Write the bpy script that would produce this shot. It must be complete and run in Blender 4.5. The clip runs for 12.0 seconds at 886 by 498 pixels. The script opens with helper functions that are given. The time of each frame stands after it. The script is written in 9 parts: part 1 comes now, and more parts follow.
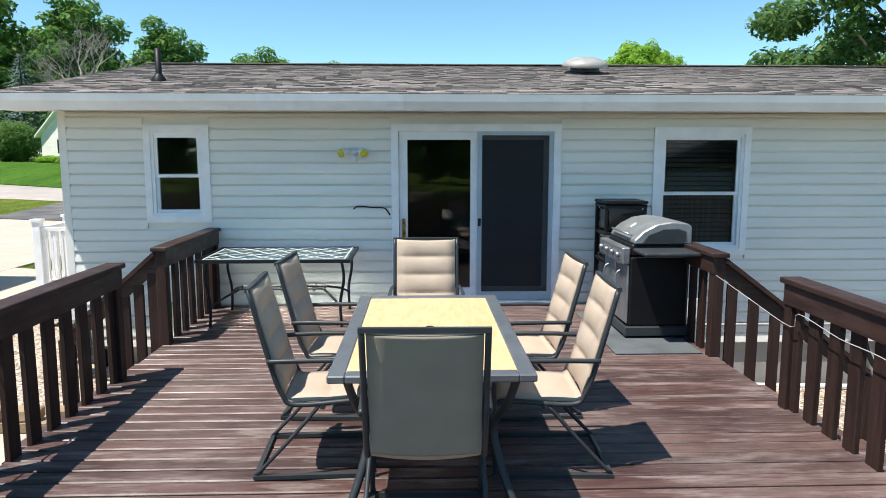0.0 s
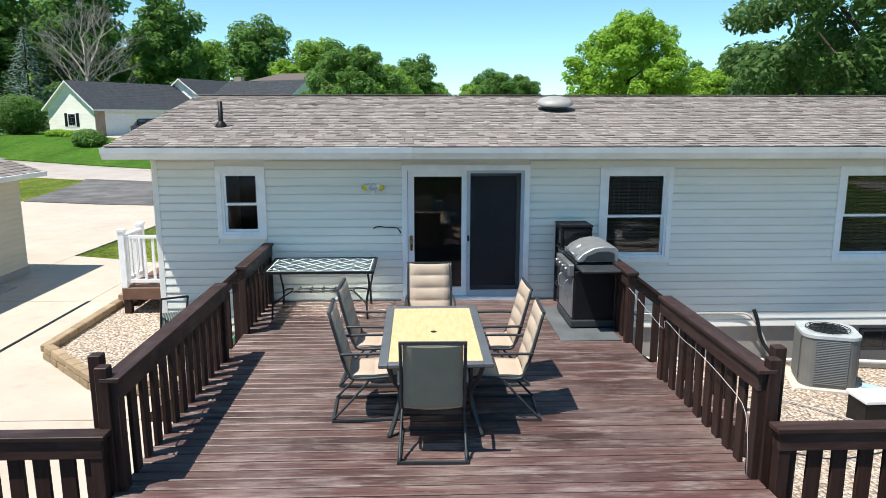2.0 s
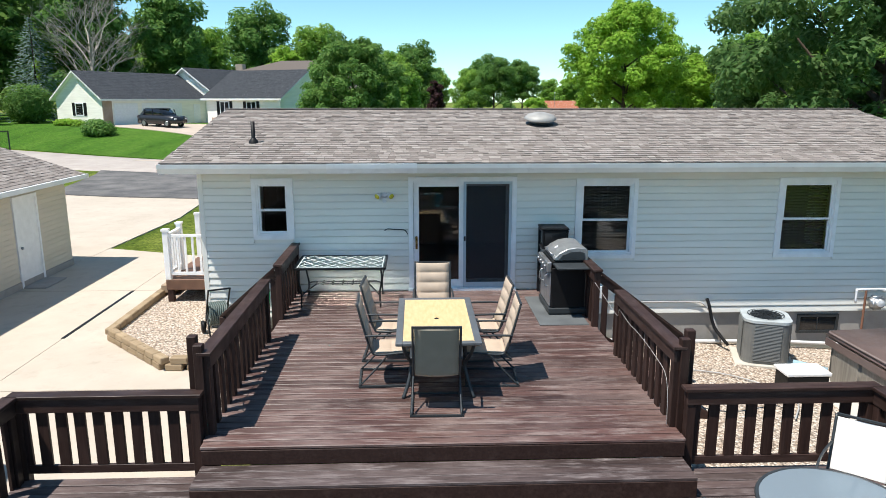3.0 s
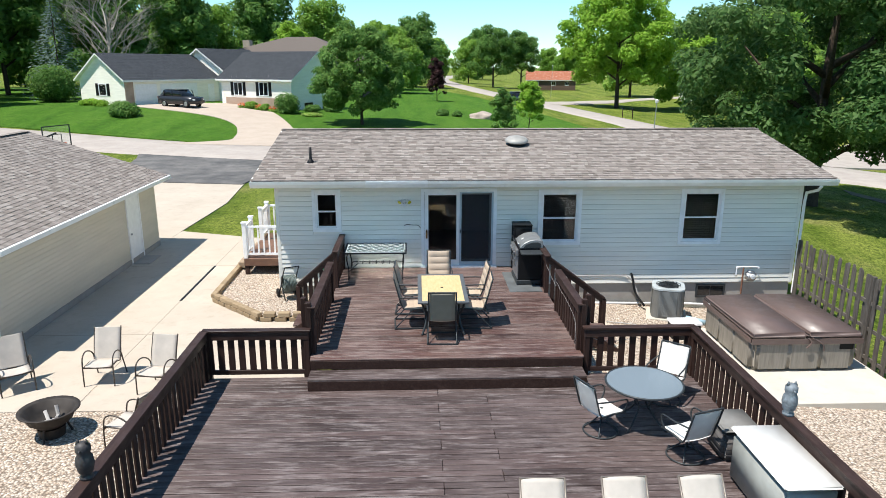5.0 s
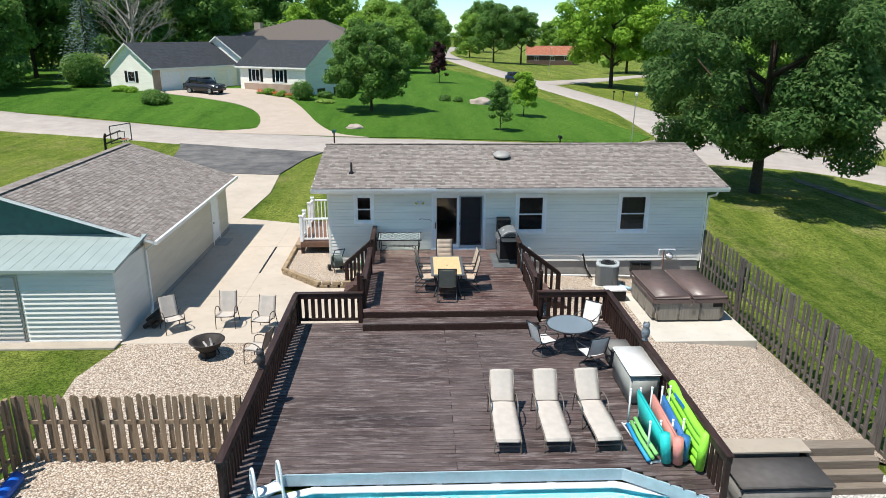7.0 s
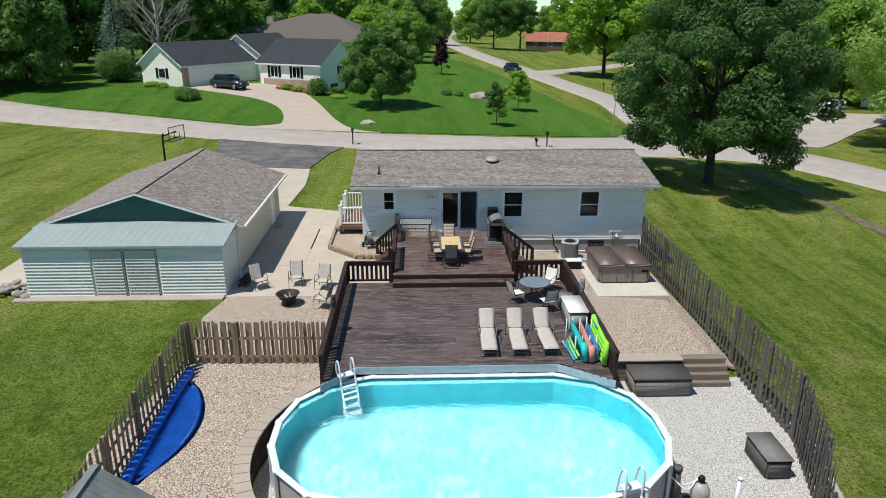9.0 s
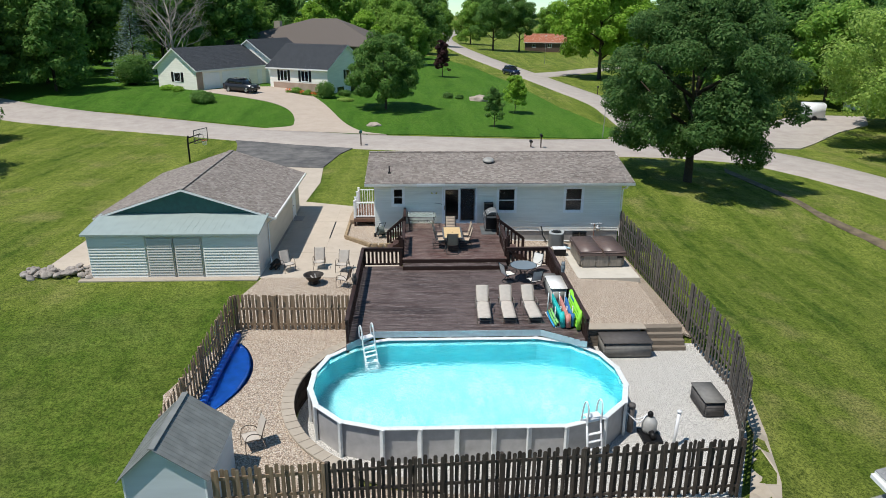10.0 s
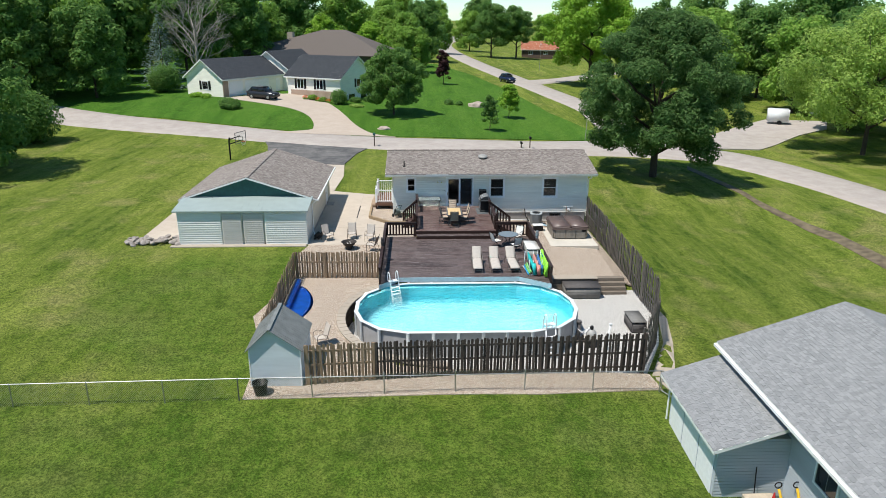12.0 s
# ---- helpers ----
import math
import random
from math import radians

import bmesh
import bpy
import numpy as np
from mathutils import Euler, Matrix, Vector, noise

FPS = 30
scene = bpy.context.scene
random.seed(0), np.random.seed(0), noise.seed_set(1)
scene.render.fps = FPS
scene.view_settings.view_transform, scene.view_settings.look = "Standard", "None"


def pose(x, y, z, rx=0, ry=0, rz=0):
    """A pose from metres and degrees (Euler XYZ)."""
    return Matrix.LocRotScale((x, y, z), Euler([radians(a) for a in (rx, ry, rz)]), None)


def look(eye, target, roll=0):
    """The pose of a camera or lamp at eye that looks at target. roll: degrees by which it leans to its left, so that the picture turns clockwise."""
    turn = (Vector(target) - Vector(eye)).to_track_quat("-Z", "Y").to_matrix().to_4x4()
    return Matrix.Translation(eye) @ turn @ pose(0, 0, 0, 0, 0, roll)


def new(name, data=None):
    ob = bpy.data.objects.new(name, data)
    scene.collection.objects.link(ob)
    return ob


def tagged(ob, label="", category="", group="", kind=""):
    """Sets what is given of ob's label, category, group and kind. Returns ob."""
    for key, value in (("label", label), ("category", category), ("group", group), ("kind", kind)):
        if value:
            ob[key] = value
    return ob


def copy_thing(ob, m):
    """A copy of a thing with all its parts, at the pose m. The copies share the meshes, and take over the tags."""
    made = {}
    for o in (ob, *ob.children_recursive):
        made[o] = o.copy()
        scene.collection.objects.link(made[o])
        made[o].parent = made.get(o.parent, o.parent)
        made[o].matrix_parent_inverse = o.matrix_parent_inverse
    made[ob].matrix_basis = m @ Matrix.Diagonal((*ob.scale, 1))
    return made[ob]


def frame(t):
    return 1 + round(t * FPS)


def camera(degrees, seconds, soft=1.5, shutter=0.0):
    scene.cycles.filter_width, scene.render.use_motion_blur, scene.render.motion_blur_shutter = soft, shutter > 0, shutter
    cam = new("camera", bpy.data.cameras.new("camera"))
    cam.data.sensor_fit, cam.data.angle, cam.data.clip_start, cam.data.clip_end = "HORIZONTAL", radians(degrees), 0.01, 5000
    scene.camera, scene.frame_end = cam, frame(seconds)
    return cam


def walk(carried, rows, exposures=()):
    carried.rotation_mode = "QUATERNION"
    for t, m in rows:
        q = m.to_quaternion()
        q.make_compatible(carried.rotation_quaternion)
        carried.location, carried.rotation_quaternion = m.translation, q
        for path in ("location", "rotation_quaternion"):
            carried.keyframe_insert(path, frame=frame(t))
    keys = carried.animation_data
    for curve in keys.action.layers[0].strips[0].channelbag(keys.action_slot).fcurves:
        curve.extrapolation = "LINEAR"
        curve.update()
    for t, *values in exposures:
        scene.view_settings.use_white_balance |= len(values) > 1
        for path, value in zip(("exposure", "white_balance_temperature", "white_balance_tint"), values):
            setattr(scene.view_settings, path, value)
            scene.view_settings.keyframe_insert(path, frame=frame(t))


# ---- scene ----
cam = camera(65.1, 12.0, 0.9)
PATH = [
    (0, (-0.642, -8.076, 1.766), (-0.325, 1.826, 0.406), 0.02),
    (0.5, (-0.657, -8.560, 1.937), (-0.325, 1.322, 0.437), 0.02),
    (1, (-0.678, -9.144, 2.201), (-0.334, 0.716, 0.569), 0.07),
    (1.5, (-0.707, -9.816, 2.512), (-0.353, 0.023, 0.760), 0.06),
    (2, (-0.742, -10.593, 2.823), (-0.380, -0.776, 0.949), 0.03),
    (2.5, (-0.784, -11.465, 3.138), (-0.416, -1.672, 1.148), 0.01),
    (3, (-0.833, -12.460, 3.460), (-0.459, -2.692, 1.355), 0.02),
    (5, (-1.098, -17.633, 5.182), (-0.723, -7.976, 2.612), 0.10),
    (5.5, (-1.182, -19.187, 5.738), (-0.811, -9.560, 3.060), 0.14),
    (6, (-1.273, -20.825, 6.328), (-0.906, -11.229, 3.539), 0.15),
    (6.5, (-1.371, -22.538, 6.954), (-1.008, -12.973, 4.061), 0.18),
    (8.5, (-1.836, -30.373, 9.702), (-1.490, -20.909, 6.491), 0.18),
    (9, (-1.971, -32.573, 10.279), (-1.627, -23.124, 7.025), 0.18),
    (9.5, (-2.113, -34.887, 10.815), (-1.767, -25.443, 7.547), 0.20),
    (10, (-2.262, -37.281, 11.362), (-1.919, -27.836, 8.093), 0.23),
    (10.5, (-2.419, -39.735, 11.851), (-2.076, -30.291, 8.581), 0.24),
    (11, (-2.583, -42.264, 12.256), (-2.238, -32.820, 8.986), 0.27),
    (11.5, (-2.755, -44.878, 12.612), (-2.407, -35.430, 9.356), 0.28),
    (12, (-2.935, -47.574, 12.962), (-2.581, -38.113, 9.743), 0.28),
]
walk(cam, [(t, look(eye, target, roll)) for t, eye, target, roll in PATH],
     exposures=[(0.0, 0.68), (2.5, 0.58), (5.5, 0.54), (6.5, 0.45), (8.5, 0.04), (9.5, -0.04), (10.5, 0.04), (12.0, 0.20)])

# ---------------------------------------------------------------- light
SUN = Vector((0.34, 0.20, -0.90)).normalized()
world = bpy.data.worlds.new("sky")
scene.world = world
world.use_nodes = True
wn = world.node_tree.nodes
sky = wn.new("ShaderNodeTexSky")
sky.sky_type = "NISHITA"
sky.sun_disc = False
sky.sun_elevation = math.asin(-SUN.z)
sky.sun_rotation = math.atan2(-SUN.x, -SUN.y)
sky.air_density, sky.dust_density, sky.ozone_density = 0.75, 0.0, 0.8
wn["Background"].inputs["Strength"].default_value = 0.125
tint = wn.new("ShaderNodeMix")
tint.data_type, tint.blend_type = "RGBA", "MULTIPLY"
tint.inputs[0].default_value = 1.0
tint.inputs[7].default_value = (0.74, 1.0, 0.98, 1)
world.node_tree.links.new(sky.outputs[0], tint.inputs[6])
world.node_tree.links.new(tint.outputs[2], wn["Background"].inputs["Color"])
sun = new("sun", bpy.data.lights.new("sun", "SUN"))
sun.data.energy, sun.data.angle, sun.data.color = 4.8, radians(0.53), (1.0, 0.955, 0.88)
sun.matrix_world = look((0, 0, 60), Vector((0, 0, 60)) + SUN)


# ---------------------------------------------------------------- materials
def rgb(h):
    c = [int(h[i:i + 2], 16) / 255 for i in (0, 2, 4)]
    return tuple(((v + 0.055) / 1.055) ** 2.4 if v > 0.04045 else v / 12.92 for v in c)


class Nodes:
    """A short way to write node materials."""

    def __init__(self, name):
        self.mat = bpy.data.materials.new(name)
        self.mat.use_nodes = True
        self.tree = self.mat.node_tree
        self.bsdf = self.tree.nodes["Principled BSDF"]
        self.coord = self.tree.nodes.new("ShaderNodeTexCoord").outputs["Object"]

    def add(self, kind, **values):
        n = self.tree.nodes.new(kind)
        for k, v in values.items():
            if k in n.inputs:
                self.put(v, n.inputs[k])
        return n

    def put(self, v, socket):
        if isinstance(v, bpy.types.NodeSocket):
            self.tree.links.new(v, socket)
        elif isinstance(v, (tuple, list)) and len(v) == 3 and socket.type == "RGBA":
            socket.default_value = (*v, 1)
        else:
            socket.default_value = v

    def world(self):
        g = self.tree.nodes.new("ShaderNodeNewGeometry")
        self.coord = g.outputs["Position"]
        return self

    def stretched(self, sx, sy, sz):
        m = self.add("ShaderNodeMapping", Vector=self.coord, Scale=(sx, sy, sz))
        return m.outputs[0]

    def noise(self, scale, detail=4.0, vec=None, rough=0.55, distort=0.0):
        return self.add("ShaderNodeTexNoise", Vector=vec or self.coord, Scale=scale, Detail=detail, Roughness=rough, Distortion=distort).outputs["Fac"]

    def voronoi(self, scale, vec=None, out="Distance"):
        return self.add("ShaderNodeTexVoronoi", Vector=vec or self.coord, Scale=scale).outputs[out]

    def ramp(self, fac, stops):
        n = self.add("ShaderNodeValToRGB", Fac=fac)
        e = n.color_ramp.elements
        while len(e) < len(stops):
            e.new(0.5)
        for el, (p, c) in zip(e, stops):
            el.position, el.color = p, (*(c if isinstance(c, tuple) else (c, c, c)), 1)
        return n.outputs["Color"]

    def mix(self, fac, a, b, how="MIX"):
        n = self.tree.nodes.new("ShaderNodeMix")
        n.data_type, n.blend_type = "RGBA", how
        self.put(fac, n.inputs[0])
        self.put(a, n.inputs[6])
        self.put(b, n.inputs[7])
        return n.outputs[2]

    def math(self, op, a, b=0.0):
        n = self.tree.nodes.new("ShaderNodeMath")
        n.operation = op
        self.put(a, n.inputs[0])
        self.put(b, n.inputs[1])
        return n.outputs[0]

    def random(self):
        return self.tree.nodes.new("ShaderNodeObjectInfo").outputs["Random"]

    def island(self):
        return self.tree.nodes.new("ShaderNodeNewGeometry").outputs["Random Per Island"]

    def bump(self, height, strength=0.3, distance=0.01):
        n = self.add("ShaderNodeBump", Height=height, Strength=strength, Distance=distance)
        self.put(n.outputs[0], self.bsdf.inputs["Normal"])

    def done(self, color, rough=0.6, metal=0.0, spec=None):
        self.put(color, self.bsdf.inputs["Base Color"])
        self.put(rough, self.bsdf.inputs["Roughness"])
        self.put(metal, self.bsdf.inputs["Metallic"])
        if spec is not None:
            self.put(spec, self.bsdf.inputs["Specular IOR Level"])
        return self.mat


def plain(name, col, rough=0.5, metal=0.0, var=0.18, scale=6.0, bump=0.08, grain=60.0, spec=None):
    """Paint, plastic or metal with faint stains, grain and relief."""
    n = Nodes(name)
    stain = n.ramp(n.noise(scale, 5), [(0.3, tuple(v * (1 - var) for v in col)), (0.7, tuple(min(1, v * (1 + var * 0.6)) for v in col))])
    fine = n.noise(grain, 3)
    color = n.mix(n.math("MULTIPLY", fine, var * 0.5), stain, tuple(v * 0.6 for v in col))
    n.bump(fine, bump, 0.004)
    return n.done(color, n.ramp(n.noise(scale * 2, 3), [(0.3, max(0.02, rough - 0.08)), (0.7, min(1, rough + 0.08))]), metal, spec)


def grass_mat(name, dark, mid, light, dry, lush=None):
    """Mown grass: mowing stripes, patches, tufts and blades; lush is a greener tone for the well-watered lawns."""
    n = Nodes(name).world()
    turned = n.add("ShaderNodeMapping", Vector=n.coord, Rotation=(0, 0, radians(-24)), Scale=(1.0, 0.10, 1.0)).outputs[0]
    big = n.noise(0.16, 4)
    patch = n.noise(0.55, 5, rough=0.65)
    mow = n.noise(0.42, 3, turned)
    blade = n.noise(11.0, 5, rough=0.9)
    tuft = n.noise(4.0, 5, rough=0.75)
    c = n.ramp(n.math("ADD", n.math("MULTIPLY", patch, 0.35), n.math("MULTIPLY", mow, 0.65)), [(0.36, dark), (0.49, mid), (0.62, light)])
    c = n.mix(n.ramp(n.noise(1.4, 3, turned), [(0.44, 0.0), (0.62, 0.5)]), c, light)
    c = n.mix(n.ramp(n.math("MULTIPLY", big, n.noise(0.4, 4)), [(0.27, 0.0), (0.40, 0.8)]), c, dry)
    if lush:
        at = n.add("ShaderNodeSeparateXYZ", Vector=n.coord).outputs
        ragged = n.math("MULTIPLY", n.math("SUBTRACT", n.noise(0.3, 5), 0.5), 9.0)
        south = n.ramp(n.math("MULTIPLY", n.math("ADD", n.math("ADD", at["Y"], ragged), 40.0), 0.025), [(0.38, 1.0), (0.47, 0.0)])
        dx = n.math("MULTIPLY", n.math("ADD", at["X"], 12.0), 0.11)
        dy = n.math("MULTIPLY", n.math("ADD", at["Y"], 14.5), 0.12)
        ring = n.math("ADD", n.math("ADD", n.math("MULTIPLY", dx, dx), n.math("MULTIPLY", dy, dy)), n.math("MULTIPLY", ragged, 0.10))
        near = n.ramp(ring, [(0.55, 1.0), (1.0, 0.0)])
        c = n.mix(n.math("MULTIPLY", n.math("MAXIMUM", south, near), 0.66), c, n.ramp(patch, [(0.35, tuple(v * 0.72 for v in lush)), (0.65, tuple(v * 1.25 for v in lush))]))
    c = n.mix(n.ramp(tuft, [(0.36, 0.62), (0.56, 0.0)]), c, tuple(v * 0.5 for v in dark))
    c = n.mix(n.ramp(n.noise(1.7, 5, rough=0.75), [(0.45, 0.0), (0.62, 0.3)]), c, light)
    c = n.mix(n.ramp(blade, [(0.42, 0.8), (0.54, 0.0), (0.8, 0.0)]), c, tuple(v * 0.35 for v in dark))
    c = n.mix(n.ramp(blade, [(0.56, 0.0), (0.72, 0.55)]), c, tuple(v * 1.15 for v in light))
    n.bump(n.math("ADD", blade, tuft), 1.0, 0.06)
    return n.done(c, 0.9, 0.0, 0.08)


M = {}
M["grass"] = grass_mat("lawn_grass", (0.060, 0.118, 0.013), (0.150, 0.210, 0.027), (0.295, 0.340, 0.070), (0.36, 0.33, 0.125), (0.072, 0.152, 0.015))
M["lush"] = grass_mat("lush_lawn", (0.046, 0.130, 0.014), (0.076, 0.190, 0.020), (0.120, 0.245, 0.032), (0.110, 0.215, 0.032))


def gravel_mat(name, tones, scale=26.0):
    n = Nodes(name).world()
    v = n.add("ShaderNodeTexVoronoi", Vector=n.coord, Scale=scale)
    c = n.ramp(n.add("ShaderNodeSeparateColor", Color=v.outputs["Color"]).outputs[0], [(i / (len(tones) - 1) * 0.96 + 0.02, t) for i, t in enumerate(tones)])
    gap = n.ramp(v.outputs["Distance"], [(0.40, 0.0), (0.75, 0.85)])
    c = n.mix(gap, c, tuple(x * 0.28 for x in tones[0]))
    c = n.mix(n.math("MULTIPLY", n.noise(0.8, 4), 0.35), c, tuple(x * 0.7 for x in tones[1]))
    n.bump(n.math("SUBTRACT", 1.0, v.outputs["Distance"]), 1.0, 0.03)
    return n.done(c, 0.85, 0.0, 0.25)


M["pebble"] = gravel_mat("river_pebbles", [(0.36, 0.265, 0.195), (0.56, 0.445, 0.345), (0.72, 0.62, 0.51), (0.47, 0.38, 0.31), (0.80, 0.73, 0.63)], 24)
M["limestone"] = gravel_mat("grey_crushed_stone", [(0.58, 0.56, 0.52), (0.70, 0.68, 0.65), (0.82, 0.80, 0.76), (0.63, 0.61, 0.58)], 28)


def slab_mat(name, a, b, grain=90.0, bump=0.25):
    n = Nodes(name).world()
    c = n.ramp(n.noise(0.7, 6, rough=0.6), [(0.3, a), (0.7, b)])
    c = n.mix(n.ramp(n.noise(3.5, 5, rough=0.7), [(0.52, 0.0), (0.72, 0.35)]), c, tuple(x * 0.72 for x in a))
    fine = n.noise(grain, 3, rough=0.7)
    c = n.mix(n.math("MULTIPLY", fine, 0.3), c, tuple(x * 0.7 for x in a))
    n.bump(fine, bump, 0.006)
    return n.done(c, 0.85, 0.0, 0.3)


M["concrete"] = slab_mat("pale_concrete", (0.45, 0.385, 0.315), (0.55, 0.48, 0.40))
M["drive"] = slab_mat("tan_drive_concrete", (0.43, 0.355, 0.29), (0.50, 0.42, 0.35))
M["pad"] = slab_mat("tub_pad_concrete", (0.50, 0.465, 0.40), (0.60, 0.56, 0.49))
M["road"] = slab_mat("sealed_gravel_road", (0.36, 0.315, 0.285), (0.46, 0.415, 0.375), grain=60)
M["asphalt"] = slab_mat("dark_asphalt", (0.065, 0.065, 0.068), (0.21, 0.20, 0.19), grain=70)
M["foundation"] = slab_mat("concrete_foundation", (0.30, 0.28, 0.26), (0.40, 0.38, 0.36))
M["retain"] = slab_mat("retaining_concrete", (0.36, 0.31, 0.25), (0.47, 0.41, 0.34))


def siding_mat(name, col, var=0.06):
    n = Nodes(name)
    c = n.ramp(n.noise(1.6, 5, n.stretched(0.4, 0.4, 3.0)), [(0.3, tuple(v * (1 - var) for v in col)), (0.7, tuple(min(1, v * (1 + var)) for v in col))])
    g = n.noise(120, 2, n.stretched(0.06, 1, 1.4))
    n.bump(g, 0.12, 0.002)
    return n.done(c, 0.5, 0.0, 0.35)


M["siding"] = siding_mat("warm_grey_vinyl_siding", (0.79, 0.78, 0.725))
M["garage_siding"] = siding_mat("cream_siding", (0.62, 0.56, 0.46))
M["metal_siding"] = siding_mat("white_metal_siding", (0.70, 0.695, 0.65))
M["nb_siding"] = siding_mat("cream_white_siding", (0.90, 0.87, 0.79))
M["trim"] = plain("white_vinyl_trim", (0.87, 0.88, 0.89), 0.4, var=0.07)
M["screen_frame"] = plain("blue_grey_screen_frame", (0.42, 0.50, 0.56), 0.4, var=0.08)
M["gutter"] = plain("white_gutter", (0.84, 0.84, 0.82), 0.35, var=0.10, scale=2)
M["soffit"] = plain("soffit_vinyl", (0.62, 0.58, 0.52), 0.5, var=0.08)
M["teal"] = plain("dark_teal_gable", (0.012, 0.085, 0.080), 0.5, var=0.2)
M["pale_roof"] = plain("pale_green_metal_roof", (0.31, 0.37, 0.355), 0.5, var=0.08, scale=2)


def shingle_mat(name, tones):
    n = Nodes(name)
    r = n.island()
    c = n.ramp(r, [(i / (len(tones) - 1), t) for i, t in enumerate(tones)])
    g = n.noise(160, 3, rough=0.8)
    c = n.mix(n.math("MULTIPLY", g, 0.55), c, tuple(v * 0.45 for v in tones[0]))
    c = n.mix(n.math("MULTIPLY", n.noise(0.5, 4), 0.25), c, tuple(v * 0.75 for v in tones[1]))
    n.bump(g, 0.5, 0.004)
    return n.done(c, 0.9, 0.0, 0.2)


M["shingle"] = shingle_mat("brown_asphalt_shingles", [(0.20, 0.170, 0.152), (0.27, 0.232, 0.21), (0.36, 0.318, 0.29), (0.23, 0.20, 0.18), (0.43, 0.39, 0.355), (0.31, 0.262, 0.235)])
M["slate_shingle"] = shingle_mat("dark_grey_shingles", [(0.045, 0.050, 0.058), (0.060, 0.066, 0.075), (0.075, 0.08, 0.09)])
M["grey_shingle"] = shingle_mat("light_grey_shingles", [(0.25, 0.255, 0.26), (0.30, 0.305, 0.31), (0.35, 0.355, 0.36)])
M["tan_shingle"] = shingle_mat("taupe_shingles", [(0.13, 0.11, 0.10), (0.17, 0.145, 0.13), (0.20, 0.175, 0.155)])


def wood_mat(name, a, b, pale, wear=0.3, rough=0.6, along=0, spec=0.4, faded_sheen=None):
    n = Nodes(name)
    spot = n.tree.nodes.new("ShaderNodeNewGeometry").outputs["Position"]
    shift = n.tree.nodes.new("ShaderNodeVectorMath")
    n.put(n.coord, shift.inputs[0])
    n.put(n.math("MULTIPLY", n.random(), 61.0), shift.inputs[1])
    n.coord = shift.outputs[0]
    st = [14.0, 14.0, 14.0]
    st[along] = 0.9
    g = n.noise(2.2, 6, n.stretched(*st), 0.6, 0.4)
    c = n.ramp(g, [(0.3, a), (0.7, b)])
    c = n.mix(n.math("MULTIPLY", n.random(), 0.85 if faded_sheen else 0.4), c, tuple(v * 0.45 for v in a))
    knot = n.ramp(n.voronoi(1.9, n.stretched(*[0.6 if i == along else 2.4 for i in range(3)])), [(0.02, 0.8), (0.09, 0.0)])
    c = n.mix(knot, c, tuple(v * 0.4 for v in a))
    st2 = [5.0, 5.0, 5.0]
    st2[along] = 1.0
    w = n.ramp(n.noise(1.6, 6, n.stretched(*st2), 0.7), [(0.50, 0.0), (0.75, wear)])
    c = n.mix(w, c, pale)
    if faded_sheen:
        # Random worn patches; their pale tone also paints sun sheen.
        c = n.mix(n.ramp(n.noise(0.55, 5, spot, 0.65), [(0.42, 0.0), (0.64, 0.6)]), c, n.mix(g, tuple(v * 0.5 for v in faded_sheen), faded_sheen))
        # Thin pale streaks paint gloss highlights along the boards.
        c = n.mix(n.ramp(n.noise(2.6, 5, n.stretched(0.8, 34, 34), 0.75), [(0.56, 0.0), (0.72, 0.36)]), c, pale)
        c = n.mix(n.ramp(n.noise(3.4, 5, n.stretched(1.1, 22, 22), 0.75), [(0.34, 0.75), (0.46, 0.0)]), c, tuple(v * 0.4 for v in a))
    n.bump(g, 0.35, 0.004)
    return n.done(c, n.ramp(n.noise(4, 3), [(0.3, rough - 0.1), (0.7, rough + 0.12)]), 0.0, spec)


# Upper deck's last tone: grey fading, lifted to paint in sun glint.
M["deck"] = wood_mat("stained_deck_board", (0.058, 0.028, 0.024), (0.150, 0.078, 0.066), (0.40, 0.33, 0.30), 0.7, 0.48, 0, 0.45, (0.26, 0.185, 0.165))
M["deck_grey"] = wood_mat("faded_deck_board", (0.055, 0.036, 0.033), (0.128, 0.086, 0.080), (0.38, 0.33, 0.32), 0.75, 0.52, 0, 0.4, (0.19, 0.145, 0.138))
M["rail"] = wood_mat("dark_stained_rail", (0.026, 0.0135, 0.011), (0.056, 0.030, 0.024), (0.13, 0.085, 0.07), 0.25, 0.55, 1, 0.22)
M["baluster"] = wood_mat("dark_stained_baluster", (0.026, 0.0135, 0.011), (0.056, 0.030, 0.024), (0.12, 0.08, 0.065), 0.2, 0.55, 2, 0.22)
M["fence"] = wood_mat("weathered_grey_picket", (0.085, 0.074, 0.064), (0.17, 0.152, 0.135), (0.30, 0.275, 0.245), 0.4, 0.8, 2, 0.2)
M["fence_tan"] = wood_mat("weathered_tan_picket", (0.23, 0.158, 0.098), (0.39, 0.285, 0.19), (0.50, 0.41, 0.31), 0.4, 0.8, 2, 0.2)
M["fence_dark"] = wood_mat("blackened_picket", (0.050, 0.040, 0.034), (0.10, 0.083, 0.070), (0.24, 0.20, 0.16), 0.4, 0.8, 2, 0.2)

M["black"] = plain("black_plastic", (0.009, 0.009, 0.010), 0.5, var=0.3, spec=0.25)
M["iron"] = plain("dark_powder_coated_steel", (0.018, 0.020, 0.022), 0.45, 0.2, var=0.2, spec=0.3)
M["frame_grey"] = plain("grey_powder_coated_steel", (0.042, 0.048, 0.052), 0.45, 0.2, var=0.2, spec=0.35)
M["chrome"] = plain("brushed_steel", (0.40, 0.41, 0.42), 0.42, 0.85, var=0.2)
M["white_plastic"] = plain("white_plastic", (0.74, 0.75, 0.76), 0.35, var=0.08)
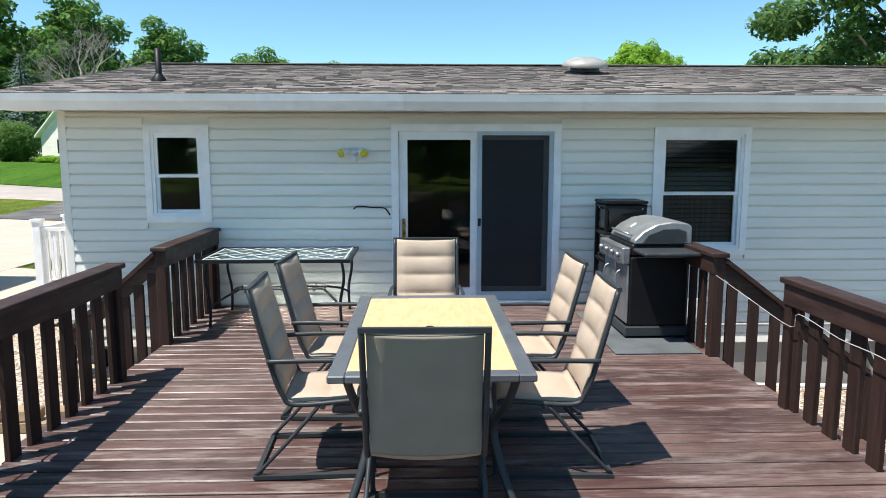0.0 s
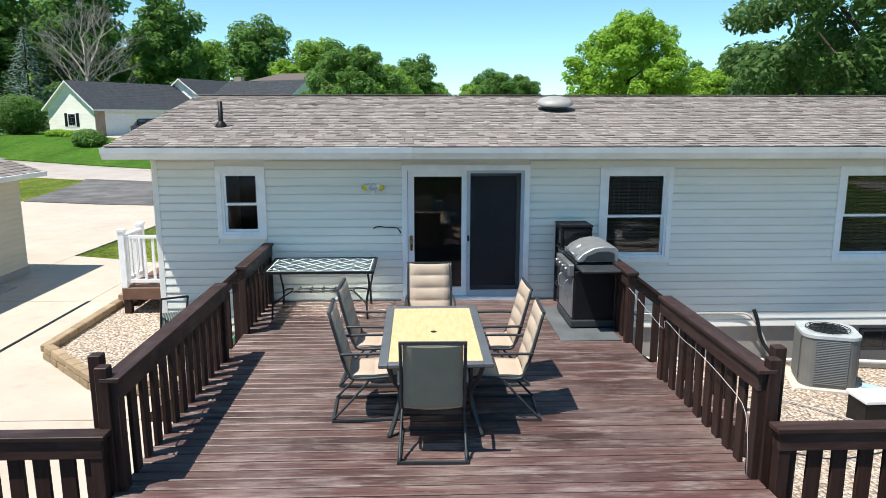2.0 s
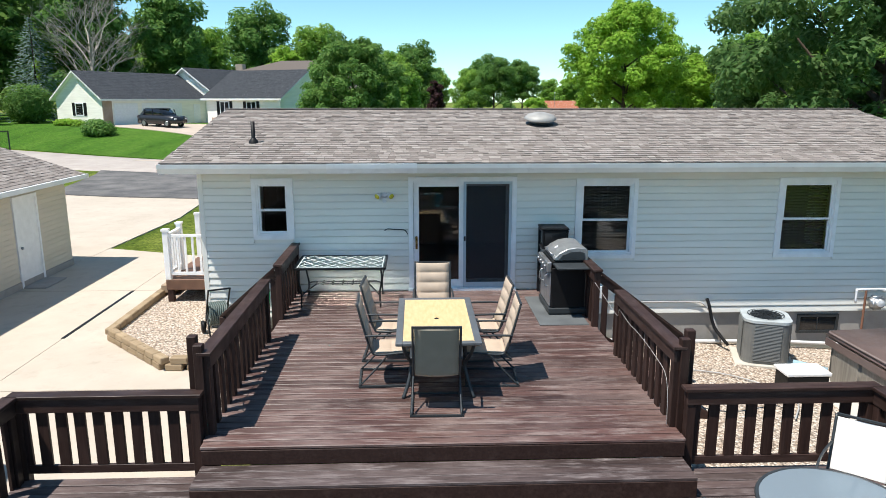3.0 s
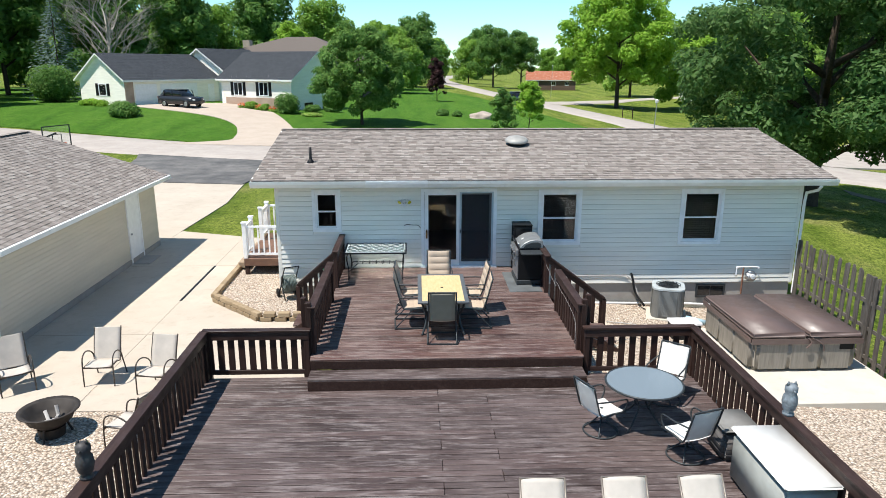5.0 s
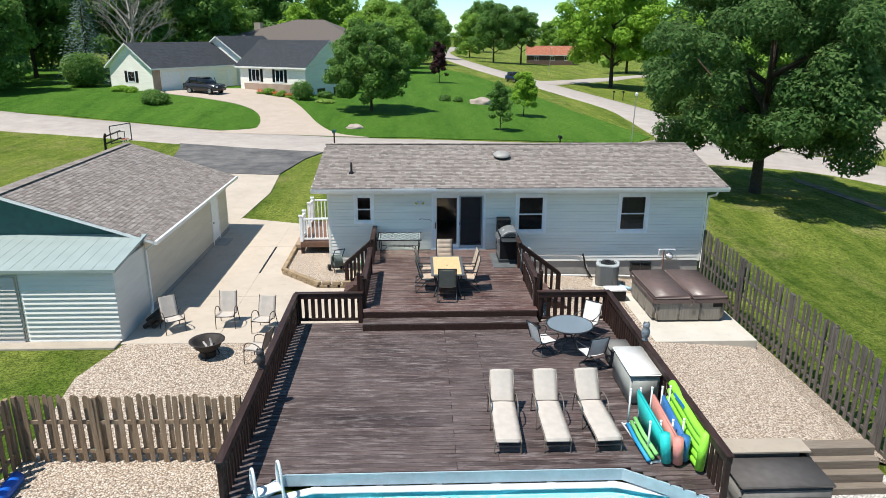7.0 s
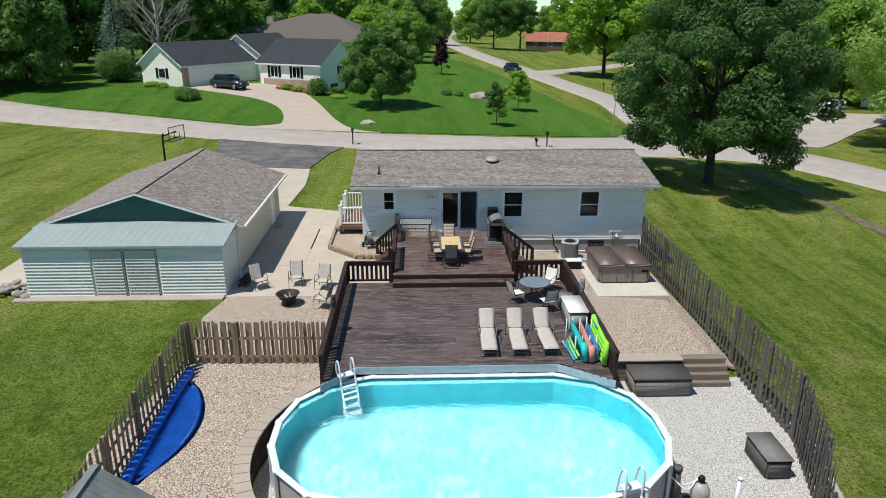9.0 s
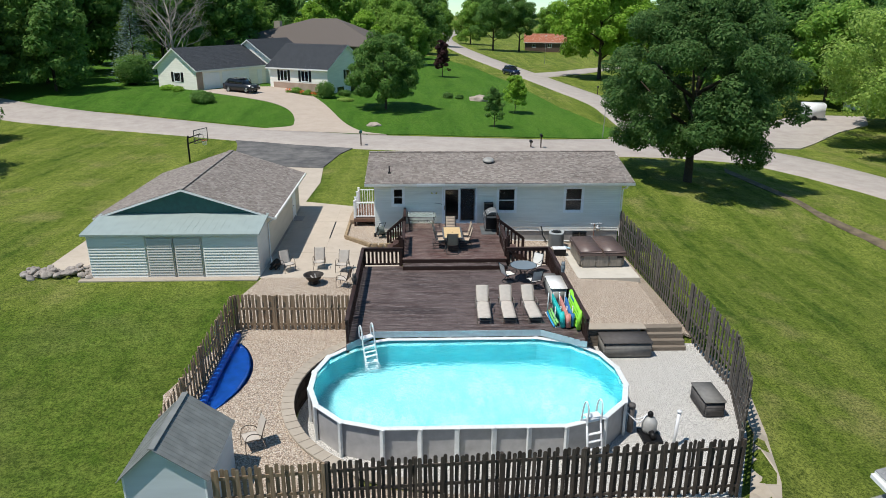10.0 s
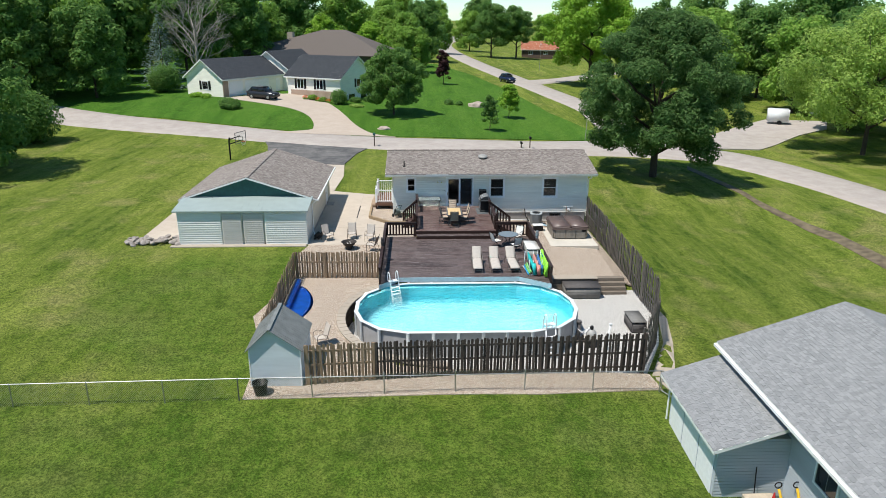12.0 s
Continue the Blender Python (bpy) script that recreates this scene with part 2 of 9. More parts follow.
M["pool_wall"] = plain("grey_pool_wall", (0.43, 0.42, 0.42), 0.5, var=0.16, scale=3)
M["pool_rim"] = plain("white_pool_rim", (0.70, 0.72, 0.72), 0.35, var=0.10)
M["fascia"] = plain("grey_blue_vinyl_fascia", (0.36, 0.45, 0.50), 0.45, var=0.12)
M["dark_int"] = plain("dark_room", (0.03, 0.028, 0.026), 0.9)


def glass_mat(name, tint=(0.9, 0.95, 0.95), rough=0.0):
    n = Nodes(name)
    n.put(1.0, n.bsdf.inputs["Transmission Weight"])
    n.put(1.45, n.bsdf.inputs["IOR"])
    return n.done(tint, rough)


M["glass"] = glass_mat("window_glass")


# ---------------------------------------------------------------- building helpers
def box(bm, x0, x1, y0, y1, z0, z1, m=None):
    """A box from its extents, into bm; m turns it."""
    vs = [bm.verts.new((x, y, z)) for x in (x0, x1) for y in (y0, y1) for z in (z0, z1)]
    for f in ((0, 1, 3, 2), (4, 6, 7, 5), (0, 4, 5, 1), (2, 3, 7, 6), (0, 2, 6, 4), (1, 5, 7, 3)):
        bm.faces.new([vs[i] for i in f])
    if m is not None:
        bmesh.ops.transform(bm, matrix=m, verts=vs)
    return vs


def bevel(bm, w, seg=1):
    bmesh.ops.bevel(bm, geom=list(bm.edges), offset=w, segments=seg, affect="EDGES", clamp_overlap=True)


def bbox(x0, x1, y0, y1, z0, z1, w=0.006, seg=1, m=None):
    """A bevelled box as a new bmesh."""
    bm = bmesh.new()
    box(bm, x0, x1, y0, y1, z0, z1)
    if w:
        bevel(bm, w, seg)
    if m is not None:
        bmesh.ops.transform(bm, matrix=m, verts=bm.verts)
    return bm


def beam(bm, a, b, w, h, up=(0, 0, 1)):
    """A bar of section w x h from a to b."""
    a, b = Vector(a), Vector(b)
    d = (b - a).normalized()
    up = Vector(up)
    if abs(d.dot(up)) > 0.99:
        up = Vector((0, 1, 0))
    s = d.cross(up).normalized()
    u = s.cross(d)
    vs = [bm.verts.new(p + s * (i * w / 2) + u * (j * h / 2)) for p in (a, b) for i, j in ((-1, -1), (1, -1), (1, 1), (-1, 1))]
    for f in ((3, 2, 1, 0), (4, 5, 6, 7), (0, 1, 5, 4), (1, 2, 6, 5), (2, 3, 7, 6), (3, 0, 4, 7)):
        bm.faces.new([vs[i] for i in f])


def tube(bm, pts, r, seg=8, closed=False, r_end=None):
    """A round bar along points, tapering to r_end."""
    pts = [Vector(p) for p in pts]
    n = len(pts)
    rings = []
    last = None
    for i, p in enumerate(pts):
        a = pts[i - 1] if i or closed else p
        b = pts[(i + 1) % n] if i + 1 < n or closed else p
        d = (b - a).normalized() if (b - a).length > 1e-6 else Vector((0, 0, 1))
        s = (last - d * last.dot(d)) if last is not None else d.orthogonal()
        s = s.normalized() if s.length > 1e-6 else d.orthogonal().normalized()
        last = s
        u = d.cross(s)
        rr = r if r_end is None else r + (r_end - r) * i / (n - 1)
        rings.append([bm.verts.new(p + (s * math.cos(k * math.tau / seg) + u * math.sin(k * math.tau / seg)) * rr) for k in range(seg)])
    for i in range(n if closed else n - 1):
        a, b = rings[i], rings[(i + 1) % n]
        for k in range(seg):
            bm.faces.new((a[k], a[(k + 1) % seg], b[(k + 1) % seg], b[k]))
    if not closed:
        bm.faces.new(rings[0][::-1])
        bm.faces.new(rings[-1])


def lathe(bm, profile, seg=24, centre=(0, 0, 0)):
    """A turned form from (radius, height) pairs."""
    cx, cy, cz = centre
    rings = []
    for r, z in profile:
        if r < 1e-5:
            rings.append([bm.verts.new((cx, cy, cz + z))])
        else:
            rings.append([bm.verts.new((cx + r * math.cos(k * math.tau / seg), cy + r * math.sin(k * math.tau / seg), cz + z)) for k in range(seg)])
    for a, b in zip(rings, rings[1:]):
        for k in range(seg):
            q = (k + 1) % seg
            if len(a) == 1 and len(b) > 1:
                bm.faces.new((a[0], b[q], b[k]))
            elif len(b) == 1 and len(a) > 1:
                bm.faces.new((a[k], a[q], b[0]))
            elif len(a) > 1:
                bm.faces.new((a[k], a[q], b[q], b[k]))


def prism(bm, outline, z0, z1):
    """An upright prism over an (x, y) outline."""
    lo = [bm.verts.new((x, y, z0)) for x, y in outline]
    hi = [bm.verts.new((x, y, z1)) for x, y in outline]
    n = len(outline)
    bm.faces.new(lo[::-1])
    bm.faces.new(hi)
    for i in range(n):
        bm.faces.new((lo[i], lo[(i + 1) % n], hi[(i + 1) % n], hi[i]))


def mesh_of(name, bm, material, smooth=False):
    me = bpy.data.meshes.new(name)
    bmesh.ops.recalc_face_normals(bm, faces=bm.faces)
    bm.to_mesh(me)
    bm.free()
    if smooth:
        me.shade_smooth()
    if material:
        me.materials.append(material)
    return me


def part(name, bm, material, parent=None, label="", smooth=False):
    ob = new(name, mesh_of(name, bm, material, smooth))
    if parent is not None:
        ob.parent = parent
    if label:
        ob["label"] = label
    return ob


def share(name, me, parent, m):
    """One more object on a shared mesh, as a part of parent, at m."""
    ob = new(name, me)
    ob.parent = parent
    ob.matrix_basis = m
    return ob


def thing(name, label, category, group="", kind="", at=None):
    ob = new(name)
    ob.empty_display_size = 0.1
    if at is not None:
        ob.matrix_basis = at
    return tagged(ob, label, category, group, kind)


def structure(name, bm, material, label, category, smooth=False):
    return tagged(part(name, bm, material, None, "", smooth), label, category, "", "structure")


# ---------------------------------------------------------------- ground
def soft(v, k=1.5):
    return k * math.log1p(math.exp(min(50.0, v / k)))


def step(a, b, v):
    t = min(1.0, max(0.0, (v - a) / (b - a)))
    return t * t * (3 - 2 * t)


def lawn_z(x, y):
    """The lie of the land: it falls to the south and, past the yard, to a ditch in the east; it rises beyond the road."""
    z = -0.80 - 0.065 * soft(min(x, 45.0)) - 0.05 * soft(min(-10 - y, 40.0))
    z -= (0.3 * step(8.3, 9.3, x) + 0.075 * max(0.0, x - 9.3)) * (1 - step(24, 34, x)) * (1 - step(4, 14, y)) * step(-27, -21, y)
    z += 1.65 * step(36, 60, y) * (0.35 + 0.65 * step(2, 28, -x))
    return z


PIT_Z = -2.02


def in_pit(x, y, grow=0.0):
    """The dug-out yard round the pool."""
    if not -21.2 - grow < y < (-10.98 if x > 4.0 else -12.6 + grow):
        return False
    if x < -1.5:
        return ((x + 1.5) / (5.2 + grow)) ** 2 + ((y + 16.4) / (4.65 + grow)) ** 2 < 1
    return x < 9.75 - 0.02 * max(0, -12.5 - y) - 0.33 * max(0, -15.2 - y) + grow


def land(x, y):
    return PIT_Z if in_pit(x, y) else lawn_z(x, y)


def spread(lo, hi, fine_lo, fine_hi, fine):
    v = list(np.arange(fine_lo, fine_hi + 0.01, fine))
    s, p = fine, fine_lo
    left = []
    while p > lo:
        s *= 1.075
        p -= s
        left.append(p)
    s, p = fine, fine_hi
    while p < hi:
        s *= 1.075
        p += s
        v.append(p)
    return left[::-1] + v


def make_ground():
    xs = spread(-900, 900, -11, 10, 0.3)
    ys = spread(-500, 1500, -24, -9, 0.3)
    nx = len(xs)
    verts = [(x, y, land(x, y) + (0.025 * noise.noise((x * 0.4, y * 0.4, 0)) if y < -24 or x < -12 or x > 11 else 0)) for y in ys for x in xs]
    faces = [(j * nx + i, j * nx + i + 1, (j + 1) * nx + i + 1, (j + 1) * nx + i) for j in range(len(ys) - 1) for i in range(nx - 1)]
    me = bpy.data.meshes.new("ground")
    me.from_pydata(verts, [], faces)
    me.shade_smooth()
    me.materials.append(M["grass"])
    return tagged(new("ground", me), "mown green lawn with drier yellowish patches", "ground", "", "structure")


make_ground()


def sheet(name, outline, material, lift, label, category, cut=0.7, flat=None):
    """A thin covering that follows the land inside an outline."""
    bm = bmesh.new()
    bm.faces.new([bm.verts.new((x, y, 0)) for x, y in outline])
    xs, ys = [p[0] for p in outline], [p[1] for p in outline]
    for axis, lo, hi in ((0, min(xs), max(xs)), (1, min(ys), max(ys))):
        n = int((hi - lo) / cut)
        for k in range(1, n + 1):
            co, no = Vector(), Vector()
            co[axis], no[axis] = lo + (hi - lo) * k / (n + 1), 1
            bmesh.ops.bisect_plane(bm, geom=bm.verts[:] + bm.edges[:] + bm.faces[:], plane_co=co, plane_no=no)
    for v in bm.verts:
        v.co.z = (land(v.co.x, v.co.y) if flat is None else flat) + lift
    for f in bm.faces:
        if f.normal.z < 0:
            f.normal_flip()
    rim = [e for e in bm.edges if e.is_boundary]
    out = bmesh.ops.extrude_edge_only(bm, edges=rim)
    for v in out["geom"]:
        if isinstance(v, bmesh.types.BMVert):
            v.co.z -= lift + 0.06
    ob = structure(name, bm, material, label, category)
    ob.data.shade_flat()
    return ob


def ribbon(name, centre, widths, material, lift, label, category):
    """A road along a smooth line of (x, y) points."""
    pts = [Vector((*p, 0)) for p in centre]
    line, wid = [], []
    for i in range(len(pts) - 1):
        p0, p1, p2, p3 = pts[max(0, i - 1)], pts[i], pts[i + 1], pts[min(len(pts) - 1, i + 2)]
        n = max(3, int((p2 - p1).length / 2.0))
        for k in range(n):
            t = k / n
            line.append(0.5 * ((2 * p1) + (p2 - p0) * t + (2 * p0 - 5 * p1 + 4 * p2 - p3) * t * t + (3 * p1 - p0 - 3 * p2 + p3) * t ** 3))
            wid.append(widths[i] + (widths[i + 1] - widths[i]) * t)
    line.append(pts[-1])
    wid.append(widths[-1])
    bm = bmesh.new()
    rows = []
    for i, p in enumerate(line):
        d = line[min(i + 1, len(line) - 1)] - line[max(i - 1, 0)]
        s = Vector((d.y, -d.x, 0)).normalized()
        w = wid[i] * (1 + 0.03 * noise.noise((p.x * 0.3, p.y * 0.3, 5)))
        row = []
        for f in (-0.52, -0.5, -0.25, 0, 0.25, 0.5, 0.52):
            q = p + s * w * f
            row.append(bm.verts.new((q.x, q.y, lawn_z(q.x, q.y) + lift + (0.03 if abs(f) < 0.1 else 0) - (0.12 if abs(f) > 0.51 else 0))))
        rows.append(row)
    for a, b in zip(rows, rows[1:]):
        for k in range(6):
            bm.faces.new((a[k], a[k + 1], b[k + 1], b[k]))
    return structure(name, bm, material, label, category, True)

# ---------------------------------------------------------------- roads and paving
sheet("front_lawn", [(-49.5, 48.2), (-36, 45.2), (-22, 39.5), (-10, 33.8), (2, 33.4), (18, 37.3), (21, 42), (17, 58), (15, 85), (10, 120), (2, 150), (-60, 150), (-85, 90)], M["lush"], 0.07, "lush dark-green front lawn across the road", "lawn", 2.5)
ribbon("road", [(-160, 92), (-80, 62), (-48, 45.6), (-30, 38.6), (-12, 31.0), (0, 28.6), (12, 30.6), (24, 33.5), (33, 31), (38.5, 20), (41, 8), (46, -20), (60, -80)], [7, 6.6, 6.6, 6.6, 6.8, 7.2, 7.4, 10, 10, 8, 7, 7, 7], M["road"], 0.10, "pale grey sealed gravel road", "road")
ribbon("road_north", [(26, 38), (25.5, 52), (25.5, 66), (22.5, 92), (19.5, 117), (14, 165), (9.5, 230), (10, 300), (22, 400), (40, 520)], [9, 6.5, 6, 6.2, 6.4, 6.8, 7, 7.5, 9, 11], M["road"], 0.11, "pale grey lane winding away between lawns", "road")
ribbon("road_branch", [(20.5, 108), (26, 115), (33, 125), (44, 143), (58, 158), (110, 195)], [7, 5.5, 5, 5, 5, 5], M["road"], 0.12, "pale side lane between lawns", "road")
sheet("driveway", [(-9.75, 7.62), (-9.5, 13), (-9.95, 18.2), (-13.5, 19.3), (-17.7, 20.2), (-18.0, 12), (-17, 5.7), (-9.8, 5.7)], M["concrete"], 0.035, "pale concrete apron of the driveway", "driveway", 2.0)
sheet("driveway_asphalt", [(-17.6, 19.6), (-14.0, 18.5), (-10.0, 17.8), (-9.6, 20.5), (-9.2, 23.4), (-8.3, 26.2), (-6.6, 28.4), (-22.0, 33.9), (-20.2, 31.2), (-19.2, 28.0), (-18.4, 24)], M["asphalt"], 0.07, "patched dark asphalt driveway", "driveway", 2.0)
DRIVE_W = [(-20.5, 36.6), (-16.3, 38.2), (-16.0, 40.5), (-16.5, 43.5), (-17.4, 46.5), (-18.9, 49.2), (-21.0, 51.4), (-24.0, 53.3), (-28.6, 56.0), (-31.4, 58.3)]
DRIVE_E = [(-22.6, 64.6), (-20.4, 62.6), (-18.0, 59.5), (-16.2, 56.6), (-14.2, 51.9), (-12.5, 47.0), (-10.6, 41.0), (-8.2, 35.4), (-5.5, 33.3)]


def rounded(points, n=4):
    """A smooth line through (x, y) points."""
    p = [Vector(q) for q in points]
    out = []
    for i in range(len(p) - 1):
        a, b, c, d = p[max(0, i - 1)], p[i], p[i + 1], p[min(len(p) - 1, i + 2)]
        for k in range(n):
            t = k / n
            out.append(tuple(0.5 * ((2 * b) + (c - a) * t + (2 * a - 5 * b + 4 * c - d) * t * t + (3 * b - a - 3 * c + d) * t ** 3)))
    return out + [tuple(p[-1])]


sheet("neighbour_driveway", rounded(DRIVE_W) + [(-25.2, 63.4)] + rounded(DRIVE_E), M["drive"], 0.12, "curving pale concrete driveway", "driveway", 2.0)
sheet("side_driveway", [(32.5, 37), (40.6, 38.6), (45.5, 43.6), (51, 49), (58, 54), (62, 61), (53, 63), (44.6, 55), (38, 47.5), (31, 43)], M["road"], 0.13, "wide pale gravel drive across the road", "driveway", 2.0)
patio = sheet("patio", [(-9.86, -6.2), (-5.05, -6.25), (-5.05, -5.7), (-3.2, -5.7), (-3.2, -0.1), (-4.72, -0.1), (-4.72, 6.1), (-6.9, 6.55), (-9.74, 7.6), (-9.86, 5.7)], M["concrete"], 0.03, "pale concrete patio slabs with dark joints", "patio", 1.4)
sheet("gravel_left", [(-9.75, -6.22), (-4.9, -6.27), (-4.9, -12.2), *[(-1.5 + 5.28 * math.cos(radians(t)), -16.4 + 4.72 * math.sin(radians(t))) for t in range(126, 241, 6)], (-4.0, -20.95), (-2, -21.3), (4, -21.3), (7.0, -21.2), (7.2, -22.4), (2, -23.1), (-5, -23.3), (-9.9, -23.4), (-10.0, -19.5), (-11.0, -16.3), (-9.7, -11.9), (-10.2, -8.2)], M["pebble"], 0.03, "tan river-pebble bed", "gravel", 0.9)
sheet("gravel_right", [(1.9, -0.05), (9.15, -0.05), (9.3, -10), (9.26, -10.96), (3.9, -10.96), (3.9, -5.7), (1.9, -5.7)], M["pebble"], 0.03, "tan river-pebble bed beside the foundation", "gravel", 0.9)
pit = [(-1.5 + 5.25 * math.cos(radians(t)), -16.4 + 4.7 * math.sin(radians(t))) for t in range(270, 89, -9)] + [(2.0, -12.7), (4.0, -12.75), (4.02, -11.2), (9.45, -11.15), (9.48, -15.0), (8.55, -17.95), (7.0, -20.95)]
sheet("gravel_pool", [(x, max(y, -20.95)) for x, y in pit], M["limestone"], 0.03, "grey crushed-stone yard round the pool", "gravel", 0.9, PIT_Z)
sheet("gravel_fence_foot", [(9.6, -12), (9.95, -15), (9.3, -17.8), (8.4, -20.5), (7.5, -22.4), (7.2, -21.6), (7.25, -20.95), (8.78, -17.9), (9.5, -15.0), (9.5, -12)], M["retain"], 0.03, "strip of sandy gravel at the fence's foot", "gravel", 0.9)


# ---------------------------------------------------------------- walls, siding, windows
def holed_wall(bm, x0, x1, z0, z1, y0, y1, holes):
    """A wall along x with rectangular openings right through it."""
    xs = sorted({x0, x1, *[h[0] for h in holes], *[h[1] for h in holes]})
    zs = sorted({z0, z1, *[h[2] for h in holes], *[h[3] for h in holes]})
    for xa, xb in zip(xs, xs[1:]):
        for za, zb in zip(zs, zs[1:]):
            cx, cz = (xa + xb) / 2, (za + zb) / 2
            if not any(h[0] < cx < h[1] and h[2] < cz < h[3] for h in holes):
                box(bm, xa, xb, y0, y1, za, zb)


def lap(bm, x0, x1, z, h, y=0.0, out=0.016, m=None):
    """One clapboard: thin at the top, proud and turned under at the foot; it faces -y."""
    k = 0.014 if h > 0.05 else 0.004
    prof = [(y, z), (y - out, z), (y - out, z + 0.014), (y - out * 0.62, z + h - k), (y - 0.002, z + h - k * 0.8), (y, z + h)]
    a = [bm.verts.new((x0, p, q)) for p, q in prof]
    b = [bm.verts.new((x1, p, q)) for p, q in prof]
    n = len(prof)
    for i in range(n):
        bm.faces.new((a[i], a[(i + 1) % n], b[(i + 1) % n], b[i]))
    bm.faces.new(a[::-1])
    bm.faces.new(b)
    if m is not None:
        bmesh.ops.transform(bm, matrix=m, verts=a + b)


def courses(z0, z1, h, x0, x1, holes):
    """The runs of clapboard, course by course, left over by the openings."""
    z = z0
    while z < z1 - 0.01:
        hh = min(h, z1 - z)
        cut = sorted((a, b) for a, b, c, d in holes if c < z + hh - 0.03 and d > z + 0.03)
        at = x0
        for a, b in cut:
            if a > at:
                yield at, a, z, hh
            at = max(at, b)
        if at < x1:
            yield at, x1, z, hh
        z += hh


def shingles(name, corner, along, up, length, height, material, parent, nearest=None, course=0.14, seed=1):
    """A slope of laid shingles, each a thin slab of its own width, from its eave corner."""
    rng = random.Random(seed)
    along, up = Vector(along).normalized(), Vector(up).normalized()
    nrm = along.cross(up).normalized()
    if nrm.z < 0:
        nrm = -nrm
    corner = Vector(corner)
    verts, faces, single = [], [], []
    rows = int(height / course)
    for r in range(rows):
        v = r * height / rows
        u = -rng.uniform(0, 0.3)
        while u < length:
            w = rng.choice((0.10, 0.13, 0.17, 0.21))
            a, b = max(0, u), min(length, u + w - 0.006)
            u += w
            if b - a < 0.03:
                continue
            th = rng.choice((0.007, 0.009, 0.014))
            p = corner + along * a + up * (v - rng.uniform(0, 0.008))
            q = up * (height / rows * 1.04)
            s = along * (b - a)
            quad = [p + nrm * th, p + s + nrm * th, p + s + q + nrm * 0.001, p + q + nrm * 0.001, p - nrm * 0.004, p + s - nrm * 0.004]
            if nearest and len(single) < 290 and nearest[0] < a < nearest[1] and v < nearest[2]:
                single.append(quad)
                continue
            k = len(verts)
            verts += quad
            faces += [(k, k + 1, k + 2, k + 3), (k + 4, k + 5, k + 1, k), (k + 4, k, k + 3), (k + 1, k + 5, k + 2)]
    me = bpy.data.meshes.new(name)
    me.from_pydata([tuple(v) for v in verts], [], faces)
    me.materials.append(material)
    ob = new(name, me)
    ob.parent = parent
    ob["kind"] = "stuff"
    for quad in single:
        me = bpy.data.meshes.new("shingle")
        o = quad[0]
        me.from_pydata([tuple(v - o) for v in quad], [], [(0, 1, 2, 3), (4, 5, 1, 0), (4, 0, 3), (1, 5, 2)])
        me.materials.append(M["shingle_single"])
        share("shingle", me, parent, Matrix.Translation(o))
    return ob


def single_shingle_mat():
    n = Nodes("brown_asphalt_shingle_piece")
    tones = [(0.20, 0.170, 0.152), (0.27, 0.232, 0.21), (0.36, 0.318, 0.29), (0.23, 0.20, 0.18), (0.43, 0.39, 0.355), (0.31, 0.262, 0.235)]
    c = n.ramp(n.random(), [(i / 5, t) for i, t in enumerate(tones)])
    n.world()
    g = n.noise(160, 3, rough=0.8)
    c = n.mix(n.math("MULTIPLY", g, 0.55), c, tuple(v * 0.45 for v in tones[0]))
    c = n.mix(n.math("MULTIPLY", n.noise(0.5, 4), 0.25), c, tuple(v * 0.75 for v in tones[1]))
    n.bump(g, 0.5, 0.004)
    return n.done(c, 0.9, 0.0, 0.2)


M["shingle_single"] = single_shingle_mat()

HX0, HX1, HY1, FOOT = -4.70, 9.03, 8.1, -0.50
WIN_A = (-3.778, -3.042, 0.982, 2.09)
WIN_B = (2.064, 3.20, 0.58, 2.07)
WIN_C = (5.815, 6.96, 0.575, 2.07)
DOOR = (-0.98, 0.98, 0.0, 2.105)
OPEN = [WIN_A, WIN_B, WIN_C, DOOR]


def frame_bars(bm, x0, x1, z0, z1, w, y0, y1, bot=None):
    """Four mitred bars round an opening, facing -y."""
    b = w if bot is None else bot
    for o in ([(x0, z0), (x1, z0), (x1 - w, z0 + b), (x0 + w, z0 + b)], [(x1, z0), (x1, z1), (x1 - w, z1 - w), (x1 - w, z0 + b)],
              [(x1, z1), (x0, z1), (x0 + w, z1 - w), (x1 - w, z1 - w)], [(x0, z1), (x0, z0), (x0 + w, z0 + b), (x0 + w, z1 - w)]):
        f = [bm.verts.new((x, y0, z)) for x, z in o]
        k = [bm.verts.new((x, y1, z)) for x, z in o]
        bm.faces.new(f)
        bm.faces.new(k[::-1])
        for i in range(4):
            bm.faces.new((f[i], f[(i + 1) % 4], k[(i + 1) % 4], k[i]))


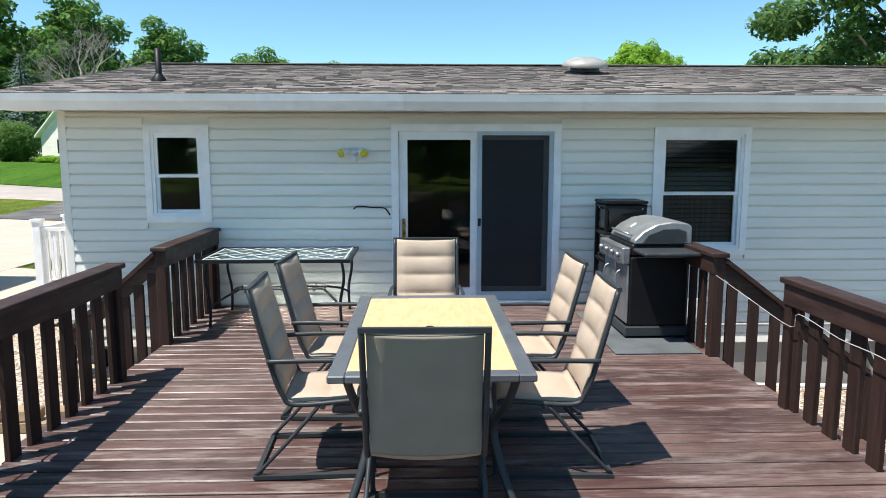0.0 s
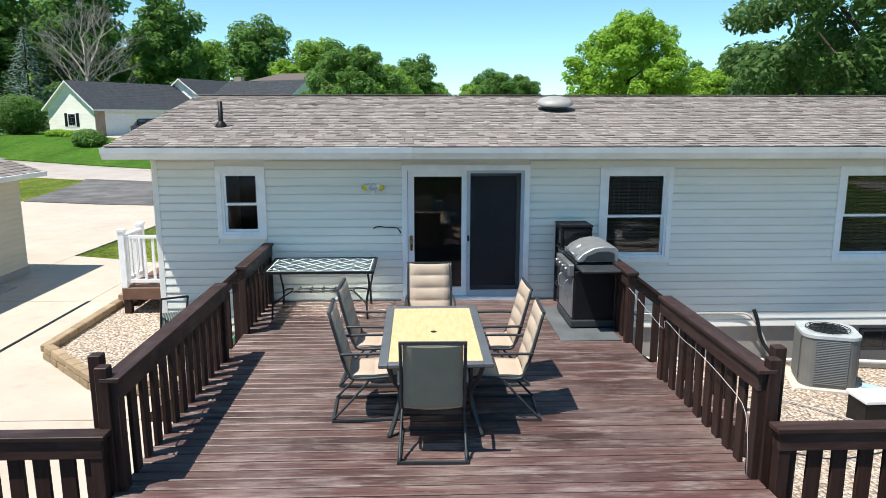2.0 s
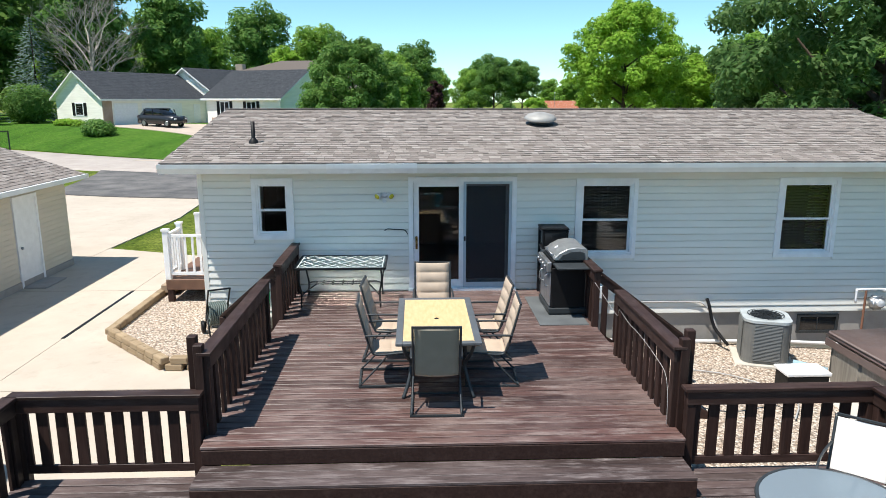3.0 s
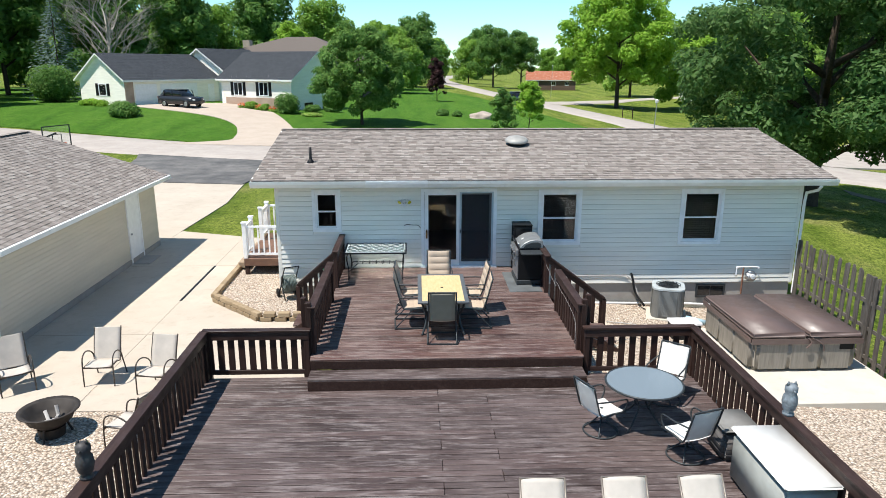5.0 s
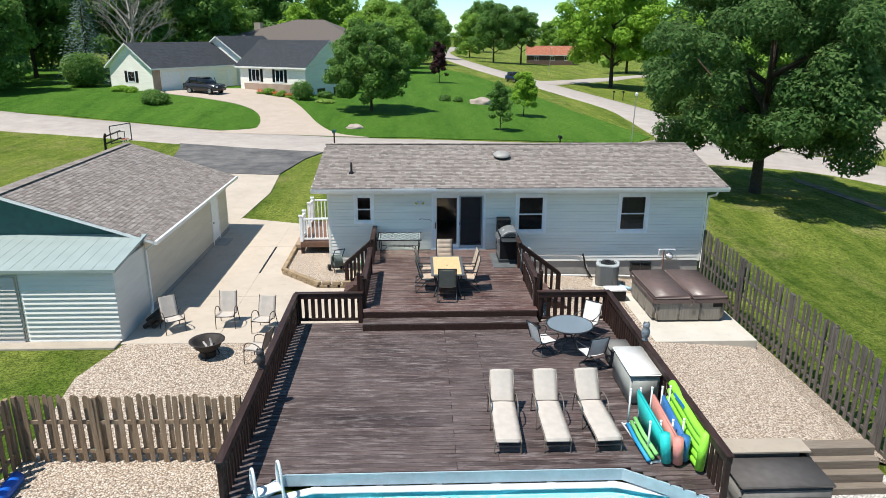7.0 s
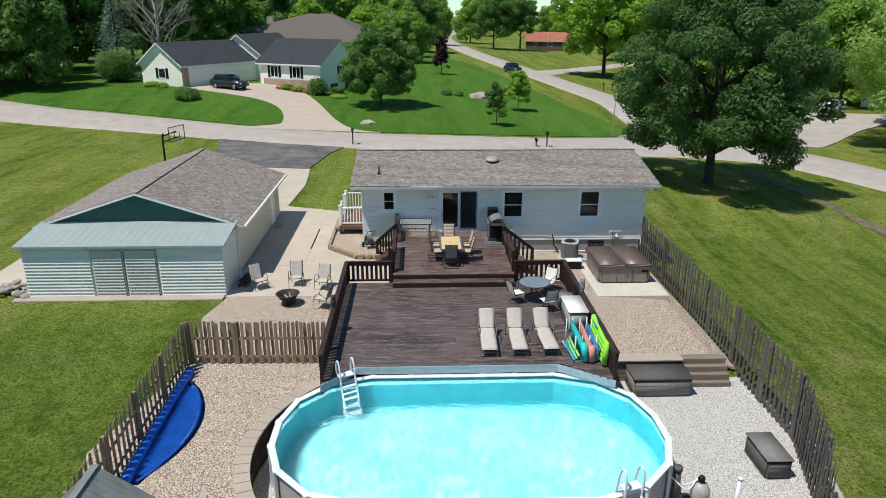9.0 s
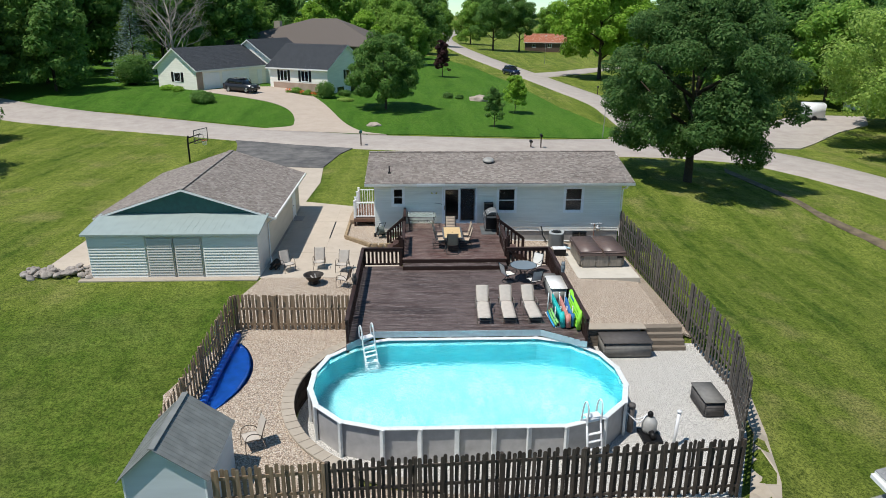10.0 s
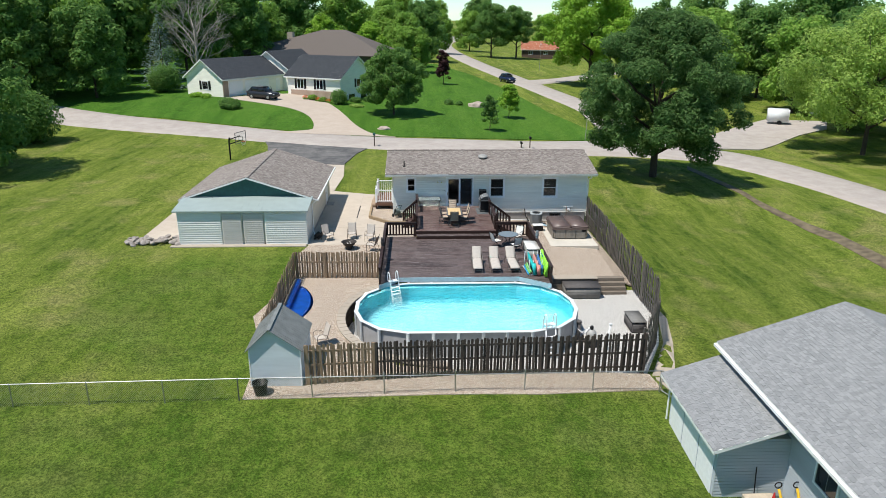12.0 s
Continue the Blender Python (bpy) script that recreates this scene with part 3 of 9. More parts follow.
def window(name, w, label, blind):
    x0, x1, z0, z1 = w
    win = thing(name, label, "window", "", "structure")
    bm = bmesh.new()
    frame_bars(bm, x0, x1, z0, z1, 0.075, -0.045, 0.06)
    part("window_frame", bm, M["trim"], win)
    bm = bmesh.new()
    frame_bars(bm, x0 + 0.075, x1 - 0.075, z0 + 0.075, z1 - 0.075, 0.035, -0.028, 0.05)
    part("inner_frame", bm, M["trim"], win)
    zm = (z0 + z1) / 2 - 0.02
    for nm, za, zb, y in (("upper_sash", zm - 0.02, z1 - 0.11, -0.012), ("lower_sash", z0 + 0.11, zm + 0.02, 0.012)):
        bm = bmesh.new()
        frame_bars(bm, x0 + 0.11, x1 - 0.11, za, zb, 0.035, y, y + 0.03)
        s = part(nm, bm, M["trim"], win)
        part("pane", bbox(x0 + 0.14, x1 - 0.14, y + 0.012, y + 0.016, za + 0.03, zb - 0.03, 0), M["glass"], s).visible_shadow = False
    if blind:
        bl = thing("window_blind", "dark closed horizontal slat blind behind the glass", "blind", "window blinds")
        z = z0 + 0.12
        me = mesh_of("slat", bbox(-(x1 - x0) / 2 + 0.12, (x1 - x0) / 2 - 0.12, -0.002, 0.002, -0.024, 0.024, 0), M["blind"])
        while z < z1 - 0.12:
            share("slat", me, bl, pose((x0 + x1) / 2, 0.13, z, -35))
            z += 0.055
    return win


M["blind"] = plain("brown_slat", (0.045, 0.036, 0.030), 0.5, var=0.2)
# One dark base colour for everything indoors puts the dimness into the paint.
M["room"] = plain("darkened_room_paint", (0.07, 0.06, 0.052), 0.9, var=0.1)

wall = thing("wall_rear", "house wall of warm grey vinyl lap siding", "wall", "", "structure")
bm = bmesh.new()
holed_wall(bm, HX0, HX1, FOOT, 2.36, 0.001, 0.16, [(a + 0.05, b - 0.05, c + (0.05 if c > 0 else 0), d - 0.05) for a, b, c, d in OPEN])
part("wall_core", bm, M["siding"], wall)
for name, (x0, x1, y0, y1) in {"wall_left": (HX0, HX0 + 0.16, 0.162, HY1), "wall_right": (HX1 - 0.16, HX1, 0.162, HY1), "wall_front": (HX0, HX1, HY1, HY1 + 0.16)}.items():
    bm = bmesh.new()
    box(bm, x0, x1, y0, y1, FOOT, 2.36)
    if name != "wall_front":
        s = -1 if name == "wall_left" else 1
        xo = HX0 if s < 0 else HX1
        vs = [bm.verts.new((xo - s * k, y, z)) for k in (0, 0.16) for y, z in ((0.0, 2.36), (HY1, 2.36), (HY1 / 2, 3.1))]
        bm.faces.new(vs[:3])
        bm.faces.new(vs[3:])
        z = FOOT
        while z < 3.0:
            inset = max(0.0, (z - 2.30) / 0.186)
            if inset < HY1 / 2 - 0.2:
                lap(bm, inset, HY1 - inset, z, 0.128, 0, 0.016, Matrix.Translation((xo, 0, 0)) @ (Matrix.Rotation(radians(-90), 4, "Z") @ Matrix.Translation((-HY1, 0, 0)) if s < 0 else Matrix.Rotation(radians(90), 4, "Z")))
            z += 0.128
    structure(name, bm, M["siding"], "house wall of warm grey vinyl lap siding", "wall")
structure("foundation", bbox(HX0 + 0.02, HX1 - 0.02, 0.03, HY1 + 0.1, -2.0, FOOT + 0.001, 0), M["foundation"], "grey poured-concrete foundation of the house", "foundation")
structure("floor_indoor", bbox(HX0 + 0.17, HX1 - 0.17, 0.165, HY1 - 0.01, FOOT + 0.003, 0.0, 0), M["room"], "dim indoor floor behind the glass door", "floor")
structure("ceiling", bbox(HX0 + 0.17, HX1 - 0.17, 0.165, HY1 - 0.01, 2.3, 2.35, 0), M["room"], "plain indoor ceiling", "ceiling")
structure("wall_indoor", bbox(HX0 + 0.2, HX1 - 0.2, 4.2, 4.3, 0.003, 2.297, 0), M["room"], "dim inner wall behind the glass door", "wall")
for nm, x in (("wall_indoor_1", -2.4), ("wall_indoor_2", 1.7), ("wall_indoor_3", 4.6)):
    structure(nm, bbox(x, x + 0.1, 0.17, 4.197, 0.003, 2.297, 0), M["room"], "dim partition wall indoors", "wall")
window("window_1", WIN_A, "small white vinyl double-hung window", False)
window("window_2", WIN_B, "white vinyl double-hung window with a dark blind", True)
window("window_3", WIN_C, "white vinyl double-hung window with a dark blind", True)
for i, (x, w) in enumerate(((HX0 - 0.02, 0.09), (HX1 - 0.07, 0.09))):
    structure("corner_trim_%d" % (i + 1), bbox(x, x + w, -0.03, 0.0, FOOT - 0.02, 2.25, 0.004), M["siding"], "grey vinyl corner post of the house", "trim")

# the sliding door
door = thing("door_1", "white sliding patio door, one panel clear, one behind a dark screen", "door", "", "structure")
bm = bmesh.new()
frame_bars(bm, -0.98, 0.98, 0.0, 2.105, 0.085, -0.05, 0.10, 0.05)
part("door_frame", bm, M["trim"], door)
for nm, x0, x1, y in (("fixed_panel", -0.03, 0.89, 0.05), ("sliding_panel", -0.89, 0.03, 0.0)):
    bm = bmesh.new()
    frame_bars(bm, x0, x1, 0.055, 2.02, 0.095, y, y + 0.04, 0.14)
    p = part(nm, bm, M["trim"], door)
    part("pane", bbox(x0 + 0.09, x1 - 0.09, y + 0.016, y + 0.022, 0.19, 1.93, 0), M["glass"], p).visible_shadow = False
bm = bmesh.new()
frame_bars(bm, 0.015, 0.893, 0.052, 2.025, 0.05, -0.035, -0.012, 0.10)
scr = part("screen_panel", bm, M["screen_frame"], door, "sliding insect screen")


def screen_mat():
    n = Nodes("insect_screen")
    n.put(0.5, n.bsdf.inputs["Alpha"])
    return n.done((0.018, 0.021, 0.027), 0.7)


part("mesh", bbox(0.062, 0.846, -0.024, -0.022, 0.15, 1.978, 0), screen_mat(), scr, "dark grey insect mesh")
bm = bbox(-0.86, -0.82, -0.03, -0.008, 0.78, 1.02, 0.008, 2)
beam(bm, (-0.84, -0.05, 0.82), (-0.84, -0.05, 0.98), 0.018, 0.018)
beam(bm, (-0.84, -0.05, 0.83), (-0.84, -0.01, 0.83), 0.014, 0.014)
beam(bm, (-0.84, -0.05, 0.97), (-0.84, -0.01, 0.97), 0.014, 0.014)
part("door_handle", bm, plain("brass", (0.45, 0.30, 0.10), 0.3, 0.9), door, "brass pull handle")
part("screen_latch", bbox(0.022, 0.055, -0.055, -0.036, 0.93, 1.02, 0.004), M["black"], door, "black latch")
structure("door_sill", bbox(-1.0, 1.0, -0.09, -0.052, -0.02, 0.045, 0.006), M["trim"], "white threshold below the patio door", "sill")

# ---------------------------------------------------------------- house roof
EX0, EX1, EY, EZ, RY, RZ = -5.20, 9.62, -0.50, 2.40, 4.05, 3.245
PITCH_Z = (RZ - EZ) / (RY - EY)
roof = thing("roof", "low gable roof with mixed brown asphalt shingles", "roof", "", "structure")
bm = bmesh.new()
prof = [(EY, EZ - 0.05), (EY, EZ), (RY, RZ), (2 * RY - EY, EZ), (2 * RY - EY, EZ - 0.05), (RY, RZ - 0.12)]
a = [bm.verts.new((EX0, y, z - 0.012)) for y, z in prof]
b = [bm.verts.new((EX1, y, z - 0.012)) for y, z in prof]
for i in range(6):
    bm.faces.new((a[i], a[(i + 1) % 6], b[(i + 1) % 6], b[i]))
bm.faces.new(a[::-1])
bm.faces.new(b)
part("roof_deck", bm, M["shingle"], roof)
slope = math.hypot(RY - EY, RZ - EZ)
shingles("shingle_field", (EX0, EY, EZ), (1, 0, 0), (0, RY - EY, RZ - EZ), EX1 - EX0, slope, M["shingle"], roof, (3.2, 6.9, 1.75))
bm = bmesh.new()
x = EX0
while x < EX1 - 0.1:
    box(bm, x, min(EX1, x + 0.235), -0.13, 0.13, -0.008, 0.004, Matrix.Translation((0, RY, RZ + 0.018)))
    x += 0.24
part("ridge_cap", bm, M["shingle"], roof, "dark ridge shingles")
structure("soffit", bbox(EX0 + 0.02, EX1 - 0.02, EY + 0.03, -0.02, 2.235, 2.25, 0), M["soffit"], "vented vinyl soffit under the eave", "soffit")
for i, x in enumerate((EX0, EX1 - 0.03)):
    bm = bmesh.new()
    beam(bm, (x + 0.015, EY, EZ - 0.085), (x + 0.015, RY, RZ - 0.085), 0.03, 0.15)
    beam(bm, (x + 0.015, RY, RZ - 0.085), (x + 0.015, 2 * RY - EY, EZ - 0.085), 0.03, 0.15)
    structure("rake_trim_%d" % (i + 1), bm, M["gutter"], "white rake board at the roof's gable end", "trim")


def gutter(name, x0, x1, y, z, label):
    """A K-style gutter that faces -y."""
    prof = [(0, 0), (-0.060, 0.0), (-0.082, 0.045), (-0.112, 0.09), (-0.125, 0.165), (-0.11, 0.165), (-0.10, 0.105), (-0.055, 0.014), (-0.008, 0.014), (-0.008, 0.165), (0, 0.165)]
    bm = bmesh.new()
    a = [bm.verts.new((x0, y + p, z + q)) for p, q in prof]
    b = [bm.verts.new((x1, y + p, z + q)) for p, q in prof]
    n = len(prof)
    for i in range(n):
        bm.faces.new((a[i], a[(i + 1) % n], b[(i + 1) % n], b[i]))
    for e in (a[::-1], b):
        bm.faces.new([e[i] for i in (0, 1, 2, 3, 4, 5, 6, 7, 8, 9, 10)])
    return structure(name, bm, M["gutter"], label, "gutter")


gutter("gutter_patch", -2.36, -0.82, EY + 0.004, EZ - 0.177, "newer clean white section of gutter").data.materials[0] = M["trim"]
gutter("gutter", EX0, EX1, EY + 0.01, EZ - 0.178, "white metal gutter along the eave")
bm = bmesh.new()
tube(bm, [(9.2, EY - 0.05, 2.2), (9.2, -0.42, 2.08), (9.12, -0.06, 1.95), (9.1, -0.05, 1.7), (9.1, -0.05, -0.8)], 0.04, 6)
structure("downspout", bm, M["gutter"], "white metal downspout at the house corner", "downspout")

# ---------------------------------------------------------------- decks
DX0, DX1, DY = -3.03, 1.93, -6.03
LX0, LX1, LZ = -4.98, 4.02, -0.42


def board(bm_w, bm_l, th=0.036):
    bm = bbox(-bm_l / 2, bm_l / 2, -bm_w / 2, bm_w / 2, -th, 0, 0.007)
    return bm


upper = thing("upper_deck", "raised deck of dark red-brown stained boards", "deck", "", "structure")
PITCH = 0.1435
me = mesh_of("deck_board", board(PITCH - 0.016, DX1 - DX0 + 0.06), M["deck"])
y = -0.02 - PITCH / 2
rows_u = int((-DY - 0.02) / PITCH)
for i in range(rows_u):
    share("deck_board", me, upper, pose((DX0 + DX1) / 2 + random.uniform(-0.01, 0.01), y, random.uniform(-0.002, 0.002), 0, 0, random.uniform(-0.03, 0.03)))
    y -= PITCH
YE = y + PITCH / 2
bm = bbox(DX0 - 0.02, DX1 + 0.02, YE + 0.002, YE + 0.04, -0.20, -0.04, 0.004)
part("fascia_board", bm, M["rail"], upper)
for x in (DX0 - 0.02, DX1 - 0.02):
    part("rim_joist", bbox(x, x + 0.04, YE + 0.045, -0.03, -0.28, -0.04, 0.004), M["rail"], upper)
part("underside", bbox(DX0 + 0.04, DX1 - 0.04, YE + 0.06, -0.04, -0.16, -0.045, 0), M["baluster"], upper)
# the step between the decks
stair = thing("deck_step", "long wooden step between two stained decks", "step", "", "structure")
for k in range(3):
    part("tread_board", bbox(DX0 - 0.02, DX1 + 0.0, YE - 0.14 * k - 0.135, YE - 0.14 * k - 0.003, -0.235, -0.2, 0.005), M["deck_grey"], stair)
part("riser_board", bbox(DX0 - 0.02, DX1 + 0.0, YE - 0.418, YE - 0.38, LZ + 0.002, -0.237, 0.004), M["rail"], stair)

lower = thing("lower_deck", "large pool deck of dark brown stained boards", "deck", "", "structure")
y = -5.72 - PITCH / 2
SEAM = (-0.75, -0.75, 0.1, 0.1)
lengths = {}


def lay(x0, x1, yy):
    key = round(x1 - x0, 3)
    if key not in lengths:
        lengths[key] = mesh_of("deck_board", board(PITCH - 0.016, key - 0.006), M["deck_grey"])
    share("deck_board", lengths[key], lower, pose((x0 + x1) / 2, yy, LZ + random.uniform(-0.002, 0.002), 0, 0, random.uniform(-0.02, 0.02)))


row = 0
while y > -13.95:
    if y > -12.85:
        s = SEAM[row % 4]
        if y > YE - 0.02:
            lay(LX0, DX0 - 0.03, y)
            lay(DX1 + 0.03, LX1, y)
        else:
            lay(LX0, s, y)
            lay(s, LX1, y)
    else:
        cut = (-12.85 - y) / 1.05 * 0.95
        lay(LX0, max(LX0 + 0.1, -4.05 - cut * 0.9), y)
        lay(min(LX1 - 0.1, 2.45 + cut * 1.5), LX1, y)
    y -= PITCH
    row += 1
part("underside", bbox(LX0 + 0.05, LX1 - 0.05, -12.7, -5.75, LZ - 0.2, LZ - 0.045, 0), M["baluster"], lower)
for x0, x1, y0, y1 in ((LX0 - 0.03, LX0 + 0.01, -13.95, -5.7), (LX1 - 0.01, LX1 + 0.03, -13.95, -5.7), (LX0, DX0, -5.72, -5.68), (DX1, LX1, -5.72, -5.68)):
    part("skirt_board", bbox(x0, x1, y0, y1, LZ - 0.30, LZ - 0.04, 0.004), M["rail"], lower)
for (xa, ya), (xb, yb) in (((-4.05, -12.92), (2.45, -12.92)), ((LX0, -14.0), (-4.05, -12.92)), ((2.45, -12.92), (LX1, -14.0))):
    bm = bmesh.new()
    beam(bm, (xa, ya, LZ - 0.135), (xb, yb, LZ - 0.135), 0.03, 0.25)
    part("pool_fascia", bm, M["fascia"], lower, "grey-blue vinyl fascia above the pool rim")
for x in (LX0 + 0.1, -2.0, 1.0, LX1 - 0.1):
    for yy in (-6.2, -9.5, -12.4):
        part("deck_post", bbox(x - 0.06, x + 0.06, yy - 0.06, yy + 0.06, lawn_z(x, yy) - 0.05, LZ - 0.2, 0), M["rail"], lower)
for x in (DX0 + 0.15, DX1 - 0.15):
    for yy in (-1.5, -4.0):
        part("deck_post", bbox(x - 0.06, x + 0.06, yy - 0.06, yy + 0.06, lawn_z(x, yy) - 0.05, -0.165, 0), M["rail"], upper)


def railing(label, a, b, floor, top, gap=0.225, foot=-0.25, bottom_rail=False, posts=True, slats=True):
    """A length of railing from a to b (x, y): cap, rail board, balusters and end posts."""
    a, b = Vector((*a, 0)), Vector((*b, 0))
    d = b - a
    ln = d.length
    ang = math.degrees(math.atan2(d.y, d.x))
    r = thing("deck_railing", label, "railing", "deck railings", "structure", pose(a.x, a.y, floor, 0, 0, ang))
    part("cap_rail", bbox(-0.03, ln + 0.03, -0.075, 0.075, top - 0.038, top, 0.005), M["rail_x"], r)
    part("rail_board", bbox(0, ln, 0.02, 0.056, top - 0.185, top - 0.04, 0.004), M["rail_x"], r)
    part("rail_board", bbox(0, ln, -0.056, -0.02, top - 0.185, top - 0.04, 0.004), M["rail_x"], r)
    if bottom_rail:
        part("bottom_rail", bbox(0, ln, -0.02, 0.02, 0.06, 0.15, 0.004), M["rail_x"], r)
    if slats:
        n = max(2, round(ln / gap))
        me = mesh_of("baluster", bbox(-0.057, 0.057, -0.018, 0.018, (0.152 if bottom_rail else foot), top - 0.05, 0.004), M["baluster"])
        for i in range(n):
            share("baluster", me, r, pose((i + 0.5) * ln / n, 0, 0, random.uniform(-0.3, 0.3), random.uniform(-0.6, 0.6), 0))
    if posts:
        me = mesh_of("post", bbox(-0.048, 0.048, -0.048, 0.048, -0.42, top - 0.042, 0.005), M["baluster"])
        for x in (0.05, ln - 0.05):
            share("post", me, r, pose(x, 0, 0))
    return r


M["rail_x"] = wood_mat("dark_stained_rail_board", (0.026, 0.0135, 0.011), (0.056, 0.030, 0.024), (0.15, 0.10, 0.085), 0.35, 0.5, 0, 0.3)
RAIL = "dark brown stained wooden railing with upright balusters"
railing(RAIL, (DX0, -0.04), (DX0, -1.72), 0, 0.92)
railing(RAIL, (DX0, -2.66), (DX0, -5.62), 0, 0.92)
railing(RAIL, (DX1, -0.04), (DX1, -2.25), 0, 0.92)
railing(RAIL, (DX1, -3.42), (DX1, -5.62), 0, 0.92)
railing(RAIL, (LX0, -5.70), (DX0 - 0.05, -5.70), LZ, 0.94, 0.198, 0.05, True)
railing(RAIL, (LX0 + 0.02, -5.78), (LX0 + 0.02, -13.85), LZ, 0.94, 0.198, -0.12)
railing(RAIL, (DX1 + 0.05, -5.76), (LX1, -5.76), LZ, 0.94, 0.198, 0.05, True)
railing(RAIL, (LX1 - 0.02, -5.84), (LX1 - 0.02, -13.95), LZ, 0.94, 0.198, -0.12)
# newel posts where the upper railings end
for x in (DX0 - 0.06, DX1 + 0.06):
    for dx, dy, top in ((0, 0, 1.0), (-0.10 if x < 0 else 0.10, 0.13, 1.05)):
        p = tagged(part("newel_post", bbox(-0.048, 0.048, -0.048, 0.048, LZ + 0.003 if dy == 0 else -0.9, top, 0.006, m=Matrix.Translation((x + dx, -5.60 + dy, 0))), M["baluster"]), "dark stained square newel post at the deck corner", "post", "newel posts", "structure")


def side_stair(x0, y0, y1, out, drop_to):
    """Steps that lead outwards from the gap in the upper railing, with one sloping handrail."""
    s = 1 if out > x0 else -1
    st = thing("side_stair", "dark stained wooden side steps with a sloping handrail", "stairs", "side stairs", "structure")
    n = 4
    run = abs(out - x0)
    for i in range(n - 1):
        z = (i + 1) / n * drop_to
        xa = x0 + s * (i * run / (n - 1) + 0.03)
        xb = x0 + s * ((i + 1) * run / (n - 1))
        part("tread", bbox(min(xa, xb), max(xa, xb), y1, y0, z - 0.04, z, 0.005), M["deck"], st)
    for yy in (y0 + 0.02, y1 - 0.06):
        bm = bmesh.new()
        beam(bm, (x0 + s * 0.04, yy + 0.02, -0.22), (out, yy + 0.02, drop_to - 0.02), 0.04, 0.24)
        part("stringer", bm, M["rail"], st)
    bm = bmesh.new()
    beam(bm, (x0 + s * 0.05, y0 + 0.04, 0.86), (out, y0 + 0.04, 0.86 + drop_to * 0.98), 0.12, 0.036)
    beam(bm, (x0 + s * 0.05, y0 + 0.04, 0.78), (out, y0 + 0.04, 0.78 + drop_to * 0.98), 0.036, 0.13)
    part("handrail", bm, M["rail_x"], st)
    for i in range(7):
        f = (i + 0.7) / 7
        x = x0 + s * run * f
        part("baluster", bbox(x - 0.045, x + 0.045, y0 + 0.02, y0 + 0.056, drop_to * f - 0.12, 0.75 + drop_to * f * 0.98, 0.004), M["baluster"], st)
    part("post", bbox(out - 0.048, out + 0.048, y0 - 0.01, y0 + 0.086, drop_to - 0.05, 0.82 + drop_to * 0.98, 0.004), M["baluster"], st)


side_stair(DX1, -2.25, -3.38, 3.32, lawn_z(3.32, -2.3))
side_stair(DX0, -1.72, -2.62, -3.95, -0.78)

# ---------------------------------------------------------------- garage with lean-to
GX0, GX1, GY0, GY1, GB = -17.75, -9.85, -3.75, 5.6, -0.80
GR, GE, GZ = 3.04, 1.72, -13.85
garage = thing("garage", "cream-sided garage with a brown shingle roof and teal gable", "garage")
bm = bmesh.new()
for x0, x1, y0, y1 in ((GX1 - 0.12, GX1, GY0, GY1), (GX0, GX0 + 0.12, GY0, GY1), (GX0 + 0.12, GX1 - 0.12, GY1 - 0.12, GY1), (GX0 + 0.12, GX1 - 0.12, GY0, GY0 + 0.12)):
    box(bm, x0, x1, y0, y1, GB, GE)
z = GB + 0.2
while z < GE - 0.1:
    lap(bm, GY0 + 0.0, 3.16, z, 0.115, 0, 0.014, Matrix.Translation((GX1, 0, 0)) @ Matrix.Rotation(radians(90), 4, "Z"))
    lap(bm, 4.2, GY1, z, 0.115, 0, 0.014, Matrix.Translation((GX1, 0, 0)) @ Matrix.Rotation(radians(90), 4, "Z"))
    z += 0.115
part("wall", bm, M["garage_siding"], garage)
part("footing", bbox(GX0 - 0.03, GX1 + 0.03, GY0, GY1 + 0.03, GB - 0.4, GB + 0.19, 0.01), M["foundation"], garage)
bm = bmesh.new()
tri = [[bm.verts.new(p) for p in ((GX0, y, GE), (GX1, y, GE), (GZ, y, GR - 0.06))] for y in (GY0 - 0.002, GY0 + 0.1)]
bm.faces.new(tri[0])
bm.faces.new(tri[1][::-1])
for i in range(3):
    bm.faces.new((tri[0][i], tri[0][(i + 1) % 3], tri[1][(i + 1) % 3], tri[1][i]))
part("gable", bm, M["teal"], garage, "dark teal painted gable")
bm = bmesh.new()
for y in (GY1, GY1 - 0.12):
    vs = [bm.verts.new(p) for p in ((GX0, y, GE), (GX1, y, GE), (GZ, y, GR - 0.06))]
    bm.faces.new(vs)
part("gable", bm, M["garage_siding"], garage)
hw = GX1 - GZ + 0.42
ez = GR - (GR - GE) / (GX1 - GZ) * hw
for s in (1, -1):
    bm = bmesh.new()
    sec = [(0, GR - 0.015), (s * hw, ez - 0.015), (s * hw, ez - 0.10), (0, GR - 0.12)]
    a = [bm.verts.new((GZ + p, GY0 - 0.28, q)) for p, q in sec]
    b = [bm.verts.new((GZ + p, GY1 + 0.3, q)) for p, q in sec]
    for i in range(4):
        bm.faces.new((a[i], a[(i + 1) % 4], b[(i + 1) % 4], b[i]))
    bm.faces.new(a)
    bm.faces.new(b[::-1])
    part("roof_slope", bm, M["gutter"], garage)
    ln = math.hypot(hw, GR - ez)
    if s > 0:
        shingles("shingle_field", (GZ + hw, GY0 - 0.28, ez), (0, 1, 0), (-hw, 0, GR - ez), GY1 - GY0 + 0.58, ln, M["shingle"], garage, seed=5)
    else:
        shingles("shingle_field", (GZ - hw, GY0 - 0.28, ez), (0, 1, 0), (hw, 0, GR - ez), GY1 - GY0 + 0.58, ln, M["shingle"], garage, seed=6)
bm = bmesh.new()
y = GY0 - 0.28
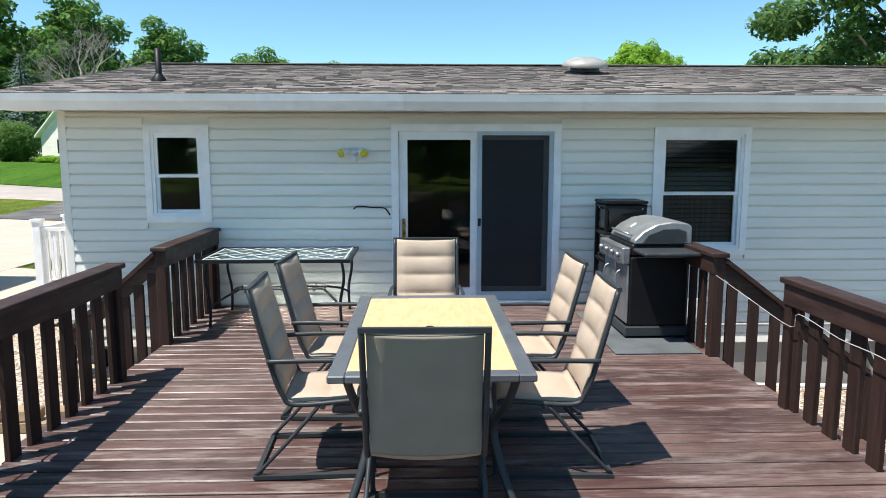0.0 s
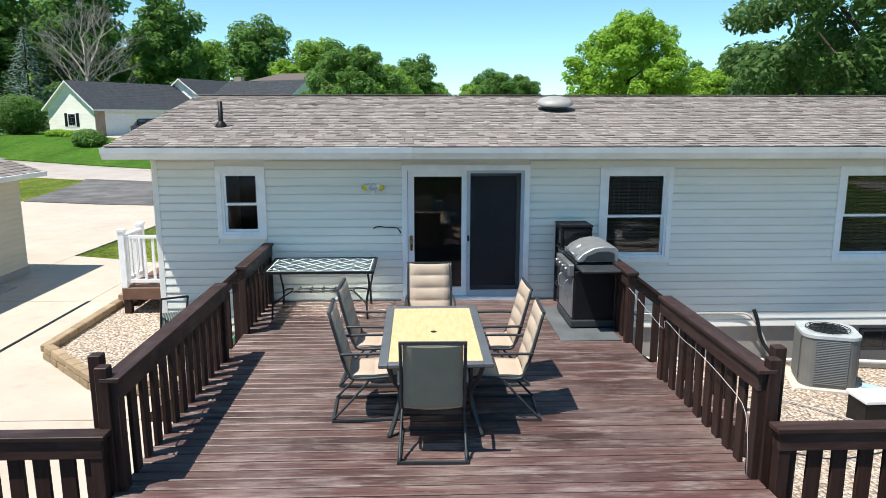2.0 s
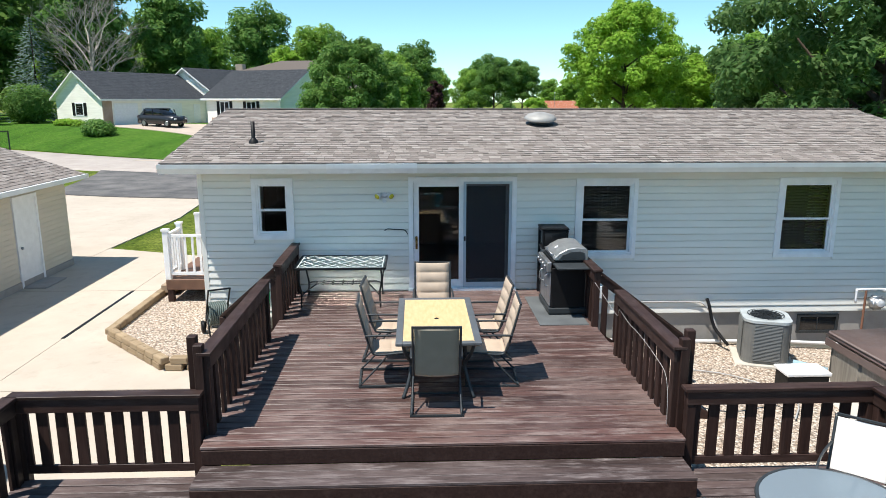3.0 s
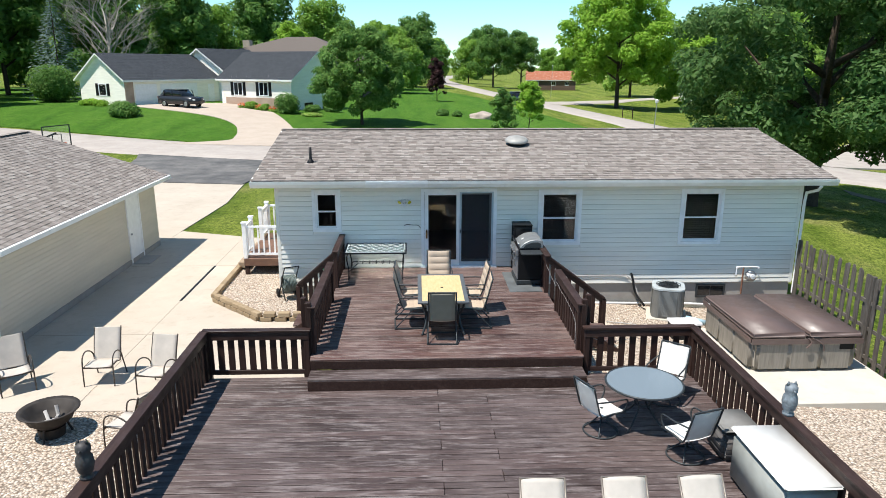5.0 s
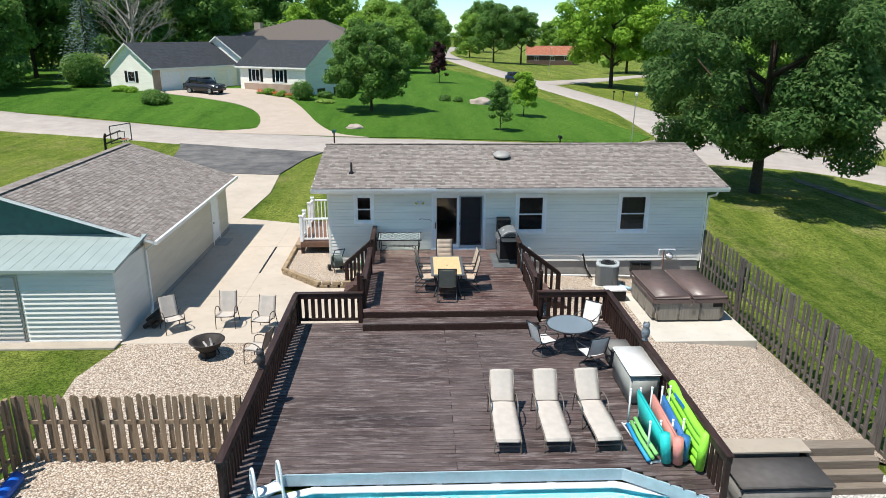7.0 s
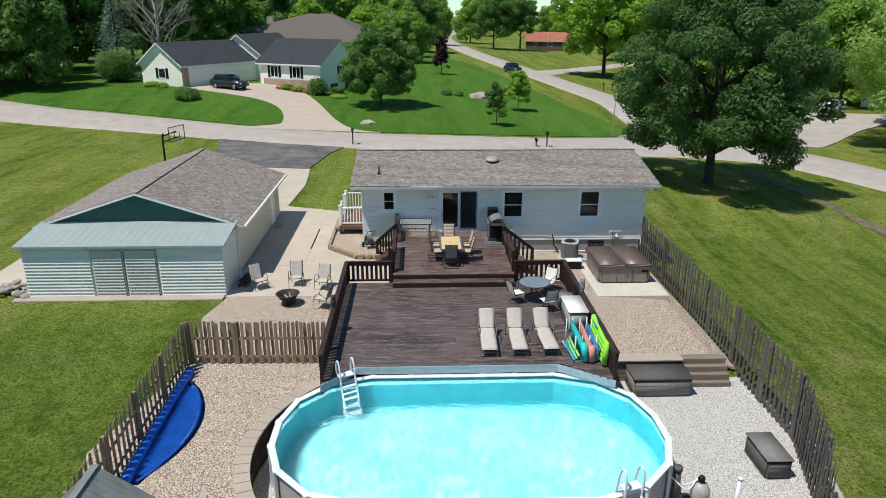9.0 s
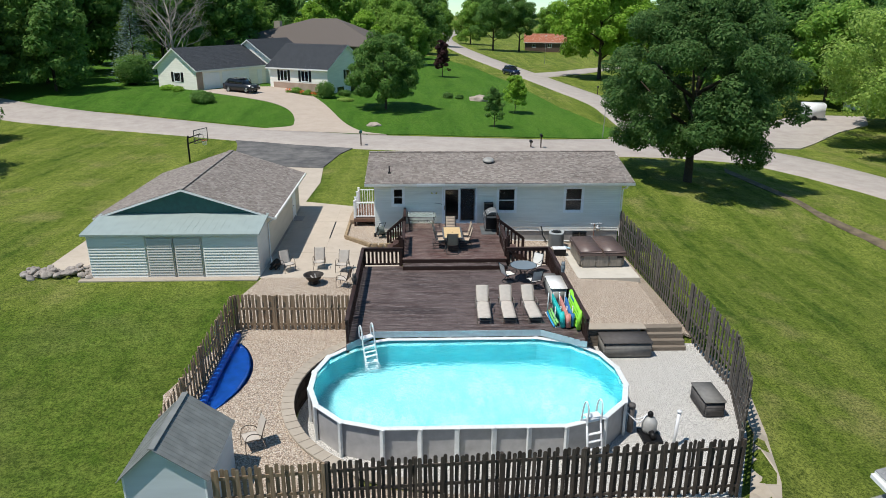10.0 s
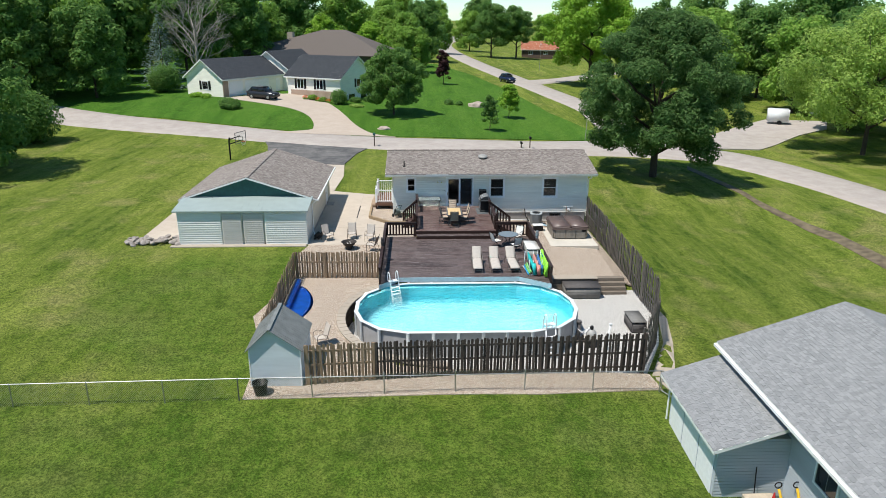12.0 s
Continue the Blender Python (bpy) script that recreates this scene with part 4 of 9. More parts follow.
while y < GY1 + 0.2:
    box(bm, -0.13, 0.13, 0, 0.235, -0.006, 0.006, Matrix.Translation((GZ, y, GR + 0.01)))
    y += 0.24
part("ridge_cap", bm, M["shingle"], garage)
bm = bmesh.new()
box(bm, GZ + hw - 0.02, GZ + hw + 0.09, GY0 - 0.28, GY1 + 0.3, ez - 0.11, ez - 0.005)
tube(bm, [(GX1 + 0.4, GY0 - 0.2, ez - 0.08), (GX1 + 0.06, GY0 - 0.05, ez - 0.35), (GX1 + 0.05, GY0 - 0.05, -0.6), (GX1 + 0.3, GY0 - 0.9, -0.74)], 0.035, 6)
part("gutter", bm, M["gutter"], garage)
bm = bbox(GX1 - 0.02, GX1 + 0.025, 3.24, 4.12, GB + 0.03, GB + 2.05, 0.005)
gd = part("side_door", bm, M["trim"], garage, "white side door")
bm = bmesh.new()
for yy in (3.18, 4.12):
    box(bm, GX1 - 0.01, GX1 + 0.04, yy, yy + 0.07, GB + 0.03, GB + 2.12)
box(bm, GX1 - 0.01, GX1 + 0.04, 3.25, 4.12, GB + 2.05, GB + 2.12)
part("door_casing", bm, M["trim"], gd)
bm = bmesh.new()
bmesh.ops.create_uvsphere(bm, u_segments=8, v_segments=6, radius=0.035, matrix=Matrix.Translation((GX1 + 0.055, 3.32, GB + 0.95)))
part("knob", bm, M["chrome"], gd)
part("threshold", bbox(GX1 + 0.0, GX1 + 0.55, 3.2, 4.15, GB, GB + 0.06, 0.01), M["foundation"], garage)
# lean-to
LY0 = -6.0
lean = part("lean_to_wall", bbox(GX0, GX1, LY0 + 0.02, GY0 - 0.005, GB - 0.1, 1.38, 0), M["metal_siding"], garage, "white ribbed metal lean-to")
bm = bmesh.new()
z = GB + 0.06
while z < 1.3:
    lap(bm, GX0, -15.12, z, 0.14, LY0 + 0.02, 0.11)
    lap(bm, -12.40, GX1, z, 0.14, LY0 + 0.02, 0.11)
    z += 0.14
for x in (-15.14, -12.46):
    box(bm, x, x + 0.07, LY0 - 0.045, LY0 + 0.02, GB + 0.03, 1.3)
box(bm, -15.1, -12.46, LY0 - 0.03, LY0 + 0.02, 1.24, 1.36)
part("ribbed_siding", bm, M["metal_siding"], lean)
M["shed_door"] = siding_mat("warm_grey_metal_door", (0.54, 0.51, 0.47))
for x0, x1 in ((-15.06, -13.80), (-13.76, -12.48)):
    bm = bmesh.new()
    for a, b in ((x0, x0 + 0.05), (x1 - 0.05, x1)):
        box(bm, a, b, LY0 - 0.045, LY0, GB + 0.04, 1.23)
    box(bm, x0 + 0.05, x1 - 0.05, LY0 - 0.012, LY0, GB + 0.04, 1.23)
    sdoor = part("slatted_door", bm, M["shed_door"], garage, "warm grey slatted metal door")
    z = GB + 0.05
    while z < 1.15:
        bm = bmesh.new()
        lap(bm, x0 + 0.052, x1 - 0.052, z, 0.13, LY0 - 0.012, 0.10)
        part("slat", bm, M["shed_door"], sdoor)
        z += 0.13
lroof = part("lean_to_roof", bbox(GX0 - 0.2, GX1 + 0.1, GY0 - 0.03, GY0 - 0.01, 1.60, 1.70, 0), M["pale_roof"], garage, "pale green metal lean-to roof")
n = 26
for i in range(n):
    bm = bmesh.new()
    xa = GX0 - 0.22 + (GX1 - GX0 + 0.35) * i / n
    xb = GX0 - 0.22 + (GX1 - GX0 + 0.35) * (i + 1) / n
    vs = [bm.verts.new(p) for p in ((xa, LY0 - 0.22, 1.43), (xb, LY0 - 0.22, 1.43), (xb, GY0 + 0.0, 1.74), (xa, GY0 + 0.0, 1.74), (xa, LY0 - 0.22, 1.35), (xb, LY0 - 0.22, 1.35), (xb, GY0, 1.66), (xa, GY0, 1.66))]
    for f in ((0, 1, 2, 3), (4, 7, 6, 5), (0, 4, 5, 1), (1, 5, 6, 2), (3, 7, 4, 0)):
        bm.faces.new([vs[k] for k in f])
    beam(bm, (xa, LY0 - 0.22, 1.435), (xa, GY0, 1.742), 0.014, 0.005)
    part("roof_sheet", bm, M["pale_roof"], lroof)

# ---------------------------------------------------------------- pool
RIM = -0.72


def pool_outline(grow=0.0):
    right = [(2.30, -13.0), (3.55, -13.42), (4.42, -14.35), (4.76, -15.45), (4.76, -16.6), (4.42, -17.65), (3.55, -18.58), (2.25, -19.02)]
    left = [(-1.2 - x, y) for x, y in right[::-1]]
    pts = right + [(x, -19.02) for x in (1.1, 0.0, -1.15, -2.3)] + left + [(x, -13.0) for x in (-2.3, -1.15, 0.0, 1.1)]
    if not grow:
        return pts
    out = []
    n = len(pts)
    for i, (x, y) in enumerate(pts):
        (ax, ay), (bx, by) = pts[i - 1], pts[(i + 1) % n]
        d = Vector((by - ay, -(bx - ax))).normalized()
        if d.dot(Vector((x + 0.6, y + 16.0))) < 0:
            d = -d
        out.append((x + d.x * grow, y + d.y * grow))
    return out


def water_mat():
    n = Nodes("pool_water")
    n.put(1.0, n.bsdf.inputs["Transmission Weight"])
    n.put(1.33, n.bsdf.inputs["IOR"])
    n.bump(n.math("ADD", n.noise(3.0, 3), n.math("MULTIPLY", n.noise(11.0, 3), 0.7)), 0.3, 0.05)
    return n.done((0.88, 0.97, 0.99), 0.0)


def caustic_liner_mat():
    n = Nodes("cyan_liner_painted_caustics").world()
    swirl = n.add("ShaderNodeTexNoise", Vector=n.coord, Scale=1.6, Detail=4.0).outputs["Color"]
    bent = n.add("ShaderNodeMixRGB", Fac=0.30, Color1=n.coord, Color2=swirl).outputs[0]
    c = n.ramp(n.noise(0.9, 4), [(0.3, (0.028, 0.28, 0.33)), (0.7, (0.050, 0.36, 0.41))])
    # Pale cell edges paint sunlit caustics into the floor colour.
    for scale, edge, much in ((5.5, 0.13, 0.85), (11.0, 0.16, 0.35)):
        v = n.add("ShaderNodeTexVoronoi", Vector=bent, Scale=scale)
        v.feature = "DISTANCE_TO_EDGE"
        caustic_web = n.math("MULTIPLY", n.ramp(v.outputs["Distance"], [(0.0, 1.0), (edge, 0.0)]), n.ramp(n.noise(0.7, 3), [(0.3, 0.35), (0.65, 1.0)]))
        c = n.mix(n.math("MULTIPLY", caustic_web, much), c, (0.48, 0.82, 0.84))
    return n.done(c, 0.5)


pool = thing("swimming_pool", "oval above-ground pool with white rim and clear turquoise water", "pool")
part("liner", (lambda bm: (prism(bm, pool_outline(-0.06), PIT_Z - 0.1, PIT_Z + 0.04), bm)[1])(bmesh.new()), caustic_liner_mat(), pool, "turquoise pool floor with painted caustic light")


def wall_loop(bm, outer, inner, z0, z1):
    n = len(outer)
    ring = [[bm.verts.new((*p, z)) for p in o] for o, z in ((outer, z0), (outer, z1), (inner, z1), (inner, z0))]
    for a, b in zip(ring, ring[1:] + ring[:1]):
        for i in range(n):
            bm.faces.new((a[i], a[(i + 1) % n], b[(i + 1) % n], b[i]))


M["liner_wall"] = plain("turquoise_liner_wall", (0.02, 0.31, 0.38), 0.45, var=0.15, scale=2)
bm = bmesh.new()
wall_loop(bm, pool_outline(0.0), pool_outline(-0.03), PIT_Z, RIM - 0.02)
part("pool_wall", bm, M["pool_wall"], pool, "mottled grey steel pool wall")
bm = bmesh.new()
wall_loop(bm, pool_outline(-0.032), pool_outline(-0.05), PIT_Z, RIM - 0.022)
part("liner_wall", bm, M["liner_wall"], pool, "turquoise liner")
bm = bmesh.new()
prism(bm, pool_outline(-0.052), PIT_Z + 0.9, RIM - 0.15)
w = part("water", bm, water_mat(), pool, "clear rippled water")
w.visible_shadow = False
po = pool_outline(0.10)
pi_ = pool_outline(-0.09)
for i in range(len(po)):
    a, b, c, d = po[i], po[(i + 1) % len(po)], pi_[(i + 1) % len(po)], pi_[i]
    bm = bmesh.new()
    prism(bm, [a, b, c, d], RIM - 0.035, RIM)
    bevel(bm, 0.008)
    part("rim_plate", bm, M["pool_rim"], pool)
    x, y = a
    bm = bmesh.new()
    ctr = Vector((-0.6, -16.0))
    ang = math.atan2(y - ctr.y, x - ctr.x)
    box(bm, -0.17, 0.012, -0.10, 0.10, RIM - 0.05, RIM + 0.010, Matrix.Translation((x, y, 0)) @ Matrix.Rotation(ang, 4, "Z"))
    bevel(bm, 0.012)
    part("rim_cap", bm, M["pool_rim"], pool)
    if y < -13.2:
        part("pool_upright", bbox(-0.09, 0.0, -0.075, 0.075, PIT_Z, RIM - 0.05, 0.01, m=Matrix.Translation((x, y, 0)) @ Matrix.Rotation(ang, 4, "Z")), M["pool_rim"], pool)

# retaining wall of the pool pit
ret = thing("retaining_wall", "curved grey concrete retaining wall beside the pool", "wall", "", "structure")
M["dark_block"] = plain("dark_stained_block", (0.055, 0.045, 0.038), 0.9, var=0.4, scale=4, bump=0.6, grain=20, spec=0.1)
bend = []
for k in range(41):
    t = radians(88 + k * (268 - 88) / 40)
    bend.append((math.cos(t), math.sin(t)))
bend = [p for p in bend if -16.4 + 4.65 * p[1] < -12.7]


def curved_slab(p, q, inner, outer, z0, z1, w):
    """A piece of the bend between two directions, from its inner to its outer face."""
    c = [(-1.5 + (5.2 + d) * u[0], -16.4 + (4.65 + d) * u[1]) for u, d in ((p, inner), (q, inner), (q, outer), (p, outer))]
    bm = bmesh.new()
    prism(bm, c, z0, z1)
    bevel(bm, w)
    return bm


for i, (p, q) in enumerate(zip(bend, bend[1:])):
    zc = lawn_z(-1.5 + 5.2 * p[0], -16.4 + 4.65 * p[1]) + 0.05
    part("cap_stone", curved_slab(p, q, -0.20, 0.22, zc, zc + 0.07, 0.006), M["retain"], ret, "beige concrete cap")
    if i % 2 == 0:
        r = bend[min(i + 2, len(bend) - 1)]
        for k in range(5):
            z0 = PIT_Z - 0.02 + (zc - PIT_Z + 0.02) * k / 5
            part("wall_block", curved_slab(p, r, -0.16 + 0.01 * (k % 2), 0.16, z0 + 0.004, z0 + (zc - PIT_Z + 0.02) / 5 - 0.004, 0.008), M["dark_block"], ret)


# ---------------------------------------------------------------- picket fences
def picket_meshes(material, h):
    out = []
    for k in range(3):
        hh, w = h * (1 + 0.012 * (k - 1)), 0.055 - 0.003 * k
        bm = bmesh.new()
        o = [(-w, 0), (w, 0), (w, hh - 0.035), (w - 0.028, hh), (-w + 0.028, hh), (-w, hh - 0.035)]
        a = [bm.verts.new((x, -0.009, z)) for x, z in o]
        b = [bm.verts.new((x, 0.009, z)) for x, z in o]
        bm.faces.new(a)
        bm.faces.new(b[::-1])
        for i in range(6):
            bm.faces.new((a[i], a[(i + 1) % 6], b[(i + 1) % 6], b[i]))
        out.append(mesh_of("picket", bm, material))
    return out


PICKETS = {}


def fence(label, line, mat_key, h=1.8, gap=0.14, post_mat=None, level=None):
    """A shadow-box fence along (x, y) points: pickets on both sides of three rails."""
    f = thing("picket_fence", label, "fence", "picket fences", "structure")
    key = (mat_key, h)
    if key not in PICKETS:
        PICKETS[key] = picket_meshes(M[mat_key], h)
    side = 1
    for (xa, ya), (xb, yb) in zip(line, line[1:]):
        a, b = Vector((xa, ya, 0)), Vector((xb, yb, 0))
        d = b - a
        ln = d.length
        d.normalize()
        s = Vector((d.y, -d.x, 0))
        ang = math.degrees(math.atan2(d.y, d.x))
        n = max(2, round(ln / gap))
        za, zb = (lawn_z(xa, ya), lawn_z(xb, yb)) if level is None else level
        for i in range(n):
            p = a + d * (ln * (i + 0.5) / n)
            z = za + (zb - za) * (i + 0.5) / n
            q = p + s * (0.036 * side)
            share("picket", random.choice(PICKETS[key]), f, pose(q.x, q.y, z + 0.04 + random.uniform(-0.02, 0.02), random.uniform(-1, 1), random.uniform(-1.1, 1.1), ang + random.uniform(-2, 2)))
            side = -side
        for hz in (0.28, 0.95, 1.55, 2.1):
            if hz < h - 0.1:
                bm = bmesh.new()
                beam(bm, (xa, ya, za + hz), (xb, yb, zb + hz), 0.038, 0.085)
                part("fence_rail", bm, M[mat_key], f)
        m = max(1, round(ln / 2.4))
        for i in range(0 if (xa, ya) == line[0] else 1, m + 1):
            p = a + d * (ln * i / m)
            z = za + (zb - za) * i / m
            part("fence_post", bbox(p.x - 0.045, p.x + 0.045, p.y - 0.045, p.y + 0.045, z - 0.1, z + h + 0.03, 0.008), M[post_mat or mat_key], f)
    return f


for xa, ya, xb, yb, za, zb in ((9.12, -0.1, 9.32, -6.0, -1.50, -1.72), (9.32, -6.1, 9.28, -10.45, -1.72, -1.80)):
    fence("weathered grey shadow-box picket fence along the side yard", [(xa, ya), (xb, yb)], "fence", 2.15, level=(za, zb))
for xa, ya, xb, yb, za, zb in ((9.28, -10.55, 9.30, -14.9, -1.97, -2.20), (9.28, -14.98, 8.35, -17.95, -2.20, -2.20), (8.3, -18.05, 6.75, -20.85, -2.20, -2.18)):
    fence("weathered grey shadow-box picket fence round the pool yard", [(xa, ya), (xb, yb)], "fence", 2.4, level=(za, zb))
fence("blackened wooden shadow-box picket fence behind the pool", [(6.8, -21.0), (-4.7, -22.1)], "fence_dark", level=(-1.78, -1.50))
fence("tan weathered shadow-box picket fence beside the shed", [(-4.78, -22.12), (-7.5, -22.42)], "fence_tan", level=(-1.50, -1.45))
fence("tan weathered picket fence between deck and lawn", [(-5.12, -11.75), (-8.0, -11.7), (-9.62, -11.65)], "fence_tan", 1.5)
fence("tan weathered picket fence beside the lawn", [(-9.72, -11.75), (-9.78, -15.7), (-9.80, -19.6)], "fence_tan", 1.5)


# ---------------------------------------------------------------- small shed
def garden_shed():
    sh = thing("garden_shed", "small pale blue-white metal shed with a grey ribbed roof", "shed")
    x0, x1, y0, y1, b, e, top = -9.74, -7.66, -22.50, -20.05, -1.5, 0.26, 1.15
    cx = (x0 + x1) / 2 - 0.16
    bm = bmesh.new()
    o = [(x0, b), (x1, b), (x1, e), (cx, top - 0.05), (x0, e)]
    a = [bm.verts.new((x, y0, z)) for x, z in o]
    c = [bm.verts.new((x, y1, z)) for x, z in o]
    bm.faces.new(a)
    bm.faces.new(c[::-1])
    for i in range(5):
        bm.faces.new((a[i], a[(i + 1) % 5], c[(i + 1) % 5], c[i]))
    part("shed_wall", bm, M["shed_wall"], sh)
    for xs in (x0 + 0.0, x1 - 0.05):
        part("corner_trim", bbox(xs, xs + 0.05, y0 - 0.015, y0 - 0.001, b, e, 0.003), M["trim"], sh)
    for s, xe in ((-1, x0 - 0.1), (1, x1 + 0.1)):
        n = 16
        for i in range(n):
            bm = bmesh.new()
            ya, yb = y0 - 0.12 + (y1 - y0 + 0.24) * i / n, y0 - 0.12 + (y1 - y0 + 0.24) * (i + 1) / n
            beam(bm, (cx, (ya + yb) / 2, top), (xe, (ya + yb) / 2, e - 0.06), (yb - ya) * 0.96, 0.02)
            beam(bm, (cx, ya, top + 0.012), (xe, ya, e - 0.048), 0.03, 0.02)
            part("roof_panel", bm, M["shed_roof"], sh)
    bm = bmesh.new()
    beam(bm, (cx, y0 - 0.12, top + 0.015), (cx, y1 + 0.12, top + 0.015), 0.16, 0.02)
    part("ridge_cap", bm, M["shed_roof"], sh)


M["shed_wall"] = siding_mat("pale_blue_white_metal", (0.60, 0.65, 0.68))
M["shed_roof"] = plain("weathered_grey_roof", (0.19, 0.20, 0.195), 0.6, var=0.25, scale=3)
garden_shed()


# ---------------------------------------------------------------- neighbouring buildings
def gable_house(name, label, origin, turn, length, depth, wall_h, rise, wall_m, roof_m, over=0.45, base=-0.5):
    """A simple gabled block: its length runs along its own x from the origin corner, its depth along y."""
    h = thing(name, label, "house", "", "", pose(*origin, 0, 0, turn))
    bm = bmesh.new()
    o = [(0, base), (depth, base), (depth, wall_h), (depth / 2, wall_h + rise), (0, wall_h)]
    a = [bm.verts.new((0, y, z)) for y, z in o]
    c = [bm.verts.new((length, y, z)) for y, z in o]
    bm.faces.new(a)
    bm.faces.new(c[::-1])
    for i in (0, 1, 4):
        bm.faces.new((a[i], a[(i + 1) % 5], c[(i + 1) % 5], c[i]))
    part("wall", bm, wall_m, h)
    bm = bmesh.new()
    z = 0.1
    while z < wall_h - 0.1:
        lap(bm, 0, length, z, 0.18, 0, 0.02)
        z += 0.18
    z = 0.1
    k = rise / (depth / 2)
    while z < wall_h + rise - 0.3:
        ins = max(0, (z + 0.18 - wall_h) / k)
        lap(bm, ins, depth - ins, z, 0.18, 0, 0.02, Matrix.Rotation(radians(-90), 4, "Z") @ Matrix.Translation((-depth, 0, 0)))
        lap(bm, ins, depth - ins, z, 0.18, 0, 0.02, Matrix.Translation((length, 0, 0)) @ Matrix.Rotation(radians(90), 4, "Z"))
        z += 0.18
    sd = part("siding", bm, wall_m, h)
    sd["kind"] = "stuff"
    for s in (0, 1):
        bm = bmesh.new()
        ye, ze = (-over, wall_h - over * k) if s == 0 else (depth + over, wall_h - over * k)
        sec = [(depth / 2, wall_h + rise + 0.06), (ye, ze + 0.06), (ye, ze - 0.12), (depth / 2, wall_h + rise - 0.1)]
        a = [bm.verts.new((-over, y, z)) for y, z in sec]
        c = [bm.verts.new((length + over, y, z)) for y, z in sec]
        for i in range(4):
            bm.faces.new((a[i], a[(i + 1) % 4], c[(i + 1) % 4], c[i]))
        bm.faces.new(a)
        bm.faces.new(c[::-1])
        rs = part("roof", bm, M["gutter"], h)
        shingles("shingle_field", (-over, ye, ze + 0.07), (1, 0, 0), (0, depth / 2 - ye, wall_h + rise - ze), length + 2 * over, math.hypot(depth / 2 - ye, wall_h + rise - ze), roof_m, rs, None, 0.3 if length > 12 else 0.16, 7)
    return h


def wall_window(parent, x, z, w, h, y=-0.03, shutters=False):
    bm = bmesh.new()
    frame_bars(bm, x, x + w, z, z + h, 0.09, y - 0.03, y + 0.05)
    if w > 1.0:
        box(bm, x + w / 2 - 0.04, x + w / 2 + 0.04, y - 0.02, y + 0.04, z + 0.09, z + h - 0.09)
    win = part("window", bm, M["trim"], parent)
    part("pane", bbox(x + 0.08, x + w - 0.08, y + 0.0, y + 0.02, z + 0.08, z + h - 0.08, 0), M["dark_glass"], win)
    if shutters:
        for xs in (x - 0.42, x + w + 0.04):
            part("shutter", bbox(xs, xs + 0.38, y - 0.025, y + 0.02, z, z + h, 0.01), M["black"], win, "black shutter")


n_ = Nodes("dark_window_glass")
M["dark_glass"] = n_.done((0.012, 0.014, 0.017), 0.06, 0.0, 0.6)


# ---------------------------------------------------------------- trees
def leaf_mat(name, dark, mid, light):
    n = Nodes(name)
    c = n.ramp(n.island(), [(0.0, dark), (0.5, mid), (1.0, light)])
    c = n.mix(n.math("MULTIPLY", n.random(), 0.25), c, dark)
    c = n.mix(n.ramp(n.noise(0.8, 3), [(0.38, 0.5), (0.62, 0.0)]), c, dark)
    n.done(c, 0.55, 0.0, 0.12)
    glow = n.add("ShaderNodeBsdfTranslucent", Color=n.mix(0.35, c, light))
    both = n.add("ShaderNodeMixShader")
    both.inputs[0].default_value = 0.5
    n.tree.links.new(n.bsdf.outputs[0], both.inputs[1])
    n.tree.links.new(glow.outputs[0], both.inputs[2])
    n.tree.links.new(both.outputs[0], n.tree.nodes["Material Output"].inputs["Surface"])
    return n.mat


M["leaf"] = leaf_mat("green_leaves", (0.140, 0.275, 0.045), (0.240, 0.410, 0.072), (0.390, 0.550, 0.120))
M["leaf_dark"] = leaf_mat("dark_green_leaves", (0.074, 0.178, 0.042), (0.140, 0.270, 0.062), (0.265, 0.410, 0.110))
M["leaf_maple"] = leaf_mat("maple_leaves", (0.050, 0.120, 0.032), (0.100, 0.200, 0.056), (0.240, 0.360, 0.130))
M["leaf_lime"] = leaf_mat("bright_green_leaves", (0.170, 0.330, 0.035), (0.280, 0.470, 0.055), (0.420, 0.600, 0.100))
M["leaf_willow"] = leaf_mat("yellow_green_leaves", (0.210, 0.340, 0.070), (0.350, 0.490, 0.110), (0.480, 0.610, 0.170))
M["leaf_red"] = leaf_mat("purple_leaves", (0.045, 0.022, 0.026), (0.075, 0.034, 0.038), (0.115, 0.058, 0.052))
M["leaf_blue"] = leaf_mat("blue_spruce_needles", (0.14, 0.215, 0.185), (0.23, 0.325, 0.29), (0.36, 0.46, 0.42))
M["bark"] = plain("tree_bark", (0.085, 0.065, 0.050), 0.9, var=0.4, scale=9, bump=0.9, grain=30, spec=0.1)
M["twig"] = plain("bare_grey_twigs", (0.36, 0.32, 0.28), 0.9, var=0.2)


